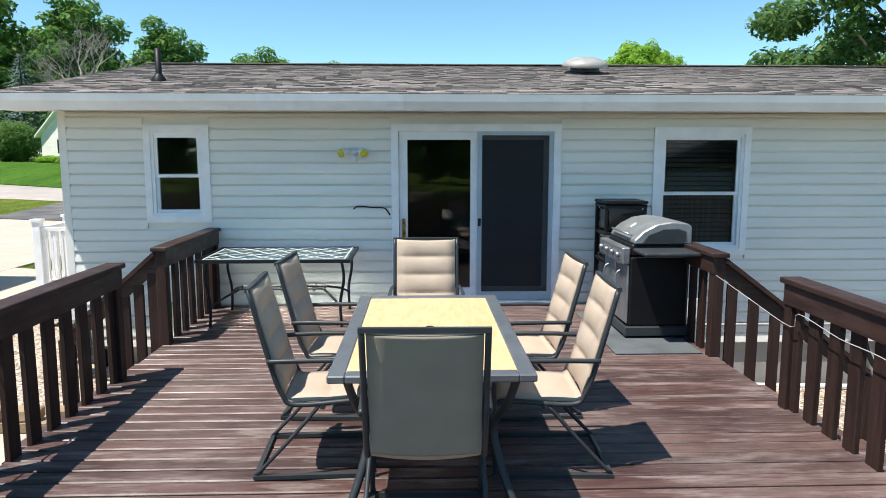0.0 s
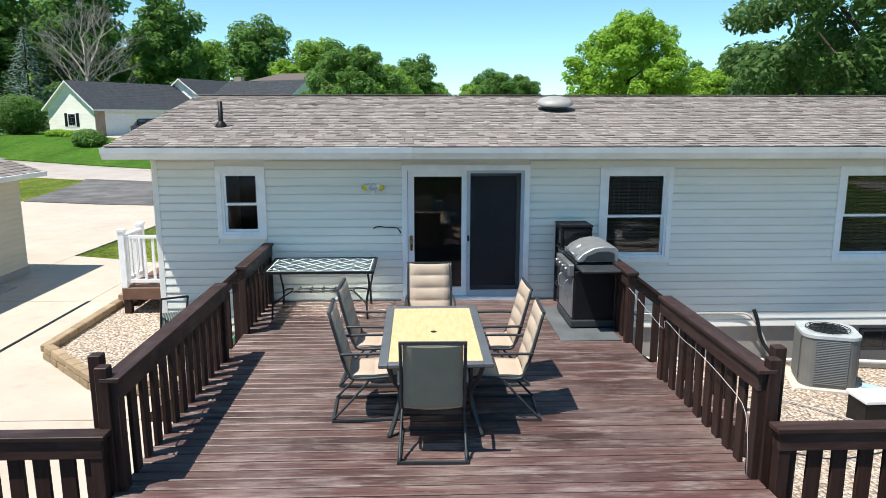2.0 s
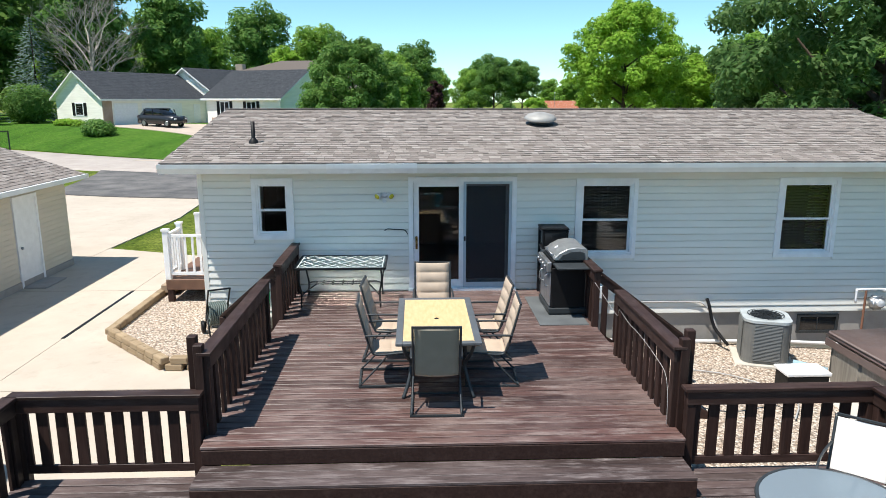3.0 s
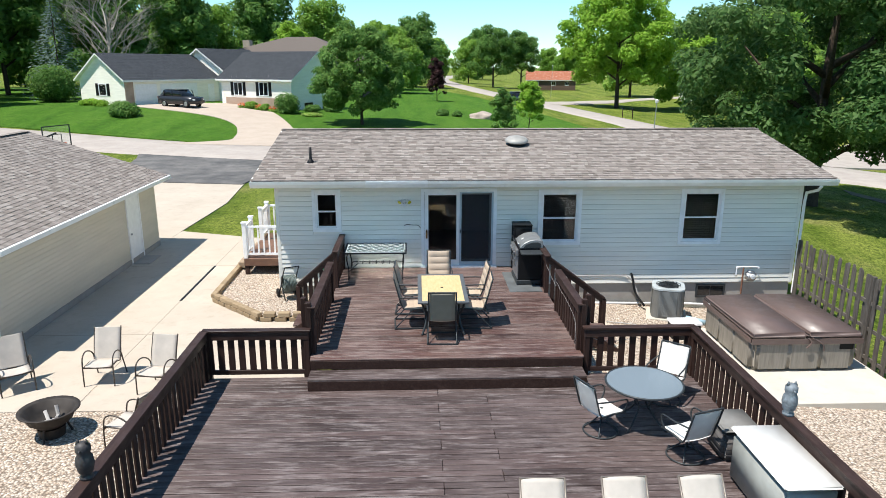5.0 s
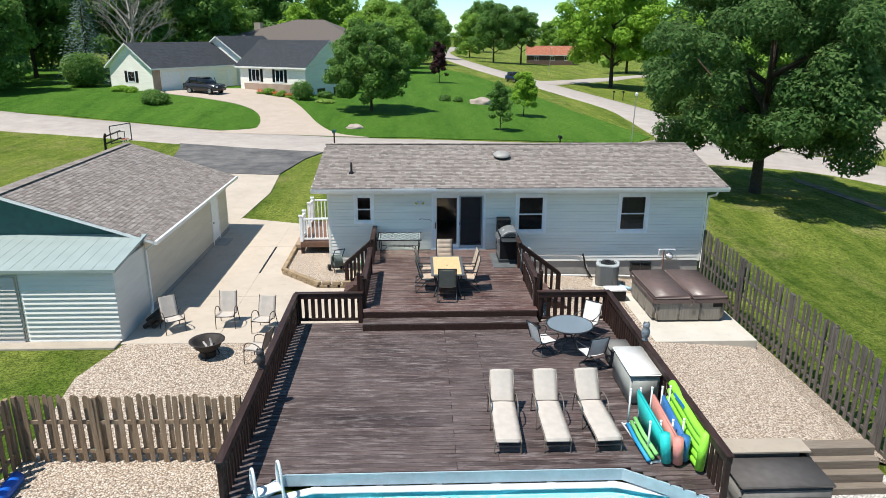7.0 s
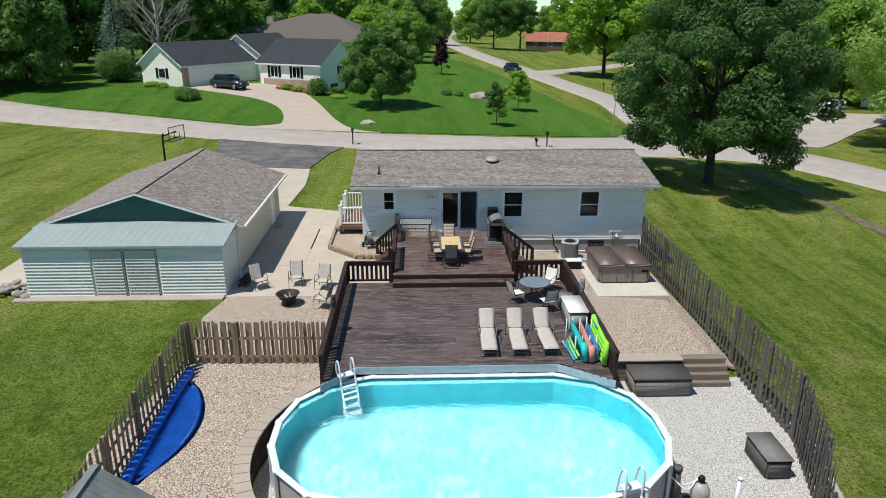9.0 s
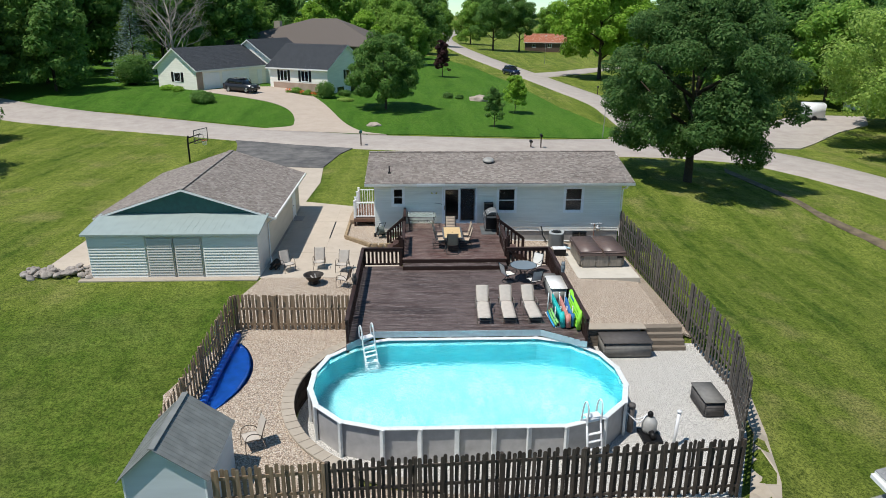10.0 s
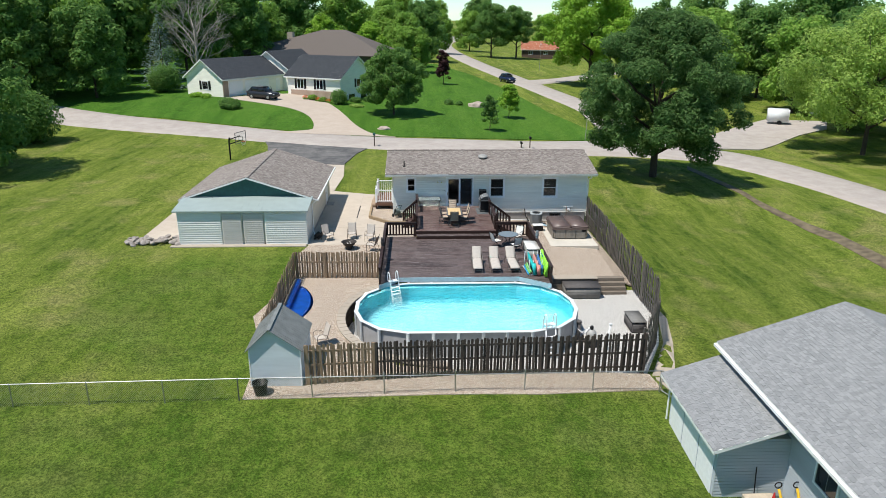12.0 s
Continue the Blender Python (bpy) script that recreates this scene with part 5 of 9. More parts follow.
def leaves(rng, lobes, count, size, flat=0.55):
    """Loose leaf sprays over the shells of overlapping lobes (centre, radii)."""
    verts, faces = [], []
    vol = [r[0] * r[1] * r[2] for _, r in lobes]
    for _ in range(count):
        c, r = rng.choices(lobes, vol)[0]
        while True:
            d = Vector((rng.gauss(0, 1), rng.gauss(0, 1), rng.gauss(0, 1)))
            if d.length > 0.1:
                d.normalize()
                break
        k = 1 - abs(rng.gauss(0, 0.27))
        k = max(0.25, k + 0.10 * noise.noise(Vector(c) + d * 2.3))
        p = Vector((c[0] + d.x * r[0] * k, c[1] + d.y * r[1] * k, c[2] + d.z * r[2] * k))
        nrm = (d + Vector((rng.gauss(0, 0.42), rng.gauss(0, 0.42), rng.gauss(0, 0.42) + flat))).normalized()
        u = nrm.orthogonal().normalized()
        u.rotate(Matrix.Rotation(rng.uniform(0, math.tau), 3, nrm))
        v = nrm.cross(u)
        s = size * rng.uniform(0.6, 1.35)
        i = len(verts)
        verts += [p - u * s, p - v * s * 0.42 + nrm * s * 0.10, p + u * s, p + v * s * 0.42 - nrm * s * 0.14]
        faces += [(i, i + 1, i + 2, i + 3)]
    return verts, faces


def crown_mesh(name, rng, lobes, count, size, material):
    verts, faces = leaves(rng, lobes, count, size)
    me = bpy.data.meshes.new(name)
    me.from_pydata([tuple(v) for v in verts], [], faces)
    me.materials.append(material)
    return me


def trunk_bm(rng, h, r, limbs, reach, start=0.35):
    bm = bmesh.new()
    pts = [(0, 0, -0.25), (0, 0, 0.0), (rng.uniform(-0.1, 0.1), rng.uniform(-0.1, 0.1), h * 0.3), (rng.uniform(-0.2, 0.2), rng.uniform(-0.2, 0.2), h * 0.6), (rng.uniform(-0.3, 0.3), rng.uniform(-0.3, 0.3), h * 0.92)]
    tube(bm, pts, r, 8, False, r * 0.12)
    for k in range(limbs):
        a = k * 2.4 + rng.uniform(-0.4, 0.4)
        z = h * (start + 0.45 * k / max(1, limbs))
        ln = reach * rng.uniform(0.6, 0.95)
        e = Vector((math.cos(a) * ln, math.sin(a) * ln, z + ln * rng.uniform(0.5, 0.9)))
        m = Vector((math.cos(a) * ln * 0.5, math.sin(a) * ln * 0.5, z + ln * 0.3))
        tube(bm, [(0, 0, z - 0.1), m, e], r * 0.38, 6, False, r * 0.06)
    return bm


def full_lobes(rng, h, low, rad, n=170, taper=1.0):
    """A dense crown: many small overlapping sprays through an egg-shaped volume."""
    out = []
    for k in range(n):
        a = k * 2.399 + rng.uniform(-0.5, 0.5)
        t = (k + 0.5) / n
        z = low + (h - low) * (0.05 + 0.9 * t)
        w = math.sin(math.pi * (0.20 + 0.76 * t ** 0.9)) ** (0.6 * (taper if t > 0.35 else 1.0))
        q = rad * w * rng.uniform(0.12, 1.12) ** 0.55
        s = rad * rng.uniform(0.09, 0.20)
        out.append(((math.cos(a) * q, math.sin(a) * q, z + rng.uniform(-0.04, 0.04) * h), (s * rng.uniform(0.8, 1.3), s * rng.uniform(0.8, 1.3), s * rng.uniform(0.7, 1.0))))
    return out


def round_lobes(rng, h, low, rad, n=26):
    """Clumps of foliage on the shell of a rounded crown from height low to h, uneven, with gaps between."""
    mid = (h + low) / 2
    out = [((0, 0, mid + 0.04 * h), (rad * 0.55, rad * 0.55, (h - low) * 0.36))]
    for k in range(n):
        a = k * 2.399 + rng.uniform(-0.5, 0.5)
        t = (k + 0.5) / n
        z = low + (h - low) * (0.08 + 0.82 * t)
        w = math.sin(math.pi * min(1, 0.30 + t * 0.66)) ** 0.5
        q = rad * 0.74 * w * rng.uniform(0.72, 1.14)
        s = rad * rng.uniform(0.20, 0.36)
        out.append(((math.cos(a) * q, math.sin(a) * q, z + rng.uniform(-0.03, 0.03) * h), (s, s * rng.uniform(0.8, 1.2), s * rng.uniform(0.55, 0.8))))
    return out


def tree(name, label, at, h, low, rad, count, size, material, seed, limbs=7, r=None, group="", full=False, taper=1.0):
    rng = random.Random(seed)
    t = thing(name, label, "tree", group, "", pose(at[0], at[1], lawn_z(*at)))
    part("trunk", trunk_bm(rng, h * 0.85, r or h * 0.022 + 0.05, limbs, rad * 0.8, max(0.18, low / h * 0.95)), M["bark"], t, "", True)
    ob = new("crown", crown_mesh("crown", rng, full_lobes(rng, h, low, rad, 190, taper) if full else round_lobes(rng, h, low, rad), count, size, material))
    ob.parent = t
    return t


def spruce(at, h, rad, material, seed, label):
    rng = random.Random(seed)
    t = thing("spruce_tree", label, "tree", "", "", pose(at[0], at[1], lawn_z(*at)))
    bm = bmesh.new()
    tube(bm, [(0, 0, -0.2), (0, 0, h * 0.97)], 0.16, 7, False, 0.02)
    part("trunk", bm, M["bark"], t, "", True)
    verts, faces = [], []
    tiers = int(h / 0.32)
    for k in range(tiers):
        f = k / tiers
        z = h * (0.06 + 0.92 * f)
        rr = rad * (1 - f) ** 0.85 + 0.12
        n = int(9 + 16 * (1 - f))
        for i in range(n):
            a = math.tau * i / n + k * 0.7 + rng.uniform(-0.2, 0.2)
            ln = rr * rng.uniform(0.7, 1.1)
            for j in range(4):
                q = ln * (0.35 + 0.2 * j)
                p = Vector((math.cos(a) * q, math.sin(a) * q, z - q * 0.28 + rng.uniform(-0.1, 0.1)))
                u = Vector((math.cos(a + rng.uniform(-0.7, 0.7)), math.sin(a + rng.uniform(-0.7, 0.7)), rng.uniform(-0.5, 0.2))).normalized()
                v = u.cross(Vector((rng.uniform(-0.4, 0.4), rng.uniform(-0.4, 0.4), 1))).normalized()
                s = 0.36 * (0.6 + 0.6 * (1 - f))
                b = len(verts)
                verts += [p - u * s * 0.6, p - v * s * 0.3, p + u * s, p + v * s * 0.3]
                faces.append((b, b + 1, b + 2, b + 3))
    me = bpy.data.meshes.new("crown")
    me.from_pydata([tuple(v) for v in verts], [], faces)
    me.materials.append(material)
    ob = new("crown", me)
    ob.parent = t


tree("shade_tree", "large dark-green maple tree with a wide rounded crown", (20.0, 18.2), 15.4, 2.5, 7.4, 120000, 0.15, M["leaf_maple"], 3, 12, 0.5, "", True, 1.35)
tree("lawn_tree", "rounded dark-green tree on the front lawn", (-6.2, 49.4), 9.0, 1.4, 4.2, 34000, 0.16, M["leaf_dark"], 4, 8, 0.2, "", True)
tree("young_tree", "slim young tree with a narrow dark crown", (6.2, 40.1), 4.6, 0.7, 1.25, 4200, 0.13, M["leaf_dark"], 5, 5, 0.07)
tree("young_tree", "slim young tree with a bright green crown", (9.9, 50.5), 5.0, 1.0, 1.6, 4600, 0.15, M["leaf_lime"], 6, 5, 0.07)
tree("plum_tree", "small purple-leaved tree on the front lawn", (2.2, 92), 6.8, 1.0, 1.7, 3000, 0.22, M["leaf_red"], 7, 5, 0.1)
tree("lime_tree", "broad bright-green tree beside the lane", (36.0, 112), 22.5, 5.0, 10.0, 40000, 0.34, M["leaf_lime"], 8, 9, 0.55, "", True)
tree("lane_tree", "dark rounded tree beside the lane", (23, 204), 19, 3.5, 8.0, 16000, 0.36, M["leaf_dark"], 9, 8, 0.4)
tree("lane_tree", "dark rounded tree beside the lane", (32.5, 209), 18.5, 4.5, 6.5, 14000, 0.36, M["leaf_dark"], 10, 8, 0.4)
spruce((53, 25), 8.5, 3.2, M["leaf_dark"], 14, "dark spruce at the edge of the road")
spruce((-44.8, 72), 12.2, 4.6, M["leaf_blue"], 11, "blue-grey spruce beside a white house")
tree("willow_tree", "pale yellow-green willow with a drooping crown", (53, 37), 16.5, 4.2, 9.8, 60000, 0.19, M["leaf_willow"], 12, 9, 0.4, "", True)
tree("side_tree", "dark tree at the edge of the side lawn", (-44.8, 13.5), 17, 0.6, 7.5, 34000, 0.22, M["leaf_dark"], 13, 8, 0.35, "", True)


def bare_tree(at, h, seed):
    """A leafless tree: limbs that fork again and again."""
    g = random.Random(seed)
    t = thing("bare_tree", "tall leafless grey tree at the edge of the woods", "tree", "", "", pose(at[0], at[1], lawn_z(*at)))
    bm = bmesh.new()
    tube(bm, [(0, 0, -0.2), (0.1, 0, h * 0.3), (0, 0.2, h * 0.55)], 0.3, 7, False, 0.16)
    part("trunk", bm, M["twig"], t, "", True)
    bm = bmesh.new()

    def fork(p, d, ln, r, depth):
        q = p + d * ln
        tube(bm, [p, p.lerp(q, 0.5) + Vector((g.uniform(-1, 1), g.uniform(-1, 1), 0)) * ln * 0.06, q], r, 4, False, r * 0.55)
        if depth:
            for _ in range(3):
                e = (d + Vector((g.gauss(0, 0.5), g.gauss(0, 0.5), g.gauss(0.15, 0.3)))).normalized()
                fork(p.lerp(q, g.uniform(0.6, 1.0)), e, ln * g.uniform(0.55, 0.8), r * 0.5, depth - 1)

    for k in range(15):
        a = k * 2.4
        fork(Vector((0, 0.1, h * (0.12 + 0.03 * k))), Vector((math.cos(a) * 0.7, math.sin(a) * 0.7, 0.9)).normalized(), h * 0.22, 0.13, 4)
    part("branch_spray", bm, M["twig"], t)


bare_tree((-41, 78), 17, 3)

# background woods: a few crowns shared by many trees
rng = random.Random(40)
KINDS = []
for k, mk in enumerate(("leaf", "leaf_dark", "leaf", "leaf_lime", "leaf_dark", "leaf")):
    h = (15, 17, 13, 14, 19, 16)[k]
    r_ = (6.0, 6.5, 5.5, 5.5, 6.0, 6.8)[k]
    KINDS.append((mesh_of("trunk", trunk_bm(rng, h * 0.85, 0.32, 7, r_ * 0.8, 0.2), M["bark"], True),
                  crown_mesh("crown", rng, round_lobes(rng, h, h * (0.02 if k % 2 else 0.08), r_, 34), 12000, 0.36, M[mk])))


def wood_tree(x, y, scale, kind):
    t = thing("woodland_tree", "leafy green tree in the far woods", "tree", "woodland trees", "", pose(x, y, lawn_z(x, y) - 0.1, 0, 0, rng.uniform(0, 360)) @ Matrix.Scale(scale, 4))
    share("trunk", KINDS[kind][0], t, Matrix())
    share("crown", KINDS[kind][1], t, Matrix())
for x, y, s, k in ((-56, 68, 1.1, 0), (-62, 60, 1.2, 4), (-70, 52, 1.1, 1), (-46, 88, 1.2, 4), (-58, 84, 1.3, 1), (-72, 74, 1.3, 2), (-84, 64, 1.2, 4),
                   (-38, 98, 1.1, 4), (-36, 108, 1.0, 0), (-50, 58, 0.9, 1), (-58, 52, 0.95, 4), (-66, 44, 1.0, 1), (-24, 118, 0.95, 3), (-14, 124, 0.85, 3), (-6, 136, 0.95, 0), (-4, 118, 0.9, 2),
                   (-1, 160, 1.1, 1), (-12, 165, 1.0, 0), (4, 205, 1.1, 2), (-14, 210, 1.3, 0), (18, 240, 1.1, 5), (30, 340, 1.5, 1), (10, 420, 1.6, 0), (-10, 360, 1.6, 5),
                   (52, 118, 1.1, 3), (58, 104, 1.2, 0), (66, 94, 1.2, 1), (50, 80, 1.0, 0), (62, 72, 1.1, 5), (74, 76, 1.2, 1), (60, 52, 1.0, 1), (70, 46, 1.1, 0),
                   (80, 58, 1.2, 4), (84, 38, 1.2, 0), (66, 28, 1.0, 5), (92, 70, 1.3, 1), (100, 50, 1.4, 0), (80, 100, 1.4, 4), (96, 94, 1.4, 0), (112, 80, 1.5, 1), (56, 170, 1.4, 0), (74, 150, 1.5, 1),
                   (-100, 84, 1.5, 0), (-92, 104, 1.5, 1), (-78, 100, 1.4, 4), (-64, 104, 1.4, 0), (-34, 140, 1.4, 1), (-48, 124, 1.4, 0), (-22, 150, 1.3, 5), (-118, 60, 1.6, 1), (-134, 90, 1.8, 0)):
    wood_tree(x, y, s * rng.uniform(0.92, 1.08), k)
for k in range(60):
    a = radians(rng.uniform(-64, 64))
    d = rng.uniform(190, 420)
    x, y = math.sin(a) * d, math.cos(a) * d
    if abs(x - 10 - max(0, y - 300) * 0.12) > 16:
        wood_tree(x, y, rng.uniform(0.9, 1.35), rng.randrange(6))
# Unseen row to the south, added so the panes reflect dark trees.
for k in range(26):
    wood_tree(-78 + 6.4 * k + rng.uniform(-2, 2), -92 - rng.uniform(0, 25), rng.uniform(0.7, 1.0), rng.randrange(6))
for k in range(46):
    side = -1 if k % 2 else 1
    x = side * rng.uniform(52, 150) if side > 0 else -rng.uniform(46, 150)
    y = rng.uniform(62, 150) + (0 if abs(x) > 60 else 25)
    if not (20 < x < 50 and y < 215):
        wood_tree(x, y, rng.uniform(0.8, 1.25), rng.randrange(6))

# ================================================================ things on the decks
M["sling"] = plain("tan_padded_sling", (0.46, 0.365, 0.28), 0.75, var=0.12, scale=5, bump=0.3, grain=220)
M["sling_back"] = plain("olive_grey_sling_back", (0.28, 0.25, 0.19), 0.85, var=0.12, bump=0.3, grain=220)
M["sling_pale"] = plain("pale_beige_sling", (0.50, 0.45, 0.40), 0.7, var=0.10, bump=0.3, grain=220)
M["sling_white"] = plain("off_white_sling", (0.74, 0.72, 0.68), 0.7, var=0.08, bump=0.3, grain=220)
M["taupe_metal"] = plain("taupe_metal_tube", (0.20, 0.17, 0.145), 0.45, 0.3, var=0.15)
M["bronze"] = plain("dark_bronze_tube", (0.075, 0.06, 0.05), 0.45, 0.4, var=0.2)


def sling(profile, width, thick=0.012, pads=0, belly=0.02):
    """A taut sheet along (y, z) points; pads makes stuffed channels across it."""
    pts = [Vector((0, *p)) for p in profile]
    seg = []
    for a, b in zip(pts, pts[1:]):
        n = max(2, int((b - a).length / 0.012))
        seg += [a.lerp(b, i / n) for i in range(n)]
    seg.append(pts[-1])
    bm = bmesh.new()
    top, bot = [], []
    m = len(seg)
    for i, p in enumerate(seg):
        d = (seg[min(i + 1, m - 1)] - seg[max(i - 1, 0)]).normalized()
        nrm = Vector((0, d.z, -d.y))
        puff = 0.0
        if pads:
            puff = 0.026 * abs(math.sin(math.pi * pads * i / (m - 1))) ** 0.6
        ra, rb = [], []
        for k in range(7):
            u = -1 + 2 * k / 6
            sag = -belly * (1 - u * u)
            ra.append(bm.verts.new(p + Vector((u * width / 2, 0, 0)) + nrm * (sag + thick / 2 + puff * (1 - u ** 6))))
            rb.append(bm.verts.new(p + Vector((u * width / 2, 0, 0)) + nrm * (sag - thick / 2)))
        top.append(ra)
        bot.append(rb)
    for g, flip in ((top, False), (bot, True)):
        for a, b in zip(g, g[1:]):
            for k in range(6):
                q = (a[k], a[k + 1], b[k + 1], b[k])
                bm.faces.new(q[::-1] if flip else q)
    for i in range(m - 1):
        bm.faces.new((top[i][0], top[i + 1][0], bot[i + 1][0], bot[i][0]))
        bm.faces.new((top[i][6], bot[i][6], bot[i + 1][6], top[i + 1][6]))
    bm.faces.new(top[0][::-1] + bot[0])
    bm.faces.new(top[-1] + bot[-1][::-1])
    return bm


def arc(points, n=5):
    """A smooth line through points."""
    p = [Vector(q) for q in points]
    out = []
    for i in range(len(p) - 1):
        a, b, c, d = p[max(0, i - 1)], p[i], p[i + 1], p[min(len(p) - 1, i + 2)]
        for k in range(n):
            t = k / n
            out.append(0.5 * ((2 * b) + (c - a) * t + (2 * a - 5 * b + 4 * c - d) * t * t + (3 * b - a - 3 * c + d) * t ** 3))
    return out + [p[-1]]


def dining_chair():
    ch = thing("dining_chair", "padded tan sling patio chair on a dark grey sled base", "chair", "chairs round the dining table")
    part("seat", sling([(0.26, 0.425), (0.22, 0.445), (-0.20, 0.425), (-0.23, 0.445)], 0.49, 0.014, 2), M["sling"], ch, "tan padded seat", True)
    part("backrest", sling([(-0.23, 0.45), (-0.27, 0.60), (-0.385, 1.03), (-0.395, 1.045)], 0.49, 0.014, 4), M["sling"], ch, "tan padded backrest", True)
    bm = sling([(-0.248, 0.45), (-0.288, 0.60), (-0.402, 1.03)], 0.485, 0.004)
    part("back_cover", bm, M["sling_back"], ch, "olive-grey backing", True)
    for s in (-1, 1):
        x = 0.262 * s
        bm = bmesh.new()
        tube(bm, arc([(x, 0.27, 0.40), (x, 0.20, 0.432), (x, -0.16, 0.412), (x, -0.235, 0.47), (x, -0.29, 0.62), (x, -0.40, 1.05)]), 0.014, 8)
        part("side_frame", bm, M["frame_grey"], ch, "", True)
        bm = bmesh.new()
        tube(bm, arc([(x * 1.06, -0.31, 0.66), (x * 1.10, -0.1, 0.665), (x * 1.10, 0.17, 0.655), (x * 1.10, 0.25, 0.60), (x * 1.10, 0.26, 0.4), (x * 1.08, 0.25, 0.02)]), 0.014, 8)
        part("arm", bm, M["frame_grey"], ch, "", True)
        bm = bmesh.new()
        beam(bm, (x * 1.08, 0.27, 0.014), (x * 1.08, -0.40, 0.014), 0.032, 0.022)
        part("sled_rail", bm, M["frame_grey"], ch)
        bm = bmesh.new()
        tube(bm, arc([(x * 1.06, -0.39, 0.02), (x * 1.04, -0.20, 0.22), (x, -0.04, 0.405)]), 0.012, 6)
        part("rear_strut", bm, M["frame_grey"], ch, "", True)
    for y, z in ((-0.39, 0.014), (0.23, 0.014), (-0.02, 0.40), (-0.402, 1.05)):
        bm = bmesh.new()
        beam(bm, (-0.275, y, z), (0.275, y, z), 0.026, 0.022)
        part("cross_bar", bm, M["frame_grey"], ch)
    return ch


dc = dining_chair()
dc.matrix_basis = pose(-0.62, -4.90, 0.0, 0, 0, -1)
for x, y, a in ((-0.60, -2.62, 180), (0.02, -4.20, 88), (0.03, -3.36, 92), (-1.17, -4.16, -88), (-1.17, -3.32, -93)):
    copy_thing(dc, pose(x, y, 0, 0, 0, a))


def dining_table():
    t = thing("dining_table", "rectangular patio table with amber panel top and grey rim", "table", "", "", pose(-0.59, -3.97, 0))
    n = Nodes("amber_table_panel")
    c = n.ramp(n.noise(7, 6, n.stretched(3, 0.7, 1), 0.6), [(0.3, (0.60, 0.41, 0.19)), (0.7, (0.72, 0.54, 0.30))])
    n.bump(n.noise(40, 4), 0.15, 0.003)
    part("tabletop", bbox(-0.42, 0.42, -0.86, 0.86, 0.705, 0.722, 0.004), n.done(c, 0.35), t, "amber wood-look tabletop")
    bm = bmesh.new()
    for x0, x1, y0, y1 in ((-0.50, -0.415, -0.94, 0.94), (0.415, 0.50, -0.94, 0.94), (-0.415, 0.415, -0.94, -0.855), (-0.415, 0.415, 0.855, 0.94)):
        box(bm, x0, x1, y0, y1, 0.69, 0.728)
    bevel(bm, 0.006)
    part("table_rim", bm, M["slate_rim"], t, "blue-grey tile rim")
    for sx in (-1, 1):
        for sy in (-1, 1):
            bm = bmesh.new()
            tube(bm, arc([(0.42 * sx, 0.84 * sy, 0.69), (0.38 * sx, 0.76 * sy, 0.52), (0.32 * sx, 0.66 * sy, 0.36), (0.36 * sx, 0.74 * sy, 0.16), (0.42 * sx, 0.82 * sy, 0.0)]), 0.022, 8)
            part("leg", bm, M["frame_grey"], t, "", True)
    bm = bmesh.new()
    beam(bm, (-0.36, -0.70, 0.66), (0.36, -0.70, 0.66), 0.03, 0.05)
    beam(bm, (-0.36, 0.70, 0.66), (0.36, 0.70, 0.66), 0.03, 0.05)
    beam(bm, (0, -0.70, 0.66), (0, 0.70, 0.66), 0.03, 0.04)
    part("apron", bm, M["frame_grey"], t)
    bm = bmesh.new()
    lathe(bm, [(0.0, 0.728), (0.022, 0.728), (0.03, 0.724), (0.03, 0.7)], 16)
    part("umbrella_plug", bm, M["black"], t, "black umbrella-hole plug")


M["slate_rim"] = plain("blue_grey_table_rim", (0.105, 0.115, 0.125), 0.4, var=0.15)
dining_table()


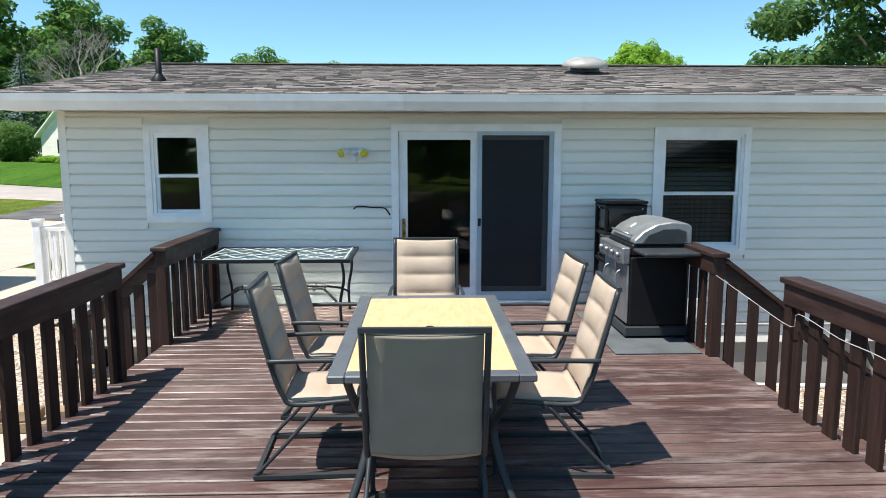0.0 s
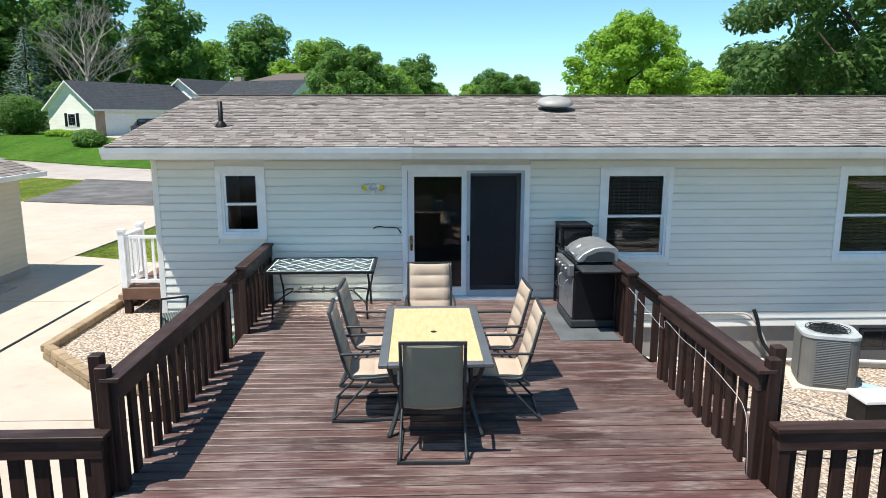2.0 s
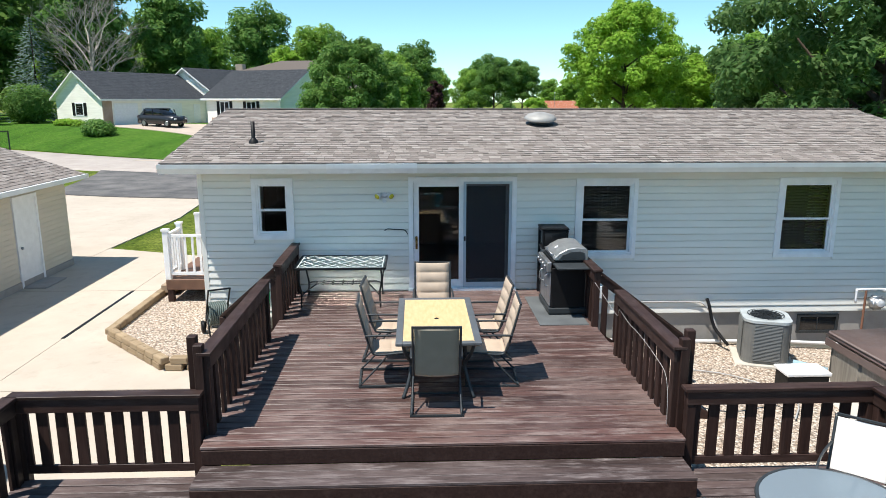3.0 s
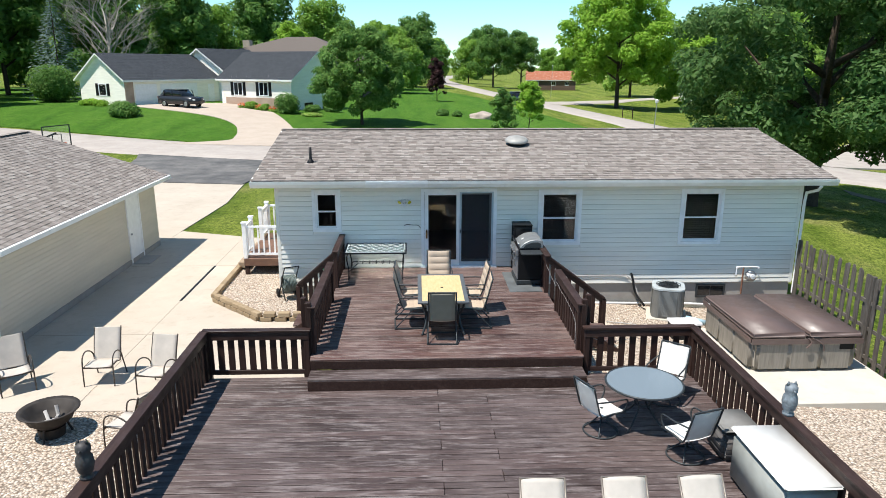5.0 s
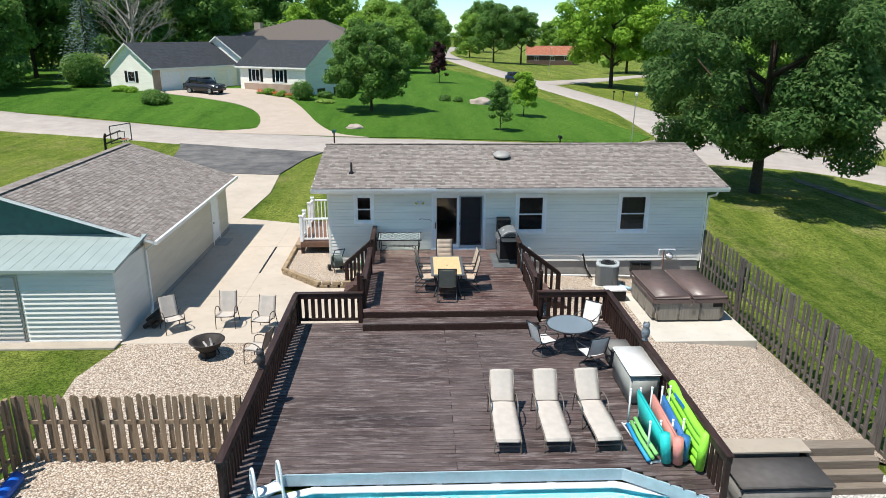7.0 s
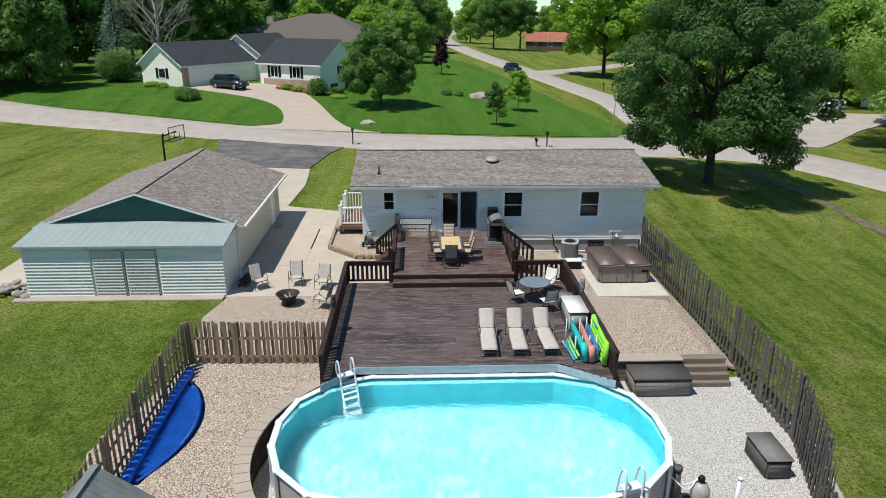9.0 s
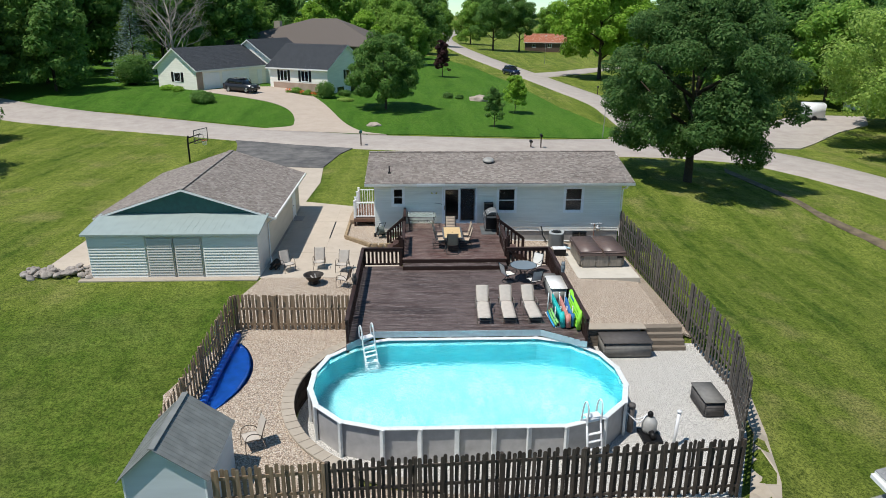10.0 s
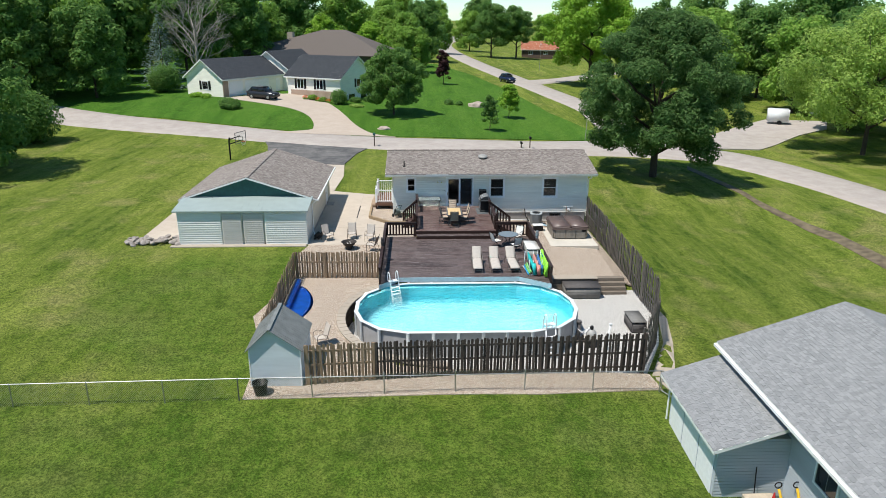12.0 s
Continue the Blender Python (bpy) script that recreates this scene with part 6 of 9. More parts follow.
def bench_table():
    t = thing("console_table", "glass-topped wrought-iron patio table with a diamond lattice pattern", "table", "", "", pose(-2.13, -0.66, 0))
    zt, hx, hy = 0.71, 0.76, 0.49
    pane = part("glass_top", bbox(-hx + 0.02, hx - 0.02, -hy + 0.02, hy - 0.02, zt - 0.012, zt - 0.004, 0.002), glass_mat("clear_green_glass", (0.78, 0.92, 0.88)), t, "clear greenish glass top")
    pane.visible_shadow = False
    bm = bmesh.new()
    frame = [(-hx, -hy), (hx, -hy), (hx, hy), (-hx, hy)]
    for (xa, ya), (xb, yb) in zip(frame, frame[1:] + frame[:1]):
        beam(bm, (xa, ya, zt - 0.015), (xb, yb, zt - 0.015), 0.032, 0.034)
    part("top_frame", bm, M["iron"], t)
    # crossing wavy strips make a diamond pattern
    bm = bmesh.new()
    for k in range(-3, 8):
        for s in (-1, 1):
            x0 = -0.66 + 0.264 * k
            pts = []
            for i in range(13):
                y = -0.43 + 0.86 * i / 12
                x = x0 + s * (i / 12 - 0.5) * 0.79 + 0.02 * math.sin(i * math.tau / 4)
                if abs(x) < hx - 0.05:
                    pts.append((x, y, zt - 0.001 + 0.0012 * s))
            for p, q in zip(pts, pts[1:]):
                beam(bm, p, q, 0.024, 0.002)
    for s in (-1, 1):
        beam(bm, (-hx + 0.05, s * 0.435, zt), (hx - 0.05, s * 0.435, zt), 0.016, 0.002)
        beam(bm, (s * (hx - 0.05), -0.43, zt), (s * (hx - 0.05), 0.43, zt), 0.016, 0.002)
    part("lattice", bm, plain("pale_lattice", (0.60, 0.66, 0.64), 0.4), t, "pale lattice pattern")
    for sx in (-1, 1):
        for sy in (-1, 1):
            bm = bmesh.new()
            tube(bm, arc([(0.68 * sx, 0.43 * sy, zt - 0.02), (0.70 * sx, 0.41 * sy, 0.50), (0.66 * sx, 0.41 * sy, 0.25), (0.67 * sx, 0.42 * sy, 0.0)]), 0.016, 6)
            part("leg", bm, M["iron"], t, "", True)
            bm = bmesh.new()
            tube(bm, arc([(0.67 * sx, 0.42 * sy, 0.20), (0.58 * sx, 0.30 * sy, 0.27), (0.44 * sx, 0.07 * sy, 0.335)]), 0.013, 6)
            part("brace", bm, M["iron"], t, "", True)
    for y in (-0.07, 0.07):
        bm = bmesh.new()
        tube(bm, [(-0.45, y, 0.335), (0.45, y, 0.335)], 0.013, 6)
        for x in (-0.34, -0.17, 0.0, 0.17, 0.34):
            tube(bm, [(x - 0.02, y, 0.335), (x, y, 0.36), (x + 0.02, y, 0.335), (x, y, 0.31)], 0.009, 5, True)
        part("stretcher_bar", bm, M["iron"], t)
    for x in (-0.45, 0.45):
        bm = bmesh.new()
        tube(bm, [(x, -0.07, 0.335), (x, 0.07, 0.335)], 0.013, 6)
        part("stretcher_end", bm, M["iron"], t)


bench_table()


M["lid_metal"] = plain("cast_grey_metal", (0.30, 0.31, 0.315), 0.5, 0.55, var=0.2, scale=9)


def grill():
    g = thing("gas_grill", "stainless and black gas grill with domed lid", "grill", "", "", pose(1.63, -1.20, 0.03, 0, 0, -90) @ Matrix.Diagonal((1, 1.08, 0.95, 1)))
    # local: front faces -y (towards -x in the world), width along x
    bm = bbox(-0.42, 0.42, -0.26, 0.26, 0.10, 0.80, 0.012)
    part("cabinet", bm, M["black"], g, "black cabinet")
    for x in (-0.41, 0.01):
        p = part("cabinet_door", bbox(x, x + 0.40, -0.285, -0.262, 0.12, 0.72, 0.008), M["chrome"], g, "brushed steel door")
        bm = bmesh.new()
        tube(bm, arc([(x + 0.2, -0.285, 0.42), (x + 0.2, -0.33, 0.46), (x + 0.2, -0.33, 0.60), (x + 0.2, -0.285, 0.64)]), 0.010, 6)
        part("handle", bm, M["chrome"], p, "", True)
    part("base", bbox(-0.46, 0.46, -0.30, 0.30, 0.0, 0.098, 0.01), M["frame_grey"], g, "grey base tray")
    part("firebox", bbox(-0.40, 0.40, -0.25, 0.25, 0.802, 0.93, 0.02), M["black"], g)
    bm = bmesh.new()
    o = [(-0.23, 0.93), (-0.23, 0.97), (-0.15, 1.06), (-0.03, 1.13), (0.10, 1.155), (0.24, 1.14), (0.28, 1.10), (0.28, 0.93)]
    a = [bm.verts.new((-0.41, y, z)) for y, z in o]
    b = [bm.verts.new((0.41, y, z)) for y, z in o]
    for i in range(8):
        bm.faces.new((a[i], a[(i + 1) % 8], b[(i + 1) % 8], b[i]))
    bm.faces.new(a[::-1])
    bm.faces.new(b)
    bevel(bm, 0.012)
    lid = part("lid", bm, M["lid_metal"], g, "grey cast-metal domed lid")
    for s in (-1, 1):
        bm = bmesh.new()
        rim = [(-0.16, 0.955), (-0.11, 1.03), (0.02, 1.085), (0.16, 1.09), (0.23, 1.06), (0.23, 0.955)]
        fa = [bm.verts.new((0.409 * s, y, z)) for y, z in rim]
        fb = [bm.verts.new((0.425 * s, y * 0.96, z - 0.006)) for y, z in rim]
        bm.faces.new(fa)
        bm.faces.new(fb)
        for i in range(6):
            bm.faces.new((fa[i], fa[(i + 1) % 6], fb[(i + 1) % 6], fb[i]))
        part("end_panel", bm, M["frame_grey"], lid, "dark grey pressed end panel")
    bm = bmesh.new()
    tube(bm, [(-0.28, -0.25, 1.02), (0.28, -0.25, 1.02)], 0.012, 8)
    tube(bm, [(-0.26, -0.19, 1.00), (-0.26, -0.25, 1.02)], 0.010, 6)
    tube(bm, [(0.26, -0.19, 1.00), (0.26, -0.25, 1.02)], 0.010, 6)
    part("lid_handle", bm, M["chrome"], lid, "", True)
    bm = bmesh.new()
    lathe(bm, [(0, 0), (0.035, 0), (0.035, 0.008), (0, 0.01)], 16)
    bmesh.ops.transform(bm, matrix=pose(0, -0.125, 1.078, 40), verts=bm.verts)
    part("thermometer", bm, M["white_plastic"], lid, "round dial")
    for s in (-1, 1):
        part("side_shelf", bbox(min(0.43 * s, 0.80 * s), max(0.43 * s, 0.80 * s), -0.25, 0.25, 0.86, 0.90, 0.012), M["frame_grey"], g, "grey side shelf")
    cp = part("control_panel", bbox(-0.42, 0.42, -0.335, -0.262, 0.73, 0.90, 0.012), M["chrome"], g, "steel control panel")
    for k in range(4):
        bm = bmesh.new()
        lathe(bm, [(0, 0), (0.030, 0), (0.026, 0.03), (0, 0.032)], 14)
        bmesh.ops.transform(bm, matrix=pose(-0.3 + 0.2 * k, -0.336, 0.815, 90), verts=bm.verts)
        part("knob", bm, M["chrome"], cp, "steel knob", True)
    for sx in (-1, 1):
        for sy in (-1, 1):
            bm = bmesh.new()
            lathe(bm, [(0, -0.015), (0.028, -0.015), (0.028, 0.015), (0, 0.015)], 10)
            bmesh.ops.transform(bm, matrix=pose(0.36 * sx, 0.22 * sy, 0.005, 0, 90), verts=bm.verts)
            part("castor", bm, M["black"], g)


grill()
tagged(part("grill_mat", bbox(1.08, 1.86, -2.16, -0.55, 0.004, 0.012, 0.002), plain("worn_grey_mat", (0.10, 0.11, 0.115), 0.85, var=0.3, scale=3, bump=0.3)), "worn dark grey mat under a gas grill", "mat")


def drawer_tower():
    t = thing("storage_tower", "black plastic tower of stacked drawers against the siding", "storage", "", "", pose(1.60, -0.36, 0) @ Matrix.Diagonal((0.85, 1, 1, 1)))
    bm = bmesh.new()
    for sx in (-1, 1):
        for sy in (-1, 1):
            box(bm, 0.25 * sx - 0.02, 0.25 * sx + 0.02, 0.2 * sy - 0.02, 0.2 * sy + 0.02, 0, 1.215)
    bevel(bm, 0.006)
    part("frame", bm, M["black"], t)
    for k in range(4):
        z = 0.03 + 0.298 * k
        d = part("drawer", bbox(-0.24, 0.24, -0.21, 0.2, z, z + 0.25, 0.02, 2), plain("smoky_black_plastic", (0.02, 0.02, 0.021), 0.2), t, "smoky translucent drawer")
        part("drawer_rim", bbox(-0.275, 0.275, -0.23, 0.22, z + 0.252, z + 0.285, 0.008), M["black"], d)
    part("lid", bbox(-0.285, 0.285, -0.24, 0.235, 1.22, 1.255, 0.012, 2), M["black"], t)


drawer_tower()


def flood_light():
    l = thing("flood_light", "twin white floodlight with yellow bulbs and motion sensor", "lamp", "", "", pose(-1.41, -0.018, 1.76))
    bm = bmesh.new()
    lathe(bm, [(0, 0), (0.055, 0), (0.055, 0.03), (0, 0.035)], 18)
    bmesh.ops.transform(bm, matrix=pose(0, 0, 0.02, 90), verts=bm.verts)
    part("mount_plate", bm, M["white_plastic"], l, "", True)
    part("sensor", bbox(-0.035, 0.035, -0.12, -0.03, -0.10, -0.02, 0.012, 2), M["white_plastic"], l)
    amber = plain("yellow_bulb_glass", (0.62, 0.55, 0.04), 0.2, var=0.2)
    for s in (-1, 1):
        bm = bmesh.new()
        lathe(bm, [(0.02, -0.07), (0.03, -0.03), (0.055, 0.05), (0.057, 0.06), (0.05, 0.06), (0.025, -0.02)], 16)
        m = look((0.10 * s, -0.08, 0.03), (0.24 * s, -0.30, -0.07)) @ pose(0, 0, 0, 180)
        bmesh.ops.transform(bm, matrix=m, verts=bm.verts)
        h = part("lamp_holder", bm, M["white_plastic"], l, "", True)
        bm = bmesh.new()
        lathe(bm, [(0.048, 0.045), (0.048, 0.06), (0.03, 0.075), (0, 0.08)], 16)
        bmesh.ops.transform(bm, matrix=m, verts=bm.verts)
        part("bulb", bm, amber, h, "yellow bulb", True)
        bm = bmesh.new()
        tube(bm, [(0.02 * s, -0.03, 0.02), (0.08 * s, -0.07, 0.04)], 0.014, 6)
        part("arm", bm, M["white_plastic"], l)


flood_light()
bm = bmesh.new()
tube(bm, arc([(-1.42, -0.03, 1.13), (-1.36, -0.04, 1.165), (-1.2, -0.04, 1.15), (-1.06, -0.035, 1.14), (-1.0, -0.03, 1.06)]), 0.008, 6)
tagged(part("wall_cable", bm, M["black"], None, "", True), "thin black cable coming out of the siding", "cable")


def cord(name, label, pts, r, material):
    bm = bmesh.new()
    tube(bm, arc(pts, 4), r, 6)
    return tagged(part(name, bm, material, None, "", True), label, "cable")


M["cord"] = plain("pale_grey_cord", (0.42, 0.41, 0.40), 0.5)
cord("rail_cord", "pale cord draped along a deck railing", [(1.87, -2.33, 0.74), (1.87, -2.95, 0.665), (1.87, -3.55, 0.60), (1.865, -3.64, 0.71), (1.865, -4.1, 0.667), (1.865, -4.5, 0.665), (1.865, -5.1, 0.61), (1.86, -5.5, 0.5), (1.85, -5.62, 0.02)], 0.003, M["cord"])
cord("rail_cord", "pale cord hanging from a deck railing", [(2.0, -5.70, 0.30), (2.5, -5.70, 0.20), (3.0, -5.70, 0.26), (3.2, -5.70, 0.12)], 0.006, M["cord"])
cord("rail_cord", "thin grey cord along a deck railing", [(-3.10, -5.2, 0.72), (-3.11, -4.9, 0.62), (-3.11, -4.5, 0.66), (-3.10, -4.0, 0.72)], 0.007, M["cord"])


# ---- lower deck
def round_table():
    t = thing("round_table", "round frosted-glass patio table on curved grey legs", "table", "", "", pose(2.50, -7.63, LZ))
    n = Nodes("rippled_table_glass")
    n.put(0.45, n.bsdf.inputs["Transmission Weight"])
    n.bump(n.noise(60, 3), 0.3, 0.004)
    bm = bmesh.new()
    lathe(bm, [(0, 0.715), (0.585, 0.715), (0.585, 0.722), (0, 0.722)], 56)
    part("glass_top", bm, n.done((0.30, 0.36, 0.40), 0.18), t, "blue-grey rippled glass top")
    bm = bmesh.new()
    tube(bm, [(0.60 * math.cos(a * math.tau / 48), 0.60 * math.sin(a * math.tau / 48), 0.712) for a in range(48)], 0.018, 8, True)
    part("rim", bm, M["frame_grey"], t, "", True)
    for k in range(4):
        a = radians(45 + 90 * k)
        bm = bmesh.new()
        tube(bm, arc([(math.cos(a) * r, math.sin(a) * r, z) for r, z in ((0.56, 0.70), (0.30, 0.56), (0.12, 0.36), (0.24, 0.16), (0.44, 0.0))]), 0.016, 7)
        part("leg", bm, M["frame_grey"], t, "", True)
    bm = bmesh.new()
    tube(bm, [(0.13 * math.cos(a * math.tau / 20), 0.13 * math.sin(a * math.tau / 20), 0.36) for a in range(20)], 0.012, 6, True)
    part("ring_stretcher", bm, M["frame_grey"], t, "", True)


round_table()


def swivel_chair(at, turn, label):
    ch = thing("swivel_chair", label, "chair", "chairs round the glass table", "", pose(at[0], at[1], LZ, 0, 0, turn))
    part("seat", sling([(0.25, 0.40), (0.0, 0.415), (-0.22, 0.40)], 0.48, 0.008), M["sling_white"], ch, "off-white sling seat", True)
    part("backrest", sling([(-0.22, 0.42), (-0.28, 0.6), (-0.37, 0.90)], 0.47, 0.008), M["sling_white"], ch, "off-white sling back", True)
    for s in (-1, 1):
        x = 0.25 * s
        bm = bmesh.new()
        tube(bm, arc([(x, 0.27, 0.385), (x, 0.0, 0.40), (x, -0.20, 0.39), (x, -0.29, 0.6), (x, -0.385, 0.92)]), 0.014, 7)
        part("side_frame", bm, M["frame_grey"], ch, "", True)
        bm = bmesh.new()
        tube(bm, arc([(x, -0.31, 0.66), (x * 1.14, -0.05, 0.64), (x * 1.14, 0.22, 0.62), (x * 1.08, 0.27, 0.52), (x, 0.20, 0.39)]), 0.013, 7)
        part("arm", bm, M["frame_grey"], ch, "", True)
    bm = bmesh.new()
    beam(bm, (-0.25, -0.385, 0.92), (0.25, -0.385, 0.92), 0.022, 0.022)
    part("top_bar", bm, M["frame_grey"], ch)
    bm = bmesh.new()
    tube(bm, [(0.27 * math.cos(a * math.tau / 28), 0.27 * math.sin(a * math.tau / 28), 0.014) for a in range(28)], 0.014, 6, True)
    part("ring_base", bm, M["frame_grey"], ch, "", True)
    for k in range(4):
        a = radians(90 * k + 45)
        bm = bmesh.new()
        tube(bm, arc([(0, 0, 0.30), (0.12 * math.cos(a), 0.12 * math.sin(a), 0.16), (0.27 * math.cos(a), 0.27 * math.sin(a), 0.02)]), 0.012, 6)
        part("leg", bm, M["frame_grey"], ch, "", True)
    bm = bmesh.new()
    tube(bm, [(0, 0, 0.28), (0, 0, 0.40)], 0.03, 8)
    part("pivot", bm, M["frame_grey"], ch)


swivel_chair((1.78, -7.85), -65, "grey-framed swivel patio chair with a white sling, seen side-on")
swivel_chair((3.15, -6.85), 140, "grey-framed swivel patio chair with a bright white sling")
swivel_chair((2.85, -8.62), 18, "grey-framed swivel patio chair pulled back from the table")


def lounger(at, turn, label):
    l = thing("sun_lounger", label, "lounger", "loungers on the deck", "", pose(at[0], at[1], LZ, 0, 0, turn))
    part("seat_sling", sling([(-1.42, 0.27), (-1.38, 0.33), (-0.7, 0.345), (0.0, 0.36)], 0.50, 0.008), M["sling_pale"], l, "pale beige sling", True)
    part("back_sling", sling([(0.04, 0.37), (0.24, 0.64), (0.42, 0.90), (0.45, 0.92)], 0.50, 0.008), M["sling_pale"], l, "pale beige sling back", True)
    for s in (-1, 1):
        x = 0.262 * s
        bm = bmesh.new()
        tube(bm, arc([(x, -1.44, 0.26), (x, -1.38, 0.325), (x, -0.7, 0.34), (x, 0.02, 0.355)]), 0.015, 7)
        tube(bm, [(x, 0.02, 0.355), (x, 0.45, 0.925)], 0.015, 7)
        part("side_rail", bm, M["taupe_metal"], l, "", True)
        for y in (-1.38,):
            bm = bmesh.new()
            tube(bm, [(x, y, 0.31), (x * 1.02, y - 0.02, 0.0)], 0.014, 7)
            part("front_leg", bm, M["taupe_metal"], l)
        bm = bmesh.new()
        tube(bm, arc([(x * 1.12, -0.55, 0.0), (x * 1.12, -0.48, 0.30), (x * 1.14, -0.35, 0.52), (x * 1.14, 0.02, 0.55), (x * 1.12, 0.16, 0.40), (x * 1.12, 0.24, 0.0)]), 0.014, 7)
        part("arm", bm, M["taupe_metal"], l, "", True)
    for y, z in ((-1.39, 0.16), (0.02, 0.35), (0.45, 0.925), (-0.5, 0.33)):
        bm = bmesh.new()
        beam(bm, (-0.27, y, z), (0.27, y, z), 0.022, 0.022)
        part("cross_bar", bm, M["taupe_metal"], l)


for x, a in ((0.36, 1.5), (1.33, 0.5), (2.27, -2.5)):
    lounger((x - 0.03, -10.98), -a * 1.2, "pale beige sling sun lounger with raised back and taupe frame")


def deck_box(name, label, x0, x1, y0, y1, z0, h, body, lid, ribs):
    b = thing(name, label, "storage box", "storage boxes", "", pose((x0 + x1) / 2, (y0 + y1) / 2, z0))
    w, d = (x1 - x0) / 2, (y1 - y0) / 2
    part("body", bbox(-w + 0.03, w - 0.03, -d + 0.03, d - 0.03, 0, h - 0.06, 0.06, 3), body, b, "", True)
    if ribs:
        bm = bmesh.new()
        for k in range(4):
            z = 0.12 + k * (h - 0.24) / 3
            box(bm, -w + 0.026, w - 0.026, -d + 0.08, d - 0.08, z - 0.004, z + 0.004)
            box(bm, -w + 0.08, w - 0.08, -d + 0.026, d - 0.026, z - 0.004, z + 0.004)
        part("body_ribs", bm, body, b)
    part("lid", bbox(-w, w, -d, d, h - 0.055, h, 0.05, 3), lid, b, "", True)
    return b


M["box_grey"] = plain("grey_green_resin", (0.29, 0.30, 0.28), 0.5, var=0.1)
M["box_white"] = plain("off_white_resin_lid", (0.78, 0.77, 0.74), 0.4, var=0.06)
M["box_dark"] = plain("charcoal_resin", (0.105, 0.098, 0.096), 0.7, var=0.15, spec=0.2)
M["box_mid"] = plain("grey_resin", (0.20, 0.195, 0.185), 0.7, var=0.15, spec=0.2)
deck_box("deck_box", "grey resin deck box with a rounded white lid", 3.22, 3.95, -10.62, -9.12, LZ, 0.78, M["box_grey"], M["box_white"], False)
deck_box("side_box", "charcoal slatted resin storage box", 3.28, 3.86, -8.86, -8.20, LZ, 0.54, M["box_dark"], M["box_mid"], True)


def owl(at, z, material, label):
    bm = bmesh.new()
    lathe(bm, [(0, 0), (0.075, 0), (0.08, 0.03), (0.055, 0.05), (0.085, 0.10), (0.105, 0.20), (0.095, 0.28), (0.07, 0.32), (0.085, 0.36), (0.085, 0.42), (0.05, 0.46), (0, 0.465)], 16)
    for s in (-1, 1):
        bmesh.ops.create_cone(bm, cap_ends=True, segments=6, radius1=0.03, radius2=0.004, depth=0.06, matrix=Matrix.Translation((0.05 * s, 0, 0.475)))
    bmesh.ops.create_cone(bm, cap_ends=True, segments=6, radius1=0.02, radius2=0.002, depth=0.05, matrix=pose(0, -0.095, 0.385, 100))
    o = tagged(part("owl_decoy", bm, material, None, "", True), label, "figurine", "garden figurines")
    o.matrix_basis = pose(at[0], at[1], z)


owl((4.0, -9.15), LZ + 0.94, plain("grey_blue_resin_owl", (0.18, 0.21, 0.235), 0.6, var=0.5, scale=22), "mottled grey-blue owl decoy on the railing")
owl((-4.96, -10.35), LZ + 0.94, plain("dark_resin_owl", (0.05, 0.045, 0.045), 0.6, var=0.5, scale=22), "dark brown owl decoy on the railing")


# ---- float rack with pool toys
def float_rack():
    r = thing("float_rack", "white plastic pipe rack for pool toys", "rack", "", "", pose(3.42, -12.05, LZ, 0, 0, 6))
    bm = bmesh.new()
    for x in (-0.46, 0.46):
        tube(bm, [(x, -0.75, 0.03), (x, 0.75, 0.03)], 0.022, 8)
    for y in (-0.70, 0.0, 0.70):
        tube(bm, [(-0.46, y, 0.03), (0.46, y, 0.03)], 0.022, 8)
    part("base_frame", bm, M["white_plastic"], r, "", True)
    for x in (-0.42, -0.2, 0.05, 0.28, 0.46):
        for y in (-0.45, 0.55):
            bm = bmesh.new()
            tube(bm, [(x, y, 0.03), (x, y, 0.95 if y > 0 else 0.78)], 0.02, 8)
            lathe(bm, [(0.024, 0), (0.026, 0.04), (0, 0.045)], 10, (x, y, 0.92 if y > 0 else 0.75))
            part("upright", bm, M["white_plastic"], r, "", True)


float_rack()


def float_mat(label, at, turn, length, height, thick, material, roll_r, tilt=0.0):
    """A foam float stood on edge in the rack, with a rolled pillow at its near end."""
    f = thing("pool_float", label, "pool float", "pool floats", "", pose(at[0], at[1], LZ + 0.06, 0, tilt, turn))
    bm = bbox(-thick / 2, thick / 2, -length / 2, length / 2, 0, height, 0.025, 3)
    for v in bm.verts:
        v.co.z *= 1 + 0.30 * (v.co.y / length) + 0.03 * math.sin(v.co.y * 4)
    part("mat", bm, material, f, "", True)
    bm = bmesh.new()
    tube(bm, [(0, -length / 2 - 0.02, 0.02), (0, -length / 2 - 0.02, height * 0.85)], roll_r, 14)
    part("pillow", bm, material, f, "", True)
    return f


foam = lambda nm, c: plain(nm, c, 0.55, var=0.12, scale=4, bump=0.2)
float_mat("turquoise foam pool float standing in the rack", (3.28, -12.15), 4, 1.35, 0.75, 0.07, foam("turquoise_foam", (0.02, 0.55, 0.52)), 0.10, -8)
float_mat("salmon-pink foam pool float standing in the rack", (3.50, -12.2), 2, 1.35, 0.66, 0.07, foam("salmon_foam", (0.66, 0.27, 0.23)), 0.10, -3)
float_mat("blue foam pool float standing in the rack", (3.67, -12.12), 0, 1.30, 0.62, 0.07, foam("blue_foam", (0.03, 0.16, 0.42)), 0.10, 0)
lime = foam("lime_vinyl", (0.28, 0.72, 0.05))
ff = thing("pool_float", "lime-green ribbed vinyl float leaning on the railing", "pool float", "pool floats", "", pose(3.86, -12.15, LZ + 0.03, 0, 4, 0))
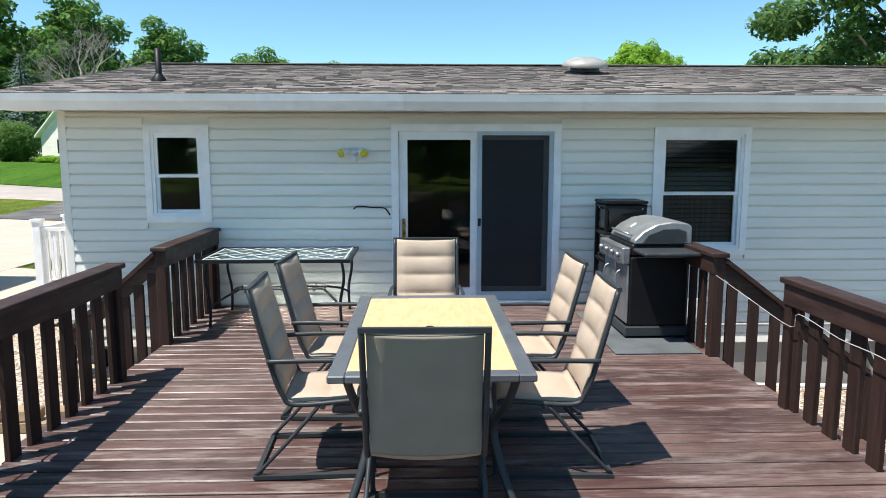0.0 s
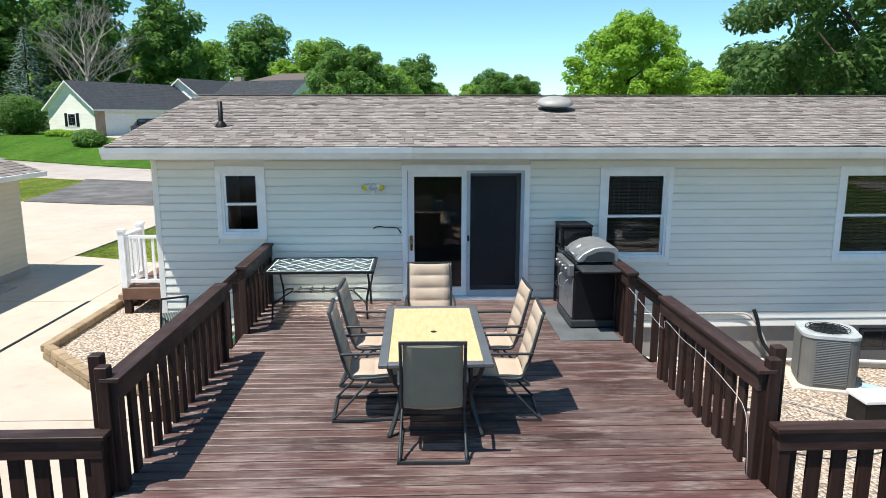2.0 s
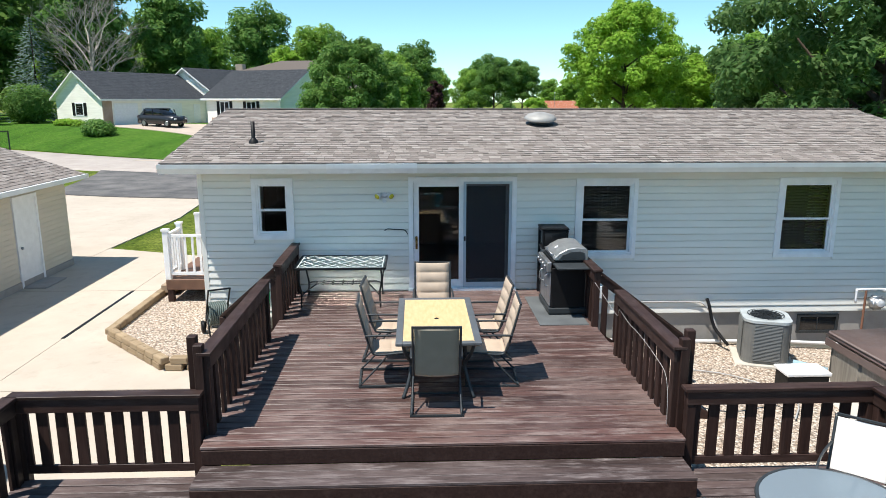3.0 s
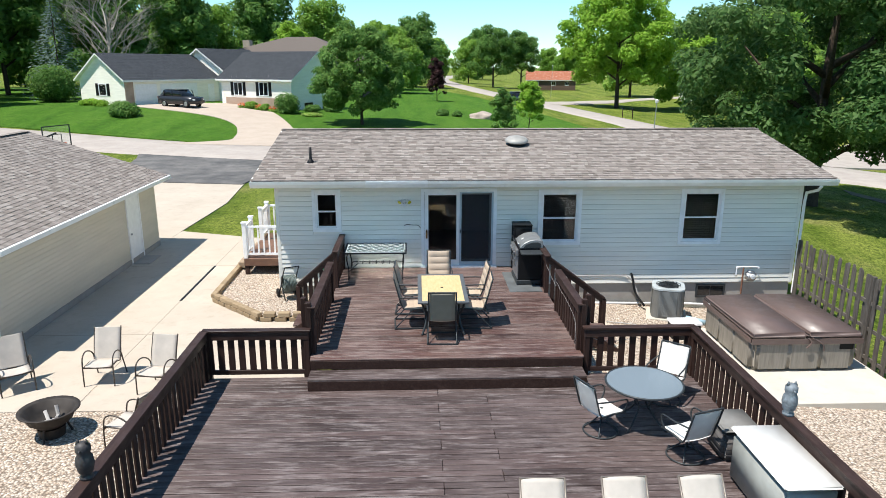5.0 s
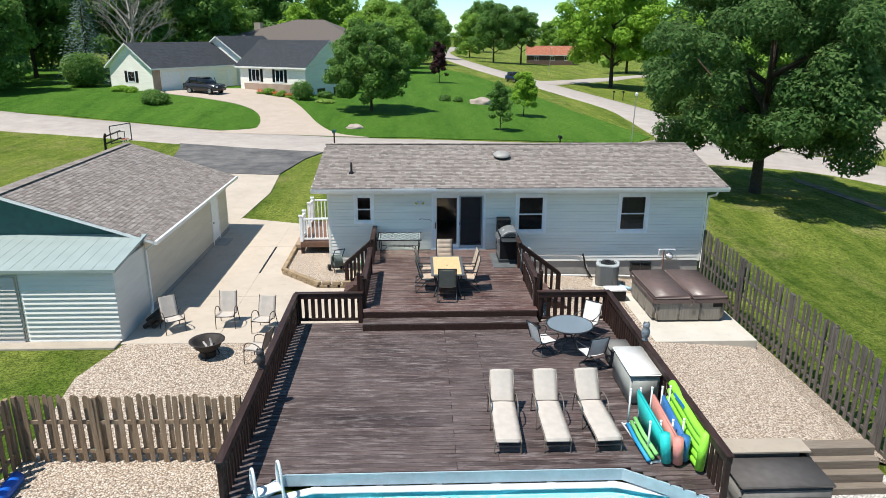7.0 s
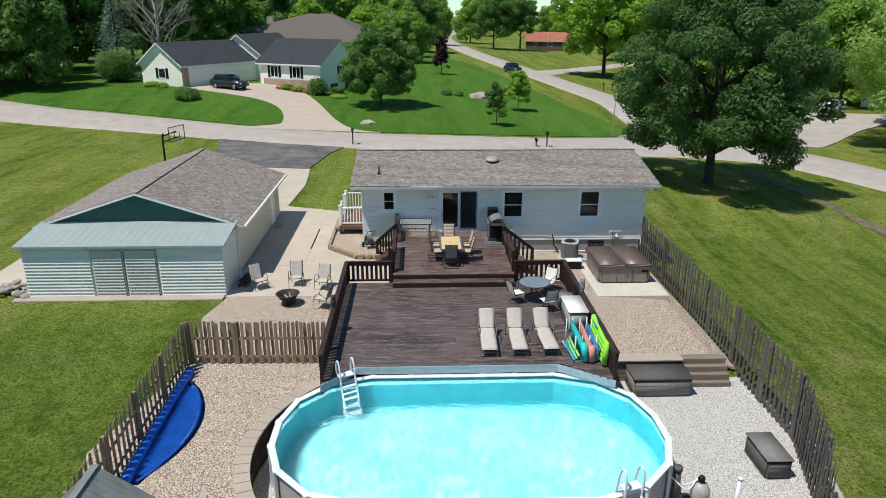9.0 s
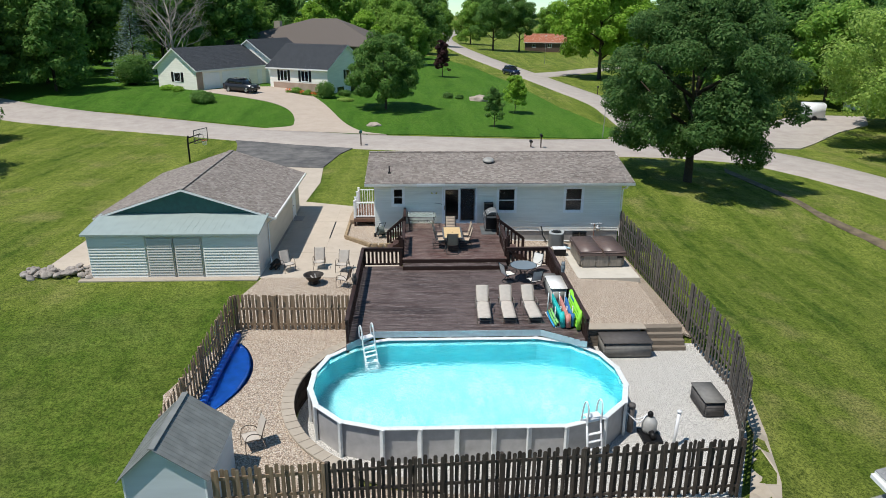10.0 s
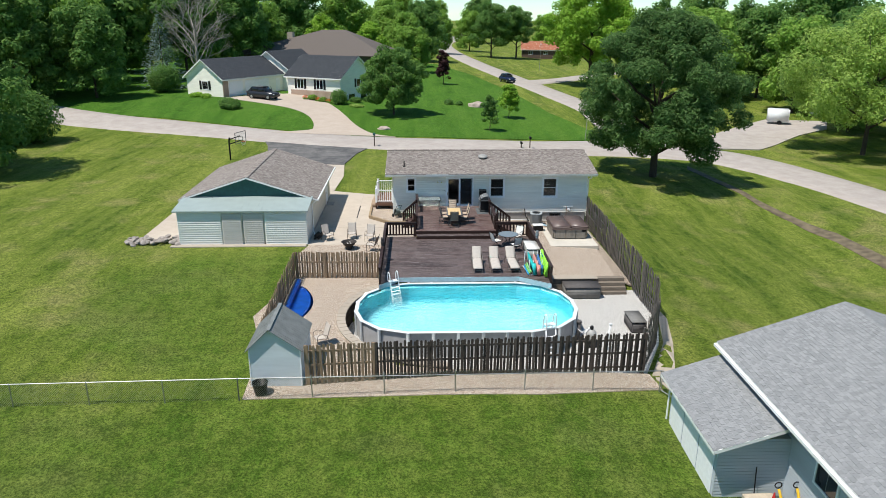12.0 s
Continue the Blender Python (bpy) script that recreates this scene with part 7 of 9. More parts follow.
for k in range(5):
    bm = bmesh.new()
    tube(bm, arc([(0, -0.95, 0.12 + 0.155 * k), (0, -0.5, 0.10 + 0.16 * k), (0, 0.3, 0.14 + 0.17 * k), (0, 0.9, 0.16 + 0.18 * k)]), 0.085, 10)
    part("air_tube", bm, lime, ff, "", True)
bm = bmesh.new()
tube(bm, [(0, -0.97, 0.05), (0, -0.97, 0.85)], 0.085, 10)
part("pillow", bm, lime, ff, "", True)
part("lettering_bar", bbox(-0.09, -0.083, -0.05, 0.5, 0.80, 0.88, 0), foam("blue_print", (0.02, 0.22, 0.55)), ff, "blue printed bar")
for k, (c, x, z) in enumerate((((0.20, 0.55, 0.14), 3.05, 0.16), ((0.25, 0.62, 0.18), 3.12, 0.24), ((0.02, 0.30, 0.60), 2.98, 0.10))):
    bm = bmesh.new()
    tube(bm, [(x, -12.85, LZ + z), (x - 0.05, -12.2, LZ + z + 0.03), (x - 0.05, -11.6, LZ + z + 0.05)], 0.042, 10)
    tagged(part("pool_noodle", bm, foam("foam_noodle_tint", c), None, "", True), ("green" if k < 2 else "blue") + " foam pool noodle lying in the rack", "pool noodle", "pool noodles")


# ---- pool ladders
def pool_ladder(at, turn, label, outside):
    l = thing("pool_ladder", label, "ladder", "pool ladders", "", pose(at[0], at[1], RIM, 0, 0, turn))
    for s in (-1, 1):
        x = 0.24 * s
        bm = bmesh.new()
        tube(bm, arc([(x, 0.14, 0.28 if not outside else 0.0), (x, 0.16, 0.62), (x, 0.04, 0.80), (x, -0.10, 0.62), (x, -0.22, 0.0), (x, -0.48, -1.05)]), 0.030, 8)
        part("side_rail", bm, M["white_plastic"], l, "", True)
        if outside:
            bm = bmesh.new()
            tube(bm, [(x, 0.14, 0.05), (x * 1.08, 0.40, -1.28)], 0.035, 8)
            part("outer_rail", bm, M["white_plastic"], l, "", True)
    part("platform", bbox(-0.25, 0.25, -0.12, 0.16, 0.27, 0.31, 0.012), M["white_plastic"], l)
    for k in range(5):
        z = 0.0 - 0.24 * k
        y = -0.22 + 0.25 * z
        part("rung", bbox(-0.24, 0.24, y - 0.05, y + 0.05, z - 0.02, z + 0.02, 0.008), M["white_plastic"], l)
        if outside and z < -0.1:
            y = 0.14 - 0.2 * z
            part("rung", bbox(-0.25, 0.25, y - 0.05, y + 0.05, z - 0.05, z - 0.01, 0.008), M["white_plastic"], l)


pool_ladder((-4.28, -13.38), 28, "white plastic pool ladder from deck into the water", False)
pool_ladder((3.02, -18.93), 197, "white A-frame pool ladder over the pool rim", True)

# ================================================================ yard things
def hot_tub():
    t = thing("hot_tub", "square hot tub with grey weathered cabinet and brown folding cover", "hot tub", "", "", pose(7.08, -3.08, -1.12))
    w, d = 1.14, 1.24
    bm = bbox(-w, w, -d, d, 0, 0.74, 0.10, 3)
    n = Nodes("weathered_tub_panel")
    c = n.ramp(n.noise(3, 5, n.stretched(8, 8, 0.6)), [(0.3, (0.17, 0.15, 0.125)), (0.7, (0.27, 0.245, 0.21))])
    n.bump(n.noise(30, 3, n.stretched(3, 3, 0.3)), 0.2, 0.004)
    tubm = n.done(c, 0.6)
    part("cabinet", bm, tubm, t, "weathered grey cabinet", True)
    for x in (-0.68, 0.0, 0.68):
        part("cabinet_panel", bbox(x - 0.30, x + 0.30, -d - 0.012, -d + 0.01, 0.06, 0.66, 0.01), tubm, t)
    for y in (-0.75, 0.0, 0.75):
        part("cabinet_panel", bbox(-w - 0.012, -w + 0.01, y - 0.33, y + 0.33, 0.06, 0.66, 0.01), tubm, t)
    vinyl = plain("brown_vinyl_cover", (0.135, 0.095, 0.085), 0.45, var=0.14, scale=2.5, bump=0.2)
    for x0, x1, lab in ((-w - 0.05, -0.012, "left"), (0.012, w + 0.05, "right")):
        bm = bbox(x0, x1, -d - 0.05, d + 0.05, 0.745, 0.86, 0.045, 3)
        for v in bm.verts:
            if v.co.z > 0.82:
                v.co.z += 0.035 * (1 - abs(v.co.x) / w) - 0.012 * math.cos(v.co.y * 2)
        part("cover_half", bm, vinyl, t, "brown vinyl cover half", True)
    bm = bmesh.new()
    for x0, x1, y0, y1 in ((-w - 0.055, w + 0.055, -d - 0.058, -d - 0.045), (-w - 0.058, -w - 0.045, -d, d), (w + 0.045, w + 0.058, -d, d)):
        box(bm, x0, x1, y0, y1, 0.64, 0.76)
    part("cover_skirt", bm, vinyl, t)
    bm = bmesh.new()
    tube(bm, arc([(0.1, -d - 0.07, 0.78), (0.3, -d - 0.09, 0.66), (0.36, -d - 0.07, 0.50)]), 0.018, 6)
    tube(bm, arc([(0.0, -d - 0.07, 0.78), (0.06, -d - 0.09, 0.68), (-0.02, -d - 0.07, 0.56)]), 0.018, 6)
    part("cover_strap", bm, vinyl, t)
    bm = bmesh.new()
    tube(bm, [(0.1, -d - 0.09, 0.80), (w + 0.1, -d + 0.2, 0.62), (w + 0.12, d, 0.4)], 0.014, 6)
    part("cover_lifter", bm, M["iron"], t, "dark lifter bar")
    part("equipment_hatch", bbox(0.72, 1.02, -d - 0.03, -d - 0.013, 0.50, 0.64, 0.01), M["black"], t, "black control hatch")


hot_tub()
structure("tub_pad", bbox(5.55, 8.62, -5.75, -1.75, -1.95, -1.123, 0.01), M["pad"], "pale concrete pad under a hot tub", "slab")
st = thing("tub_step", "white and black plastic step beside a hot tub", "step", "", "", pose(5.25, -2.35, lawn_z(5.25, -2.35) + 0.03))
part("tread", bbox(-0.36, 0.36, -0.22, 0.22, 0.36, 0.42, 0.015), M["white_plastic"], st, "white slatted tread")
part("body", bbox(-0.33, 0.33, -0.2, 0.2, 0, 0.358, 0.015), M["black"], st, "black plastic body")


def ac_unit():
    a = thing("air_conditioner", "round-cornered grey outdoor air-conditioning unit", "air conditioner", "", "", pose(5.35, -0.88, lawn_z(5.35, -0.9) + 0.02, 0, 0, -18))
    part("pad", bbox(-0.50, 0.50, -0.46, 0.46, 0, 0.06, 0.01), M["pad"], a, "concrete pad")
    ac = plain("grey_condenser_paint", (0.16, 0.165, 0.16), 0.5, 0.1, var=0.12)
    def rounded(h, r):
        return [(sx * (h - r) + r * math.cos(radians(t)), sy * (h - r) + r * math.sin(radians(t))) for sx, sy, t0 in ((1, 1, 0), (-1, 1, 90), (-1, -1, 180), (1, -1, 270)) for t in range(t0, t0 + 91, 18)]

    bm = bmesh.new()
    prism(bm, rounded(0.385, 0.18), 0.062, 0.80)
    part("core", bm, ac, a)
    me = mesh_of("louvre", bbox(-0.22, 0.22, -0.012, 0.0, -0.011, 0.004, 0), ac)
    for k in range(26):
        z = 0.13 + k * 0.0255
        for s in range(4):
            share("louvre", me, a, pose(0, 0, z, 0, 0, 90 * s) @ pose(0, -0.388, 0, -18))
    top = plain("pale_condenser_top", (0.46, 0.50, 0.51), 0.45, 0.1)
    bm = bmesh.new()
    prism(bm, rounded(0.40, 0.20), 0.80, 0.845)
    part("top_plate", bm, top, a, "pale top plate")
    bm = bmesh.new()
    for r in (0.06, 0.12, 0.18, 0.24, 0.30):
        tube(bm, [(r * math.cos(q * math.tau / 28), r * math.sin(q * math.tau / 28), 0.868) for q in range(28)], 0.006, 4, True)
    for q in range(8):
        an = q * math.tau / 8
        tube(bm, [(0, 0, 0.868), (0.31 * math.cos(an), 0.31 * math.sin(an), 0.860)], 0.006, 4)
    part("fan_grille", bm, M["iron"], a, "dark wire fan grille")
    bm = bmesh.new()
    lathe(bm, [(0, 0.853), (0.26, 0.853), (0.26, 0.858), (0, 0.858)], 28)
    part("fan_opening", bm, M["frame_grey"], a)


ac_unit()
bm = bmesh.new()
tube(bm, [(5.75, -1.2, -1.06), (6.2, -1.5, -1.10)], 0.06, 10)
tagged(part("drain_pipe", bm, plain("blue_white_pipe", (0.35, 0.52, 0.62), 0.4), None, "", True), "short pale-blue pipe lying on the gravel", "pipe")
cord("conduit", "grey conduit bent down from the siding", [(2.7, -0.04, -0.27), (4.2, -0.04, -0.27), (4.55, -0.08, -0.30), (4.75, -0.15, -0.6), (4.85, -0.3, -1.0)], 0.018, M["cord"])
cord("conduit", "white pipe along the foundation", [(2.4, -0.12, -0.98), (4.6, -0.12, -1.03), (6.2, -0.12, -1.06), (8.6, -0.12, -1.22)], 0.035, M["white_plastic"])
cord("refrigerant_line", "black insulated pipe by the foundation", [(4.62, -0.06, -0.20), (4.66, -0.12, -0.35), (4.72, -0.25, -0.7), (4.9, -0.5, -0.98)], 0.03, M["black"])
cord("extension_cord", "grey cord lying on the gravel", [(3.6, -1.6, -0.98), (4.4, -1.8, -1.03), (5.0, -2.6, -1.06), (4.6, -3.4, -1.04)], 0.012, M["cord"])
ub = thing("utility_box", "grey utility box on the siding with a white socket", "utility box", "", "", pose(2.55, -0.02, -0.05))
part("box", bbox(-0.09, 0.09, -0.10, 0, -0.12, 0.12, 0.01), M["white_plastic"], ub)
bm = bmesh.new()
tube(bm, [(0, -0.05, -0.12), (0, -0.05, -0.45)], 0.014, 6)
part("conduit", bm, M["cord"], ub)
bw = thing("basement_window", "narrow dark basement window in the foundation", "window", "", "structure")
bm = bmesh.new()
frame_bars(bm, 6.45, 7.25, -0.93, -0.56, 0.05, -0.01, 0.08)
part("window_frame", bm, M["frame_grey"], bw)
part("pane", bbox(6.49, 6.84, 0.01, 0.02, -0.89, -0.60, 0), M["dark_glass"], bw)
part("pane", bbox(6.86, 7.21, 0.01, 0.02, -0.89, -0.60, 0), M["dark_glass"], bw)


def gas_meter():
    g = thing("gas_meter", "grey gas meter with bent white pipes on the wall", "meter", "", "", pose(7.75, -0.14, -0.30))
    bm = bmesh.new()
    tube(bm, arc([(-0.30, 0, 0.0), (-0.30, 0, 0.22), (-0.27, 0, 0.26), (0.25, 0, 0.26), (0.29, 0, 0.22), (0.29, 0.12, 0.20)], 3), 0.022, 7)
    part("gas_pipe", bm, M["white_plastic"], g, "white bent pipe", True)
    bm = bmesh.new()
    tube(bm, [(-0.12, 0, 0.26), (-0.12, 0, -0.75)], 0.022, 7)
    part("riser", bm, plain("rusty_pipe", (0.22, 0.10, 0.06), 0.7), g, "rusty riser pipe")
    part("meter_body", bbox(-0.04, 0.22, -0.11, 0.09, -0.12, 0.14, 0.05, 3), M["chrome"], g, "grey cast meter body", True)
    bm = bmesh.new()
    lathe(bm, [(0, 0), (0.07, 0), (0.07, 0.05), (0, 0.06)], 16)
    bmesh.ops.transform(bm, matrix=pose(0.09, -0.11, 0.03, 90), verts=bm.verts)
    part("dial", bm, M["white_plastic"], g)


gas_meter()

# roof vents
rv = thing("roof_vent", "pale mushroom roof vent on the shingles", "vent", "", "", pose(1.80, 2.45, EZ + (2.45 - EY) * PITCH_Z, math.degrees(math.atan(PITCH_Z)), 0, 0))
bm = bmesh.new()
lathe(bm, [(0.24, 0.09), (0.33, 0.10), (0.34, 0.13), (0.28, 0.19), (0.15, 0.235), (0, 0.245)], 28)
part("hood", bm, plain("pale_grey_vent", (0.34, 0.33, 0.31), 0.55, 0.1), rv, "pale domed hood", True)
bm = bmesh.new()
lathe(bm, [(0.30, 0.0), (0.30, 0.02), (0.22, 0.04), (0.20, 0.12)], 24)
part("collar", bm, M["frame_grey"], rv)
vp = thing("vent_pipe", "short black vent pipe on the roof", "pipe", "", "", pose(-3.90, 0.9, EZ + (0.9 - EY) * PITCH_Z))
bm = bmesh.new()
lathe(bm, [(0.038, -0.05), (0.038, 0.40), (0.030, 0.40), (0.030, 0.0)], 14)
part("pipe", bm, M["black"], vp, "", True)
bm = bmesh.new()
lathe(bm, [(0.10, -0.02), (0.09, 0.03), (0.042, 0.09)], 14)
part("flashing", bm, M["black"], vp, "", True)


# ---- planting bed with stone edging
M["edging"] = wood_mat("tan_block_edging", (0.30, 0.22, 0.13), (0.42, 0.32, 0.21), (0.50, 0.42, 0.31), 0.3, 0.85, 0, 0.2)
sheet("gravel_bed", [(-6.3, 4.1), (-6.3, -0.3), (-4.85, -1.75), (-3.9, -1.75), (-3.9, -0.05), (-4.74, -0.05), (-4.74, 4.1)], M["pebble"], 0.12, "tan river-pebble bed beside the house", "gravel", 0.8)
edge = thing("bed_edging", "low edging of tan stacked stone blocks", "edging", "", "structure")
blk = mesh_of("stone_block", bbox(-0.14, 0.14, -0.075, 0.075, 0, 0.11, 0.014), M["edging"])
for (xa, ya), (xb, yb) in (((-6.35, 4.1), (-6.35, -0.35)), ((-6.35, -0.35), (-4.9, -1.82)), ((-4.9, -1.82), (-3.85, -1.82))):
    d = Vector((xb - xa, yb - ya, 0))
    n = int(d.length / 0.285)
    for lvl in range(2):
        for i in range(n):
            p = Vector((xa, ya, 0)) + d * ((i + 0.5 + 0.25 * lvl) / n)
            share("stone_block", blk, edge, pose(p.x, p.y, lawn_z(p.x, p.y) + 0.03 + 0.112 * lvl, 0, 0, math.degrees(math.atan2(d.y, d.x)) + random.uniform(-3, 3)))


def hose_reel():
    h = thing("hose_reel", "garden hose reel cart with coiled grey-green hose", "hose reel", "", "", pose(-4.40, -0.45, lawn_z(-4.4, -0.45) + 0.12, 0, 0, 25))
    bm = bmesh.new()
    for k in range(9):
        x = -0.14 + 0.035 * k
        tube(bm, [(x + 0.008 * math.sin(q * 2.0), 0.20 * math.cos(q * math.tau / 20), 0.42 + 0.20 * math.sin(q * math.tau / 20)) for q in range(20)], 0.018, 6, True)
    part("hose", bm, plain("grey_green_hose", (0.10, 0.13, 0.12), 0.5), h, "coiled grey-green hose", True)
    for s in (-1, 1):
        bm = bmesh.new()
        tube(bm, arc([(0.18 * s, 0.30, 0.08), (0.18 * s, 0.05, 0.42), (0.18 * s, -0.20, 0.75), (0.18 * s, -0.38, 0.95)]), 0.016, 7)
        tube(bm, [(0.18 * s, 0.05, 0.42), (0.18 * s, -0.25, 0.05)], 0.016, 7)
        part("side_frame", bm, M["iron"], h, "", True)
        bm = bmesh.new()
        lathe(bm, [(0, -0.03), (0.11, -0.03), (0.12, 0), (0.11, 0.03), (0, 0.03)], 18)
        bmesh.ops.transform(bm, matrix=pose(0.22 * s, 0.28, 0.11, 0, 90), verts=bm.verts)
        part("wheel", bm, M["black"], h, "black wheel", True)
    bm = bmesh.new()
    tube(bm, [(-0.18, -0.38, 0.95), (0.18, -0.38, 0.95)], 0.016, 7)
    part("push_bar", bm, M["iron"], h)


hose_reel()
cord("garden_hose", "bright green garden hose hanging by the foundation", [(-3.55, -0.05, 0.05), (-3.55, -0.10, -0.15), (-3.58, -0.14, -0.5), (-3.75, -0.5, -0.64), (-3.6, -1.2, -0.66)], 0.012, plain("bright_green_hose", (0.03, 0.45, 0.16), 0.5))


def side_porch():
    p = thing("side_porch", "small wooden side porch with white balustrade", "porch")
    part("platform", bbox(-6.05, -4.74, 1.70, 4.9, -0.42, -0.20, 0.01), plain("stained_porch_boards", (0.16, 0.085, 0.055), 0.7, var=0.25), p, "brown stained platform")
    for x in (-5.98, -4.85):
        for y in (1.78, 4.8):
            part("porch_post", bbox(x - 0.06, x + 0.06, y - 0.06, y + 0.06, -0.85, -0.421, 0.005), M["rail"], p)
    part("lower_step", bbox(-6.35, -6.06, 2.2, 4.6, -0.62, -0.45, 0.01), plain("worn_porch_step", (0.34, 0.25, 0.17), 0.8), p)
    done = set()
    for (xa, ya), (xb, yb) in (((-6.0, 1.76), (-4.78, 1.76)), ((-6.0, 1.76), (-6.0, 2.6)), ((-6.0, 3.9), (-6.0, 4.85)), ((-6.0, 4.85), (-4.78, 4.85))):
        bm = bmesh.new()
        beam(bm, (xa, ya, 0.72), (xb, yb, 0.72), 0.07, 0.05)
        rl = part("balustrade_rail", bm, M["trim"], p, "white rail")
        bm = bmesh.new()
        beam(bm, (xa, ya, -0.08), (xb, yb, -0.08), 0.05, 0.06)
        part("bottom_rail", bm, M["trim"], rl)
        n = max(3, int(math.hypot(xb - xa, yb - ya) / 0.14))
        for i in range(n):
            t = (i + 0.5) / n
            x, y = xa + (xb - xa) * t, ya + (yb - ya) * t
            part("baluster", bbox(x - 0.02, x + 0.02, y - 0.02, y + 0.02, -0.05, 0.70, 0), M["trim"], rl)
        for x, y in ((xa, ya), (xb, yb)):
            if (x, y) in done:
                continue
            done.add((x, y))
            bm = bbox(x - 0.055, x + 0.055, y - 0.055, y + 0.055, -0.2, 0.82, 0.006)
            box(bm, x - 0.07, x + 0.07, y - 0.07, y + 0.07, 0.82, 0.86)
            part("newel", bm, M["trim"], rl)


side_porch()


# ---- patio chairs and fire pit
def patio_chair():
    ch = thing("patio_chair", "pale beige sling patio chair with bronze tube frame", "chair", "chairs round the fire pit")
    part("seat", sling([(0.26, 0.40), (0.0, 0.40), (-0.20, 0.36)], 0.48, 0.008), M["sling_pale"], ch, "pale beige sling seat", True)
    part("backrest", sling([(-0.20, 0.37), (-0.28, 0.62), (-0.40, 0.95)], 0.48, 0.008), M["sling_pale"], ch, "pale beige sling back", True)
    for s in (-1, 1):
        x = 0.25 * s
        bm = bmesh.new()
        tube(bm, arc([(x, 0.27, 0.39), (x, 0.0, 0.39), (x, -0.20, 0.355), (x, -0.29, 0.62), (x, -0.41, 0.97)]), 0.013, 7)
        part("side_frame", bm, M["bronze"], ch, "", True)
        bm = bmesh.new()
        tube(bm, arc([(x * 1.12, 0.28, 0.0), (x * 1.12, 0.26, 0.40), (x * 1.12, 0.20, 0.58), (x * 1.12, 0.02, 0.62), (x * 1.08, -0.20, 0.50), (x * 1.08, -0.28, 0.28), (x * 1.12, -0.36, 0.0)]), 0.013, 7)
        part("arm_frame", bm, M["bronze"], ch, "", True)
    bm = bmesh.new()
    beam(bm, (-0.28, 0.255, 0.37), (0.28, 0.255, 0.37), 0.022, 0.022)
    part("cross_bar", bm, M["bronze"], ch)
    return ch


pc = patio_chair()
pc.matrix_basis = pose(-8.68, -5.30, -0.77, 0, 0, 215)
for x, y, a in ((-7.18, -4.98, 182), (-6.00, -5.40, 170), (-5.75, -7.35, 75)):
    copy_thing(pc, pose(x, y, -0.77, 0, 0, a))
copy_thing(pc, pose(-7.35, -19.15, lawn_z(-7.35, -19.15) + 0.03, 0, 0, 118))


def fire_pit():
    f = thing("fire_pit", "round dark metal fire bowl on short legs", "fire pit", "", "", pose(-7.18, -7.02, lawn_z(-7.18, -7.02) + 0.02))
    rust = plain("sooty_iron", (0.045, 0.038, 0.034), 0.7, 0.4, var=0.4, scale=7)
    bm = bmesh.new()
    lathe(bm, [(0.0, 0.18), (0.22, 0.20), (0.34, 0.30), (0.40, 0.44), (0.47, 0.47), (0.47, 0.485), (0.385, 0.46), (0.32, 0.33), (0.2, 0.235), (0, 0.22)], 36)
    part("bowl", bm, rust, f, "sooty metal bowl", True)
    for k in range(3):
        a = radians(30 + 120 * k)
        bm = bmesh.new()
        tube(bm, [(0.22 * math.cos(a), 0.22 * math.sin(a), 0.24), (0.30 * math.cos(a), 0.30 * math.sin(a), 0.0)], 0.018, 6)
        part("leg", bm, rust, f)
    bm = bmesh.new()
    lathe(bm, [(0, 0.0), (0.2, 0.01), (0.22, 0.18), (0.0, 0.19)], 20)
    part("ash_drum", bm, rust, f)
    bm = bmesh.new()
    for k in range(5):
        tube(bm, [(random.uniform(-0.2, 0.2), random.uniform(-0.2, 0.2), 0.28), (random.uniform(-0.2, 0.2), random.uniform(-0.2, 0.2), 0.36 + 0.1 * (k == 0))], 0.03, 6)
    part("ash_logs", bm, plain("pale_ash", (0.40, 0.38, 0.36), 0.9), f, "pale ashy logs")


fire_pit()
fs = thing("firewood_stack", "low dark pile of covered firewood against the garage", "firewood")
for k in range(7):
    bm = bmesh.new()
    x, y = -9.55 + 0.13 * (k % 3), -5.2 + 0.28 * (k // 3)
    tube(bm, [(x, y, -0.70 + 0.1 * (k % 2)), (x + 0.1, y + 0.75, -0.69 + 0.1 * (k % 2))], 0.065, 8)
    part("log", bm, M["bark"], fs)

# ---- pool yard
deck_box("resin_chest", "large dark grey resin chest beside the pool", 5.12, 7.15, -12.45, -11.38, PIT_Z + 0.03, 0.70, M["box_mid"], M["box_dark"], True)
deck_box("resin_chest", "small dark grey resin chest by the fence", 7.50, 8.28, -16.85, -15.45, PIT_Z + 0.03, 0.64, M["box_dark"], M["box_mid"], True)


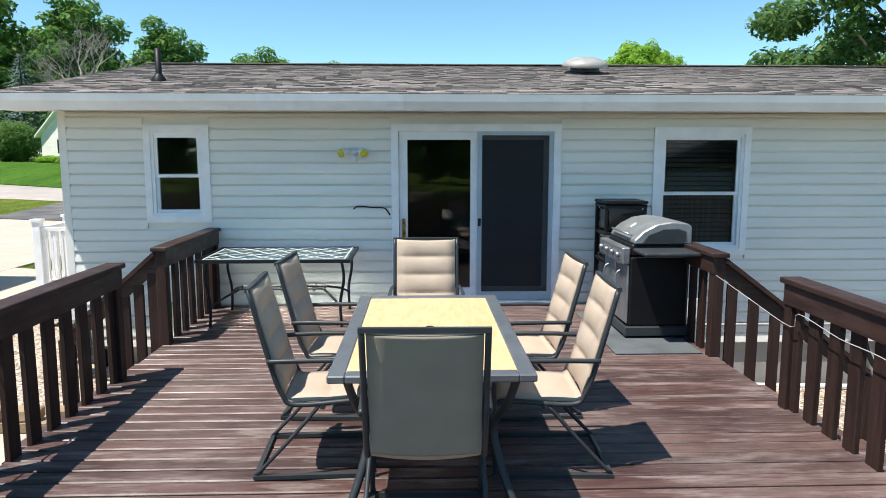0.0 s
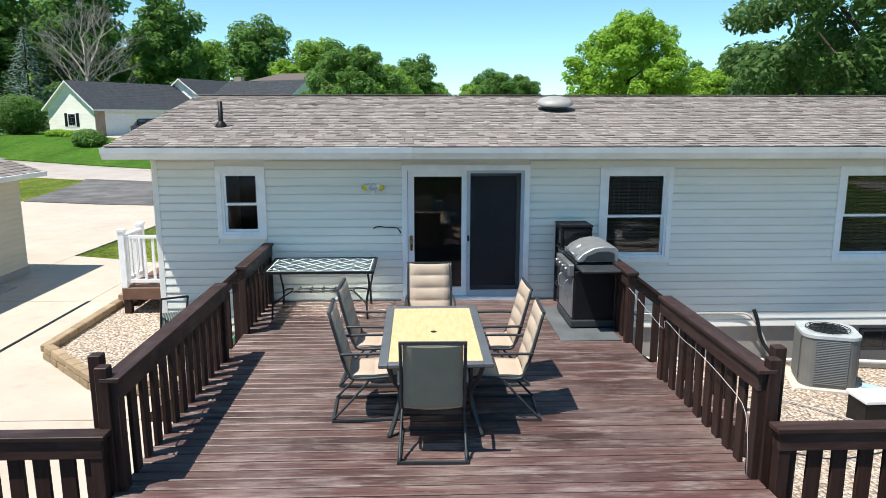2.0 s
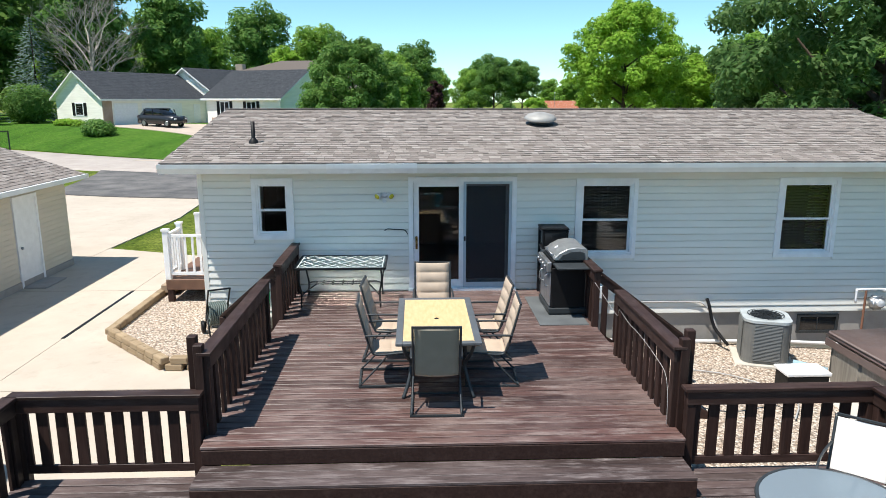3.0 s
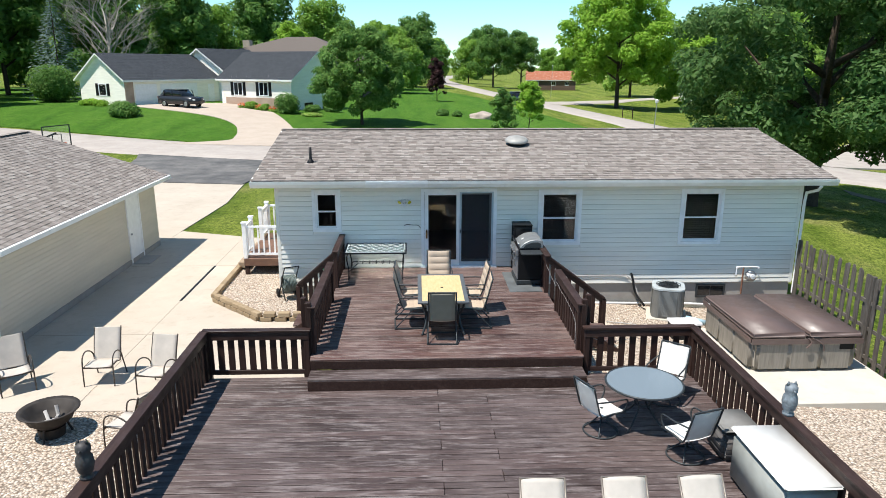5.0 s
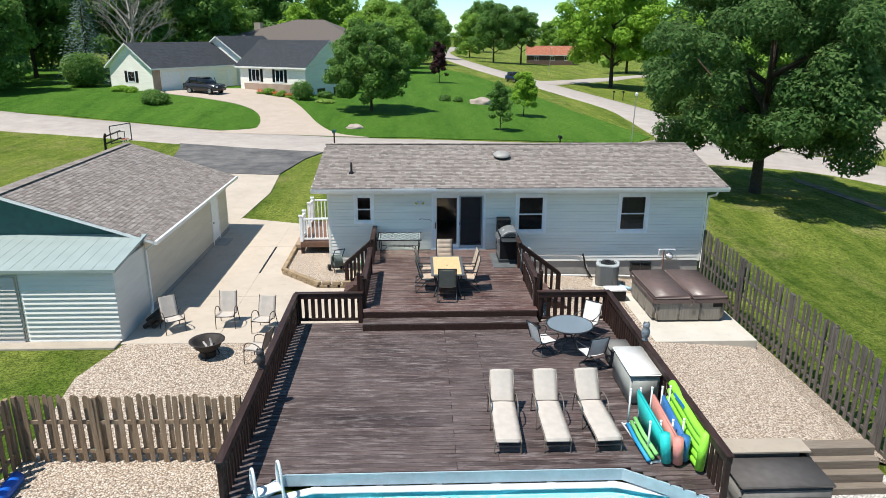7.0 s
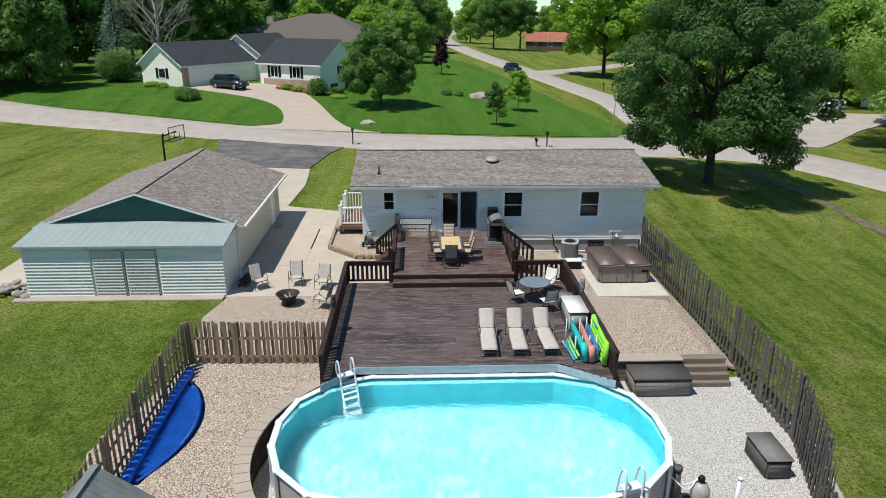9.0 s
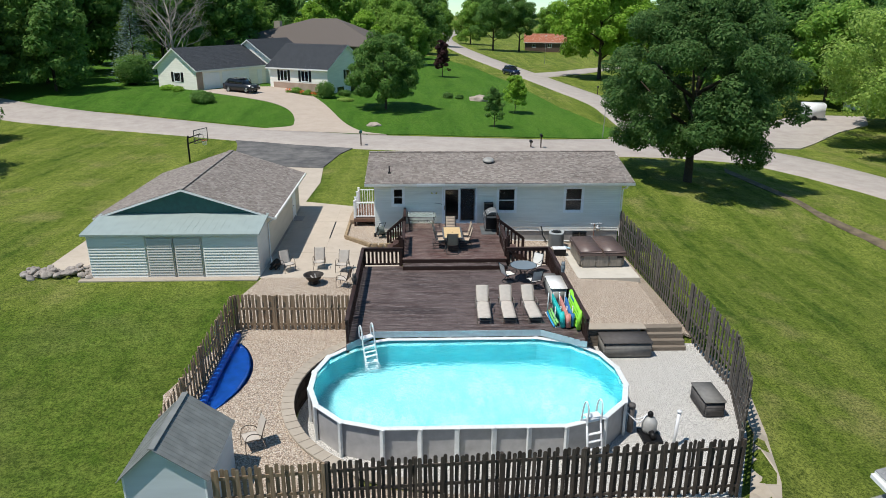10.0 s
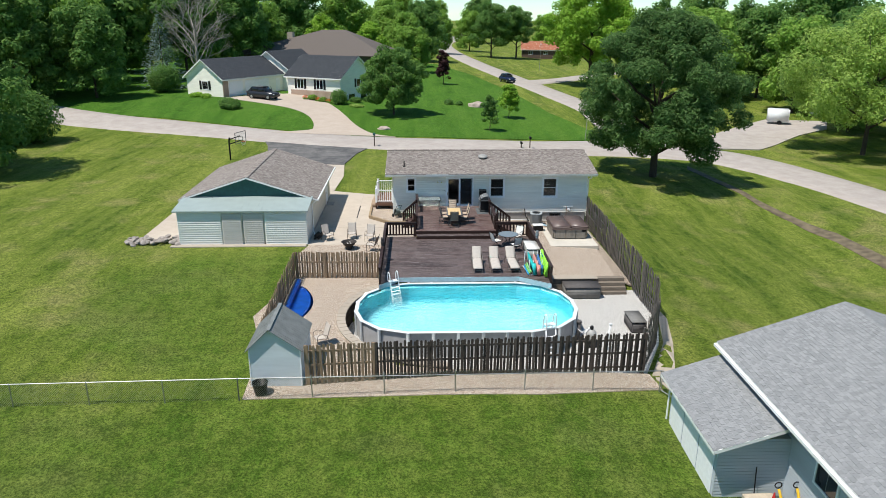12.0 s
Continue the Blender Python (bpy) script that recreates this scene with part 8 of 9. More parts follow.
def pool_pump():
    p = thing("pool_pump", "grey sand filter and pump beside the pool", "pump", "", "", pose(5.3, -17.75, PIT_Z + 0.03))
    grey = plain("pale_grey_filter", (0.38, 0.38, 0.37), 0.45)
    bm = bmesh.new()
    lathe(bm, [(0, 0.12), (0.2, 0.13), (0.25, 0.25), (0.25, 0.50), (0.18, 0.64), (0.08, 0.70), (0, 0.71)], 22)
    part("filter_tank", bm, grey, p, "pale grey filter tank", True)
    bm = bmesh.new()
    lathe(bm, [(0.06, 0.70), (0.09, 0.74), (0.09, 0.84), (0.04, 0.90), (0, 0.90)], 14)
    part("valve", bm, M["black"], p, "black valve head", True)
    part("stand", bbox(-0.32, 0.32, -0.55, 0.25, 0.0, 0.11, 0.01), M["black"], p)
    bm = bmesh.new()
    tube(bm, [(0, -0.5, 0.24), (0, -0.2, 0.24)], 0.10, 12)
    part("motor", bm, M["black"], p, "black motor", True)
    for k in range(2):
        bm = bmesh.new()
        tube(bm, arc([(-0.1, 0.05 * k, 0.78), (-0.4, 0.1 - 0.2 * k, 0.55), (-0.7, 0.1, 0.75), (-0.95, 0.2, 0.9)]), 0.022, 7)
        part("pump_hose", bm, M["white_plastic"], p, "white flexible hose", True)


pool_pump()
bm = bmesh.new()
tube(bm, [(4.70, -17.62, PIT_Z + 0.1), (4.70, -17.62, -0.98)], 0.10, 12)
lathe(bm, [(0, 0), (0.13, 0), (0.11, 0.10), (0, 0.11)], 12, (4.70, -17.62, -0.98))
tagged(part("pool_skimmer", bm, M["box_dark"], None, "", True), "dark cylindrical skimmer hanging at the pool wall", "skimmer")
bm = bmesh.new()
tube(bm, [(5.85, -18.5, PIT_Z), (6.02, -18.3, PIT_Z + 1.25)], 0.055, 10)
lathe(bm, [(0, 0), (0.08, 0), (0.08, 0.06), (0, 0.07)], 12, (6.02, -18.3, PIT_Z + 1.22))
tagged(part("vent_post", bm, M["white_plastic"], None, "", True), "leaning white plastic pipe in the pool yard", "pipe")
sw = thing("timber_wall", "low timber retaining wall with steps down to the pool", "wall", "", "structure")
tim = wood_mat("grey_landscape_timber", (0.17, 0.14, 0.11), (0.26, 0.22, 0.18), (0.36, 0.31, 0.26), 0.3, 0.85, 0, 0.2)
for k in range(5):
    part("timber", bbox(4.05, 6.95, -11.31, -11.14, PIT_Z + 0.16 * k, PIT_Z + 0.16 * (k + 1) - 0.006, 0.012), tim, sw)
for k in range(4):
    part("step_timber", bbox(7.18, 8.75, -11.82 + 0.21 * k, -11.612 + 0.21 * k + (0.12 if k == 3 else 0), PIT_Z, PIT_Z + 0.20 * (k + 1), 0.014), tim, sw)
part("wall_cap", bbox(4.05, 7.17, -11.38, -10.85, PIT_Z + 0.80, PIT_Z + 0.86, 0.012), M["retain"], sw, "pale concrete cap")

# ---- rolled solar cover
M["tarp"] = plain("royal_blue_tarp", (0.012, 0.13, 0.60), 0.4, var=0.25, scale=3, bump=0.4, grain=14)
sc = thing("pool_cover", "rolled royal-blue pool cover lying along a fence", "pool cover")
bm = bmesh.new()
tube(bm, arc([(-9.42, -12.3, -0.80), (-9.44, -14.0, -0.86), (-9.46, -16.0, -0.94), (-9.46, -17.7, -1.02)]), 0.14, 14)
part("roll", bm, M["tarp"], sc, "", True)
bm = bmesh.new()
cols = []
for i in range(13):
    t = i / 12
    xa, ya = -9.42 - 0.04 * t, -12.9 - 4.7 * t
    w = 0.2 + 0.85 * math.sin(math.pi * min(1, t * 1.05)) ** 0.8
    cols.append([bm.verts.new((xa + 0.1 + w * k / 4, ya, lawn_z(xa, ya) + 0.05 + 0.05 * abs(noise.noise((xa * 2 + k, ya * 2, 3))) + (0.1 if k == 0 else 0))) for k in range(5)])
for a, b in zip(cols, cols[1:]):
    for k in range(4):
        bm.faces.new((a[k], a[k + 1], b[k + 1], b[k]))
bmesh.ops.solidify(bm, geom=bm.faces[:], thickness=0.02)
part("loose_sheet", bm, M["tarp"], sc, "loose blue edge", True)


# ---- chain-link fence
M["galv"] = plain("galvanised_steel", (0.42, 0.43, 0.43), 0.4, 0.8, var=0.15)
cl = thing("chain_link_fence", "low galvanised chain-link fence along the back lawn", "fence", "", "structure")
CL = [(-60, -24.6), (-30, -23.9), (-10, -23.45), (7.0, -22.55)]
for (xa, ya), (xb, yb) in zip(CL, CL[1:]):
    ln = math.hypot(xb - xa, yb - ya)
    n = max(1, round(ln / 3.0))
    bm = bmesh.new()
    tube(bm, [(xa, ya, lawn_z(xa, ya) + 0.98), (xb, yb, lawn_z(xb, yb) + 0.98)], 0.02, 6)
    part("top_rail", bm, M["galv"], cl)
    for i in range(n + 1):
        t = i / n
        x, y = xa + (xb - xa) * t, ya + (yb - ya) * t
        bm = bmesh.new()
        tube(bm, [(x, y, lawn_z(x, y) - 0.05), (x, y, lawn_z(x, y) + 1.0)], 0.026, 7)
        part("line_post", bm, M["galv"], cl)
    m = int(ln / 0.085)
    verts, faces = [], []
    wd = 0.0028
    for i in range(m):
        for s in (-1, 1):
            t0, t1 = i / m, (i + s * 11) / m
            if not 0 <= t1 <= 1:
                continue
            p = Vector((xa + (xb - xa) * t0, ya + (yb - ya) * t0, 0))
            q = Vector((xa + (xb - xa) * t1, ya + (yb - ya) * t1, 0))
            p.z, q.z = lawn_z(p.x, p.y) + 0.03, lawn_z(q.x, q.y) + 0.97
            o = Vector((wd * 0.7, 0, -s * wd * 0.7))
            k = len(verts)
            verts += [p - o, p + o, q + o, q - o]
            faces.append((k, k + 1, k + 2, k + 3))
    me = bpy.data.meshes.new("wire_mesh")
    me.from_pydata([tuple(v) for v in verts], [], faces)
    me.materials.append(M["galv"])
    ob = new("wire_mesh", me)
    ob.parent = cl
    ob["kind"] = "stuff"
gate = thing("fence_gate", "small galvanised chain-link gate standing ajar", "gate", "", "structure")
bm = bmesh.new()
g0 = Vector((7.05, -22.6, 0))
for a, b in (((7.05, -22.6, 0.15), (7.05, -22.6, 1.05)), ((7.05, -22.6, 1.05), (7.5, -23.5, 1.05)), ((7.5, -23.5, 1.05), (7.5, -23.5, 0.15)), ((7.5, -23.5, 0.15), (7.05, -22.6, 0.15)), ((7.05, -22.6, 0.6), (7.5, -23.5, 0.6)), ((7.7, -23.4, 0.0), (7.7, -23.4, 1.1))):
    tube(bm, [(a[0], a[1], a[2] - 1.92), (b[0], b[1], b[2] - 1.92)], 0.022, 6)
part("gate_frame", bm, M["galv"], gate)
pb = thing("planter_bucket", "black plastic bucket beside the shed", "bucket", "", "", pose(-9.25, -23.0, lawn_z(-9.25, -23.0) + 0.03))
bm = bmesh.new()
lathe(bm, [(0, 0.0), (0.23, 0), (0.30, 0.48), (0.32, 0.5), (0.29, 0.5), (0.22, 0.06), (0, 0.05)], 24)
part("bucket", bm, M["black"], pb, "", True)

# ---- rock pile and slab beside the garage
structure("garage_slab", bbox(-20.6, GX0 - 0.05, -5.2, 4.5, -1.0, -0.75, 0.01), M["concrete"], "pale concrete slab beside the garage", "slab")
rk = random.Random(9)
stone_m = plain("mixed_field_stone", (0.34, 0.30, 0.27), 0.85, var=0.4, scale=3, bump=0.5, grain=25)
pile = thing("rock_pile", "low heap of mixed field stones beside the garage", "rocks")
rocks = []
for k in range(4):
    bm = bmesh.new()
    bmesh.ops.create_icosphere(bm, subdivisions=2, radius=0.2)
    for v in bm.verts:
        v.co *= 1 + 0.5 * noise.noise(v.co * 4 + Vector((k * 7, 0, 0)))
        v.co.z *= 0.6
    rocks.append(mesh_of("stone", bm, stone_m))
for k in range(80):
    share("stone", rk.choice(rocks), pile, pose(rk.uniform(-21.2, -17.8), -5.5 + rk.gauss(0, 0.28), -0.72 + abs(rk.gauss(0, 0.1)), rk.uniform(-30, 30), rk.uniform(-30, 30), rk.uniform(0, 360)) @ Matrix.Scale(rk.uniform(0.5, 1.1), 4))
structure("garage_border", bbox(GX0 - 0.5, -9.9, -6.5, -6.05, -0.95, -0.74, 0.02), M["retain"], "strip of sandy concrete along the lean-to", "border")

# dark slots and seams of the patio slabs
for k, (x0, x1, y0, y1) in enumerate(((-7.285, -7.215, -0.28, 2.95), (-9.8, -3.25, -2.62, -2.605), (-7.26, -7.245, -6.15, -0.3), (-9.8, -6.4, 2.96, 2.975), (-7.26, -7.245, 2.98, 6.6))):
    structure("patio_joint_%d" % (k + 1), bbox(x0, x1, y0, y1, -0.80, -0.7665, 0), M["black"] if k == 0 else M["retain"], "dark joint between patio slabs", "joint")

# ================================================================ beyond the yard
M["nb_stone"] = slab_mat("tan_ledge_stone", (0.36, 0.25, 0.19), (0.55, 0.43, 0.34), grain=12, bump=0.8)
house_label = "cream-sided ranch house with dark grey shingle roof"
U1, U2 = Vector((0.883, -0.469)), Vector((0.469, 0.883))
C0 = Vector((-31.7, 58.6))
wing = gable_house("neighbour_garage_wing", house_label + ", garage wing", (C0.x, C0.y, lawn_z(C0.x, C0.y)), 57.0, 13.6, 7.8, 2.9, 2.5, M["nb_siding"], M["slate_shingle"])
for x, w in ((1.2, 2.7), (4.4, 5.0)):
    d = part("garage_door", bbox(x, x + w, -0.05, 0.02, 0.05, 2.25, 0.01), M["trim"], wing, "white panelled garage door")
    for k in range(1, 4):
        part("door_groove", bbox(x + 0.05, x + w - 0.05, -0.062, -0.045, 0.05 + 0.55 * k - 0.012, 0.05 + 0.55 * k + 0.012, 0), M["gutter"], d)
part("side_door", bbox(11.0, 11.9, -0.05, 0.02, 0.05, 2.1, 0.01), M["trim"], wing, "white side door")
part("corner_stone", bbox(-0.03, 1.0, -0.06, 0.05, 0, 2.6, 0.02), M["nb_stone"], wing, "tan stone corner")
bm = bmesh.new()
frame_bars(bm, 2.6, 4.0, 1.0, 2.3, 0.1, -0.05, 0.03)
gw = part("gable_window", bm, M["trim"], wing, "white-framed gable window")
part("pane", bbox(2.69, 3.91, -0.01, 0.01, 1.09, 2.21, 0), M["dark_glass"], gw)
for x in (2.1, 4.05):
    part("shutter", bbox(x, x + 0.45, -0.05, 0.02, 1.0, 2.3, 0.01), M["black"], gw, "black shutter")
gw.matrix_basis = pose(-0.01, 7.1, 0, 0, 0, -90)
K0 = Vector((-14.5, 59.7))
O0 = K0 - U1 * 9.8
main = gable_house("neighbour_main_wing", house_label + ", main wing", (O0.x, O0.y, 0.27), -28.0, 9.8, 9.2, 3.5, 2.75, M["nb_siding"], M["slate_shingle"])
for x in (1.8, 5.4):
    wall_window(main, x, 1.5, 1.3, 1.5, -0.03, True)
part("stone_base", bbox(0.6, 9.78, -0.07, -0.022, -0.3, 1.3, 0.01), M["nb_stone"], main, "tan ledge-stone base")
bm = bmesh.new()
frame_bars(bm, 4.4, 5.6, 1.7, 3.0, 0.1, -0.05, 0.03)
gw = part("end_window", bm, M["trim"], main, "white-framed end window")
part("pane", bbox(4.49, 5.51, -0.01, 0.01, 1.79, 2.91, 0), M["dark_glass"], gw)
for x in (3.9, 5.65):
    part("shutter", bbox(x, x + 0.45, -0.05, 0.02, 1.7, 3.0, 0.01), M["black"], gw, "black shutter")
gw.matrix_basis = pose(9.81, 0, 0, 0, 0, 90)
for k, y in enumerate((2.2, 5.6)):
    part("basement_opening", bbox(9.8, 9.84, y, y + 1.6, -0.35, 0.75, 0.01), M["dark_glass"], main, "dark lower window")
E0 = K0 - U1 * 11.2 + U2 * 3.6
cross = gable_house("neighbour_entry_wing", house_label + ", entry gable", (E0.x, E0.y, 0.35), 62.0, 8.5, 10.2, 3.3, 3.3, M["nb_siding"], M["slate_shingle"])
hip = thing("far_house", "large house with a taupe hipped roof behind the trees", "house", "", "", pose(-21, 104, lawn_z(-21, 104), 0, 0, -12))
bm = bmesh.new()
box(bm, -18, 13, -7, 7, -0.5, 4.4)
part("wall", bm, plain("brown_siding", (0.12, 0.09, 0.075), 0.7), hip, "dark brown wall")
bm = bmesh.new()
lo = [bm.verts.new(p) for p in ((-19, -8, 4.2), (14, -8, 4.2), (14, 8, 4.2), (-19, 8, 4.2))]
hi = [bm.verts.new(p) for p in ((-1.5, 0, 8.9), (3.5, 0, 8.9))]
for f in ((lo[0], lo[1], hi[1], hi[0]), (lo[1], lo[2], hi[1]), (lo[2], lo[3], hi[0], hi[1]), (lo[3], lo[0], hi[0])):
    bm.faces.new(f)
bm.faces.new(lo[::-1])
part("roof", bm, M["tan_shingle"], hip, "taupe hipped roof")
bm = bmesh.new()
box(bm, -9, -7.8, -1, 0.2, 5.0, 8.4)
part("chimney", bm, M["retain"], hip)
h3 = gable_house("far_house", "small brown house with a rust-red roof beside the lane", (36, 219, lawn_z(36, 219)), -8, 16, 9, 3.0, 2.6, plain("brown_brick_wall", (0.14, 0.09, 0.07), 0.8), plain("rust_roof", (0.36, 0.13, 0.07), 0.8))
for x in (2.5, 8.0, 12.5):
    wall_window(h3, x, 1.0, 1.4, 1.3)
h4 = gable_house("far_house", "low tan house among trees beyond the lane", (62, 150, lawn_z(62, 150)), -20, 16, 9, 3.0, 2.4, M["nb_siding"], M["tan_shingle"])
h5 = gable_house("far_house", "white house half hidden by trees across the road", (64, 70, lawn_z(64, 70)), -35, 15, 9, 3.0, 2.4, M["nb_siding"], M["tan_shingle"])


# the house beside the back lawn
rh = thing("back_house", "grey-sided house with light grey shingle roof and lean-to", "house")
gb = -2.35
M["blue_siding"] = siding_mat("blue_grey_siding", (0.46, 0.50, 0.54))
bm = bmesh.new()
box(bm, 9.1, 17.5, -46, -24.3, gb - 0.3, 0.95)
mwall = part("main_wall", bm, M["blue_siding"], rh)
z = gb + 0.2
while z < 0.85:
    bm = bmesh.new()
    lap(bm, 0, 21.7, z, 0.125, 0, 0.016, Matrix.Translation((9.1, -24.3, 0)) @ Matrix.Rotation(radians(-90), 4, "Z"))
    part("siding_board", bm, M["blue_siding"], mwall)
    z += 0.125
bm = bmesh.new()
sec = [(8.55, 1.0), (13.3, 2.62), (18.05, 1.0), (18.05, 0.86), (13.3, 2.48), (8.55, 0.86)]
a = [bm.verts.new((x, -23.75, z)) for x, z in sec]
b = [bm.verts.new((x, -46.5, z)) for x, z in sec]
for i in range(6):
    bm.faces.new((a[i], a[(i + 1) % 6], b[(i + 1) % 6], b[i]))
bm.faces.new(a)
bm.faces.new(b[::-1])
mr = part("main_roof", bm, M["gutter"], rh)
shingles("shingle_field", (8.55, -23.75, 1.012), (0, -1, 0), (4.75, 0, 1.62), 22.7, math.hypot(4.75, 1.62), M["grey_shingle"], mr, None, 0.14, 21)
shingles("shingle_field", (18.05, -23.75, 1.012), (0, -1, 0), (-4.75, 0, 1.62), 22.7, math.hypot(4.75, 1.62), M["grey_shingle"], mr, None, 0.14, 22)
part("gutter", bbox(8.42, 8.53, -46, -23.8, 0.86, 0.98, 0.01), M["gutter"], rh)
bm = bmesh.new()
box(bm, 6.72, 9.09, -28.75, -24.55, gb - 0.3, 0.0)
lw = part("lean_to_wall", bm, M["blue_siding"], rh)
z = gb + 0.15
while z < -0.1:
    bm = bmesh.new()
    lap(bm, 6.72, 9.09, z, 0.125, -28.75, 0.02)
    part("siding_board", bm, M["blue_siding"], lw)
    z += 0.125
for ya, yb in ((-25.9, -24.7), (-27.3, -26.0), (-28.6, -27.4)):
    part("lean_to_panel", bbox(6.68, 6.715, ya, yb, gb + 0.1, -0.2, 0.006), M["trim"], rh, "white wall panel")
bm = bmesh.new()
sec = [(6.35, -0.12), (8.85, 0.72), (8.85, 0.60), (6.35, -0.24)]
a = [bm.verts.new((x, -24.15, z)) for x, z in sec]
b = [bm.verts.new((x, -29.2, z)) for x, z in sec]
for i in range(4):
    bm.faces.new((a[i], a[(i + 1) % 4], b[(i + 1) % 4], b[i]))
bm.faces.new(a)
bm.faces.new(b[::-1])
lr = part("lean_to_roof", bm, M["gutter"], rh)
shingles("shingle_field", (6.35, -24.15, -0.108), (0, -1, 0), (2.5, 0, 0.84), 5.05, math.hypot(2.5, 0.84), M["grey_shingle"], lr, None, 0.14, 23)
bm = bmesh.new()
tube(bm, [(6.45, -24.2, -0.2), (6.66, -24.45, -0.5), (6.66, -24.45, gb + 0.1), (6.45, -24.4, gb + 0.05)], 0.035, 6)
part("downspout", bm, M["gutter"], rh)
bm = bmesh.new()
frame_bars(bm, 0, 1.2, 0, 0.9, 0.07, -0.04, 0.02)
wn_ = part("side_window", bm, M["trim"], rh)
part("pane", bbox(0.06, 0.58, -0.01, 0.005, 0.06, 0.84, 0), M["dark_glass"], wn_)
part("pane", bbox(0.62, 1.14, -0.01, 0.005, 0.06, 0.84, 0), M["dark_glass"], wn_)
wn_.matrix_basis = pose(9.08, -30.2, -0.55, 0, 0, -90)
structure("back_house_step", bbox(6.0, 6.6, -29.0, -26.2, gb - 0.2, gb + 0.12, 0.02), M["concrete"], "narrow concrete step beside the lean-to", "slab")
bx = thing("cardboard_box", "tan storage box beside the lean-to", "box", "", "", pose(7.9, -29.7, gb))
part("carton", bbox(-0.5, 0.5, -0.35, 0.35, 0, 0.75, 0.02), plain("tan_carton", (0.50, 0.42, 0.32), 0.8), bx)
hd = thing("hand_tool", "black long-handled tool leaning on the lean-to", "tool", "", "", pose(8.0, -28.95, gb))
bm = bmesh.new()
tube(bm, [(0, -0.1, 0.0), (0.03, 0.12, 1.35)], 0.02, 6)
part("shaft", bm, M["black"], hd)
mw = thing("lawn_spreader", "lawn machine with yellow handlebars and a red panel", "lawn machine", "", "", pose(8.75, -30.3, gb))
part("deck", bbox(-0.4, 0.4, -0.3, 0.4, 0.05, 0.35, 0.05, 2), M["black"], mw)
yel = plain("yellow_paint", (0.72, 0.45, 0.03), 0.4)
for s in (-1, 1):
    bm = bmesh.new()
    tube(bm, [(0.25 * s, 0.1, 0.3), (0.3 * s, 0.75, 1.05)], 0.045, 8)
    part("handlebar", bm, yel, mw, "yellow handlebar")
    bm = bmesh.new()
    tube(bm, [(0.3 * s + 0.11 * math.cos(q * math.tau / 14), 0.8, 1.15 + 0.11 * math.sin(q * math.tau / 14)) for q in range(14)], 0.02, 6, True)
    part("grip_loop", bm, M["black"], mw)
bm = bmesh.new()
bmesh.ops.create_cone(bm, cap_ends=True, segments=4, radius1=0.22, radius2=0.02, depth=0.8, matrix=Matrix.Translation((-0.75, 0.2, 0.95)))
part("marker", bm, plain("red_vinyl", (0.55, 0.03, 0.03), 0.5), mw, "red pennant")
part("hopper", bbox(-0.85, -0.45, -0.1, 0.3, 0.0, 0.55, 0.06, 2), M["white_plastic"], mw, "white hopper")


# ---- basketball hoop
def hoop():
    h = thing("basketball_hoop", "black basketball hoop with clear backboard behind the garage", "basketball hoop", "", "", pose(-21.3, 20.5, lawn_z(-21.3, 20.5), 0, 0, 70))
    bm = bmesh.new()
    tube(bm, arc([(0, 0, 0), (0, 0, 1.75), (0, -0.1, 2.2)], 3), 0.075, 8)
    part("pole", bm, M["black"], h, "", True)
    for z in (2.0, 2.45):
        bm = bmesh.new()
        tube(bm, [(0, 0, z - 0.45), (0, -1.3, z)], 0.05, 6)
        part("arm", bm, M["black"], h)
    bm = bmesh.new()
    frame_bars(bm, -0.9, 0.9, 1.75, 2.85, 0.05, -1.36, -1.32)
    frame_bars(bm, -0.3, 0.3, 1.95, 2.4, 0.03, -1.365, -1.33)
    bb = part("backboard_frame", bm, M["frame_grey"], h, "grey backboard frame")
    part("backboard", bbox(-0.86, 0.86, -1.345, -1.335, 1.79, 2.81, 0), M["glass"], bb)
    bm = bmesh.new()
    tube(bm, [(0.23 * math.cos(q * math.tau / 18), -1.62 + 0.23 * math.sin(q * math.tau / 18), 1.95) for q in range(18)], 0.018, 6, True)
    rim = part("hoop_rim", bm, plain("orange_rim", (0.55, 0.10, 0.04), 0.5), h, "orange rim")
    bm = bmesh.new()
    for q in range(10):
        a, b = q * math.tau / 10, (q + 1) * math.tau / 10
        tube(bm, [(0.22 * math.cos(a), -1.62 + 0.22 * math.sin(a), 1.94), (0.13 * math.cos(b), -1.62 + 0.13 * math.sin(b), 1.55)], 0.008, 4)
    part("net", bm, M["white_plastic"], rim, "white net")


hoop()


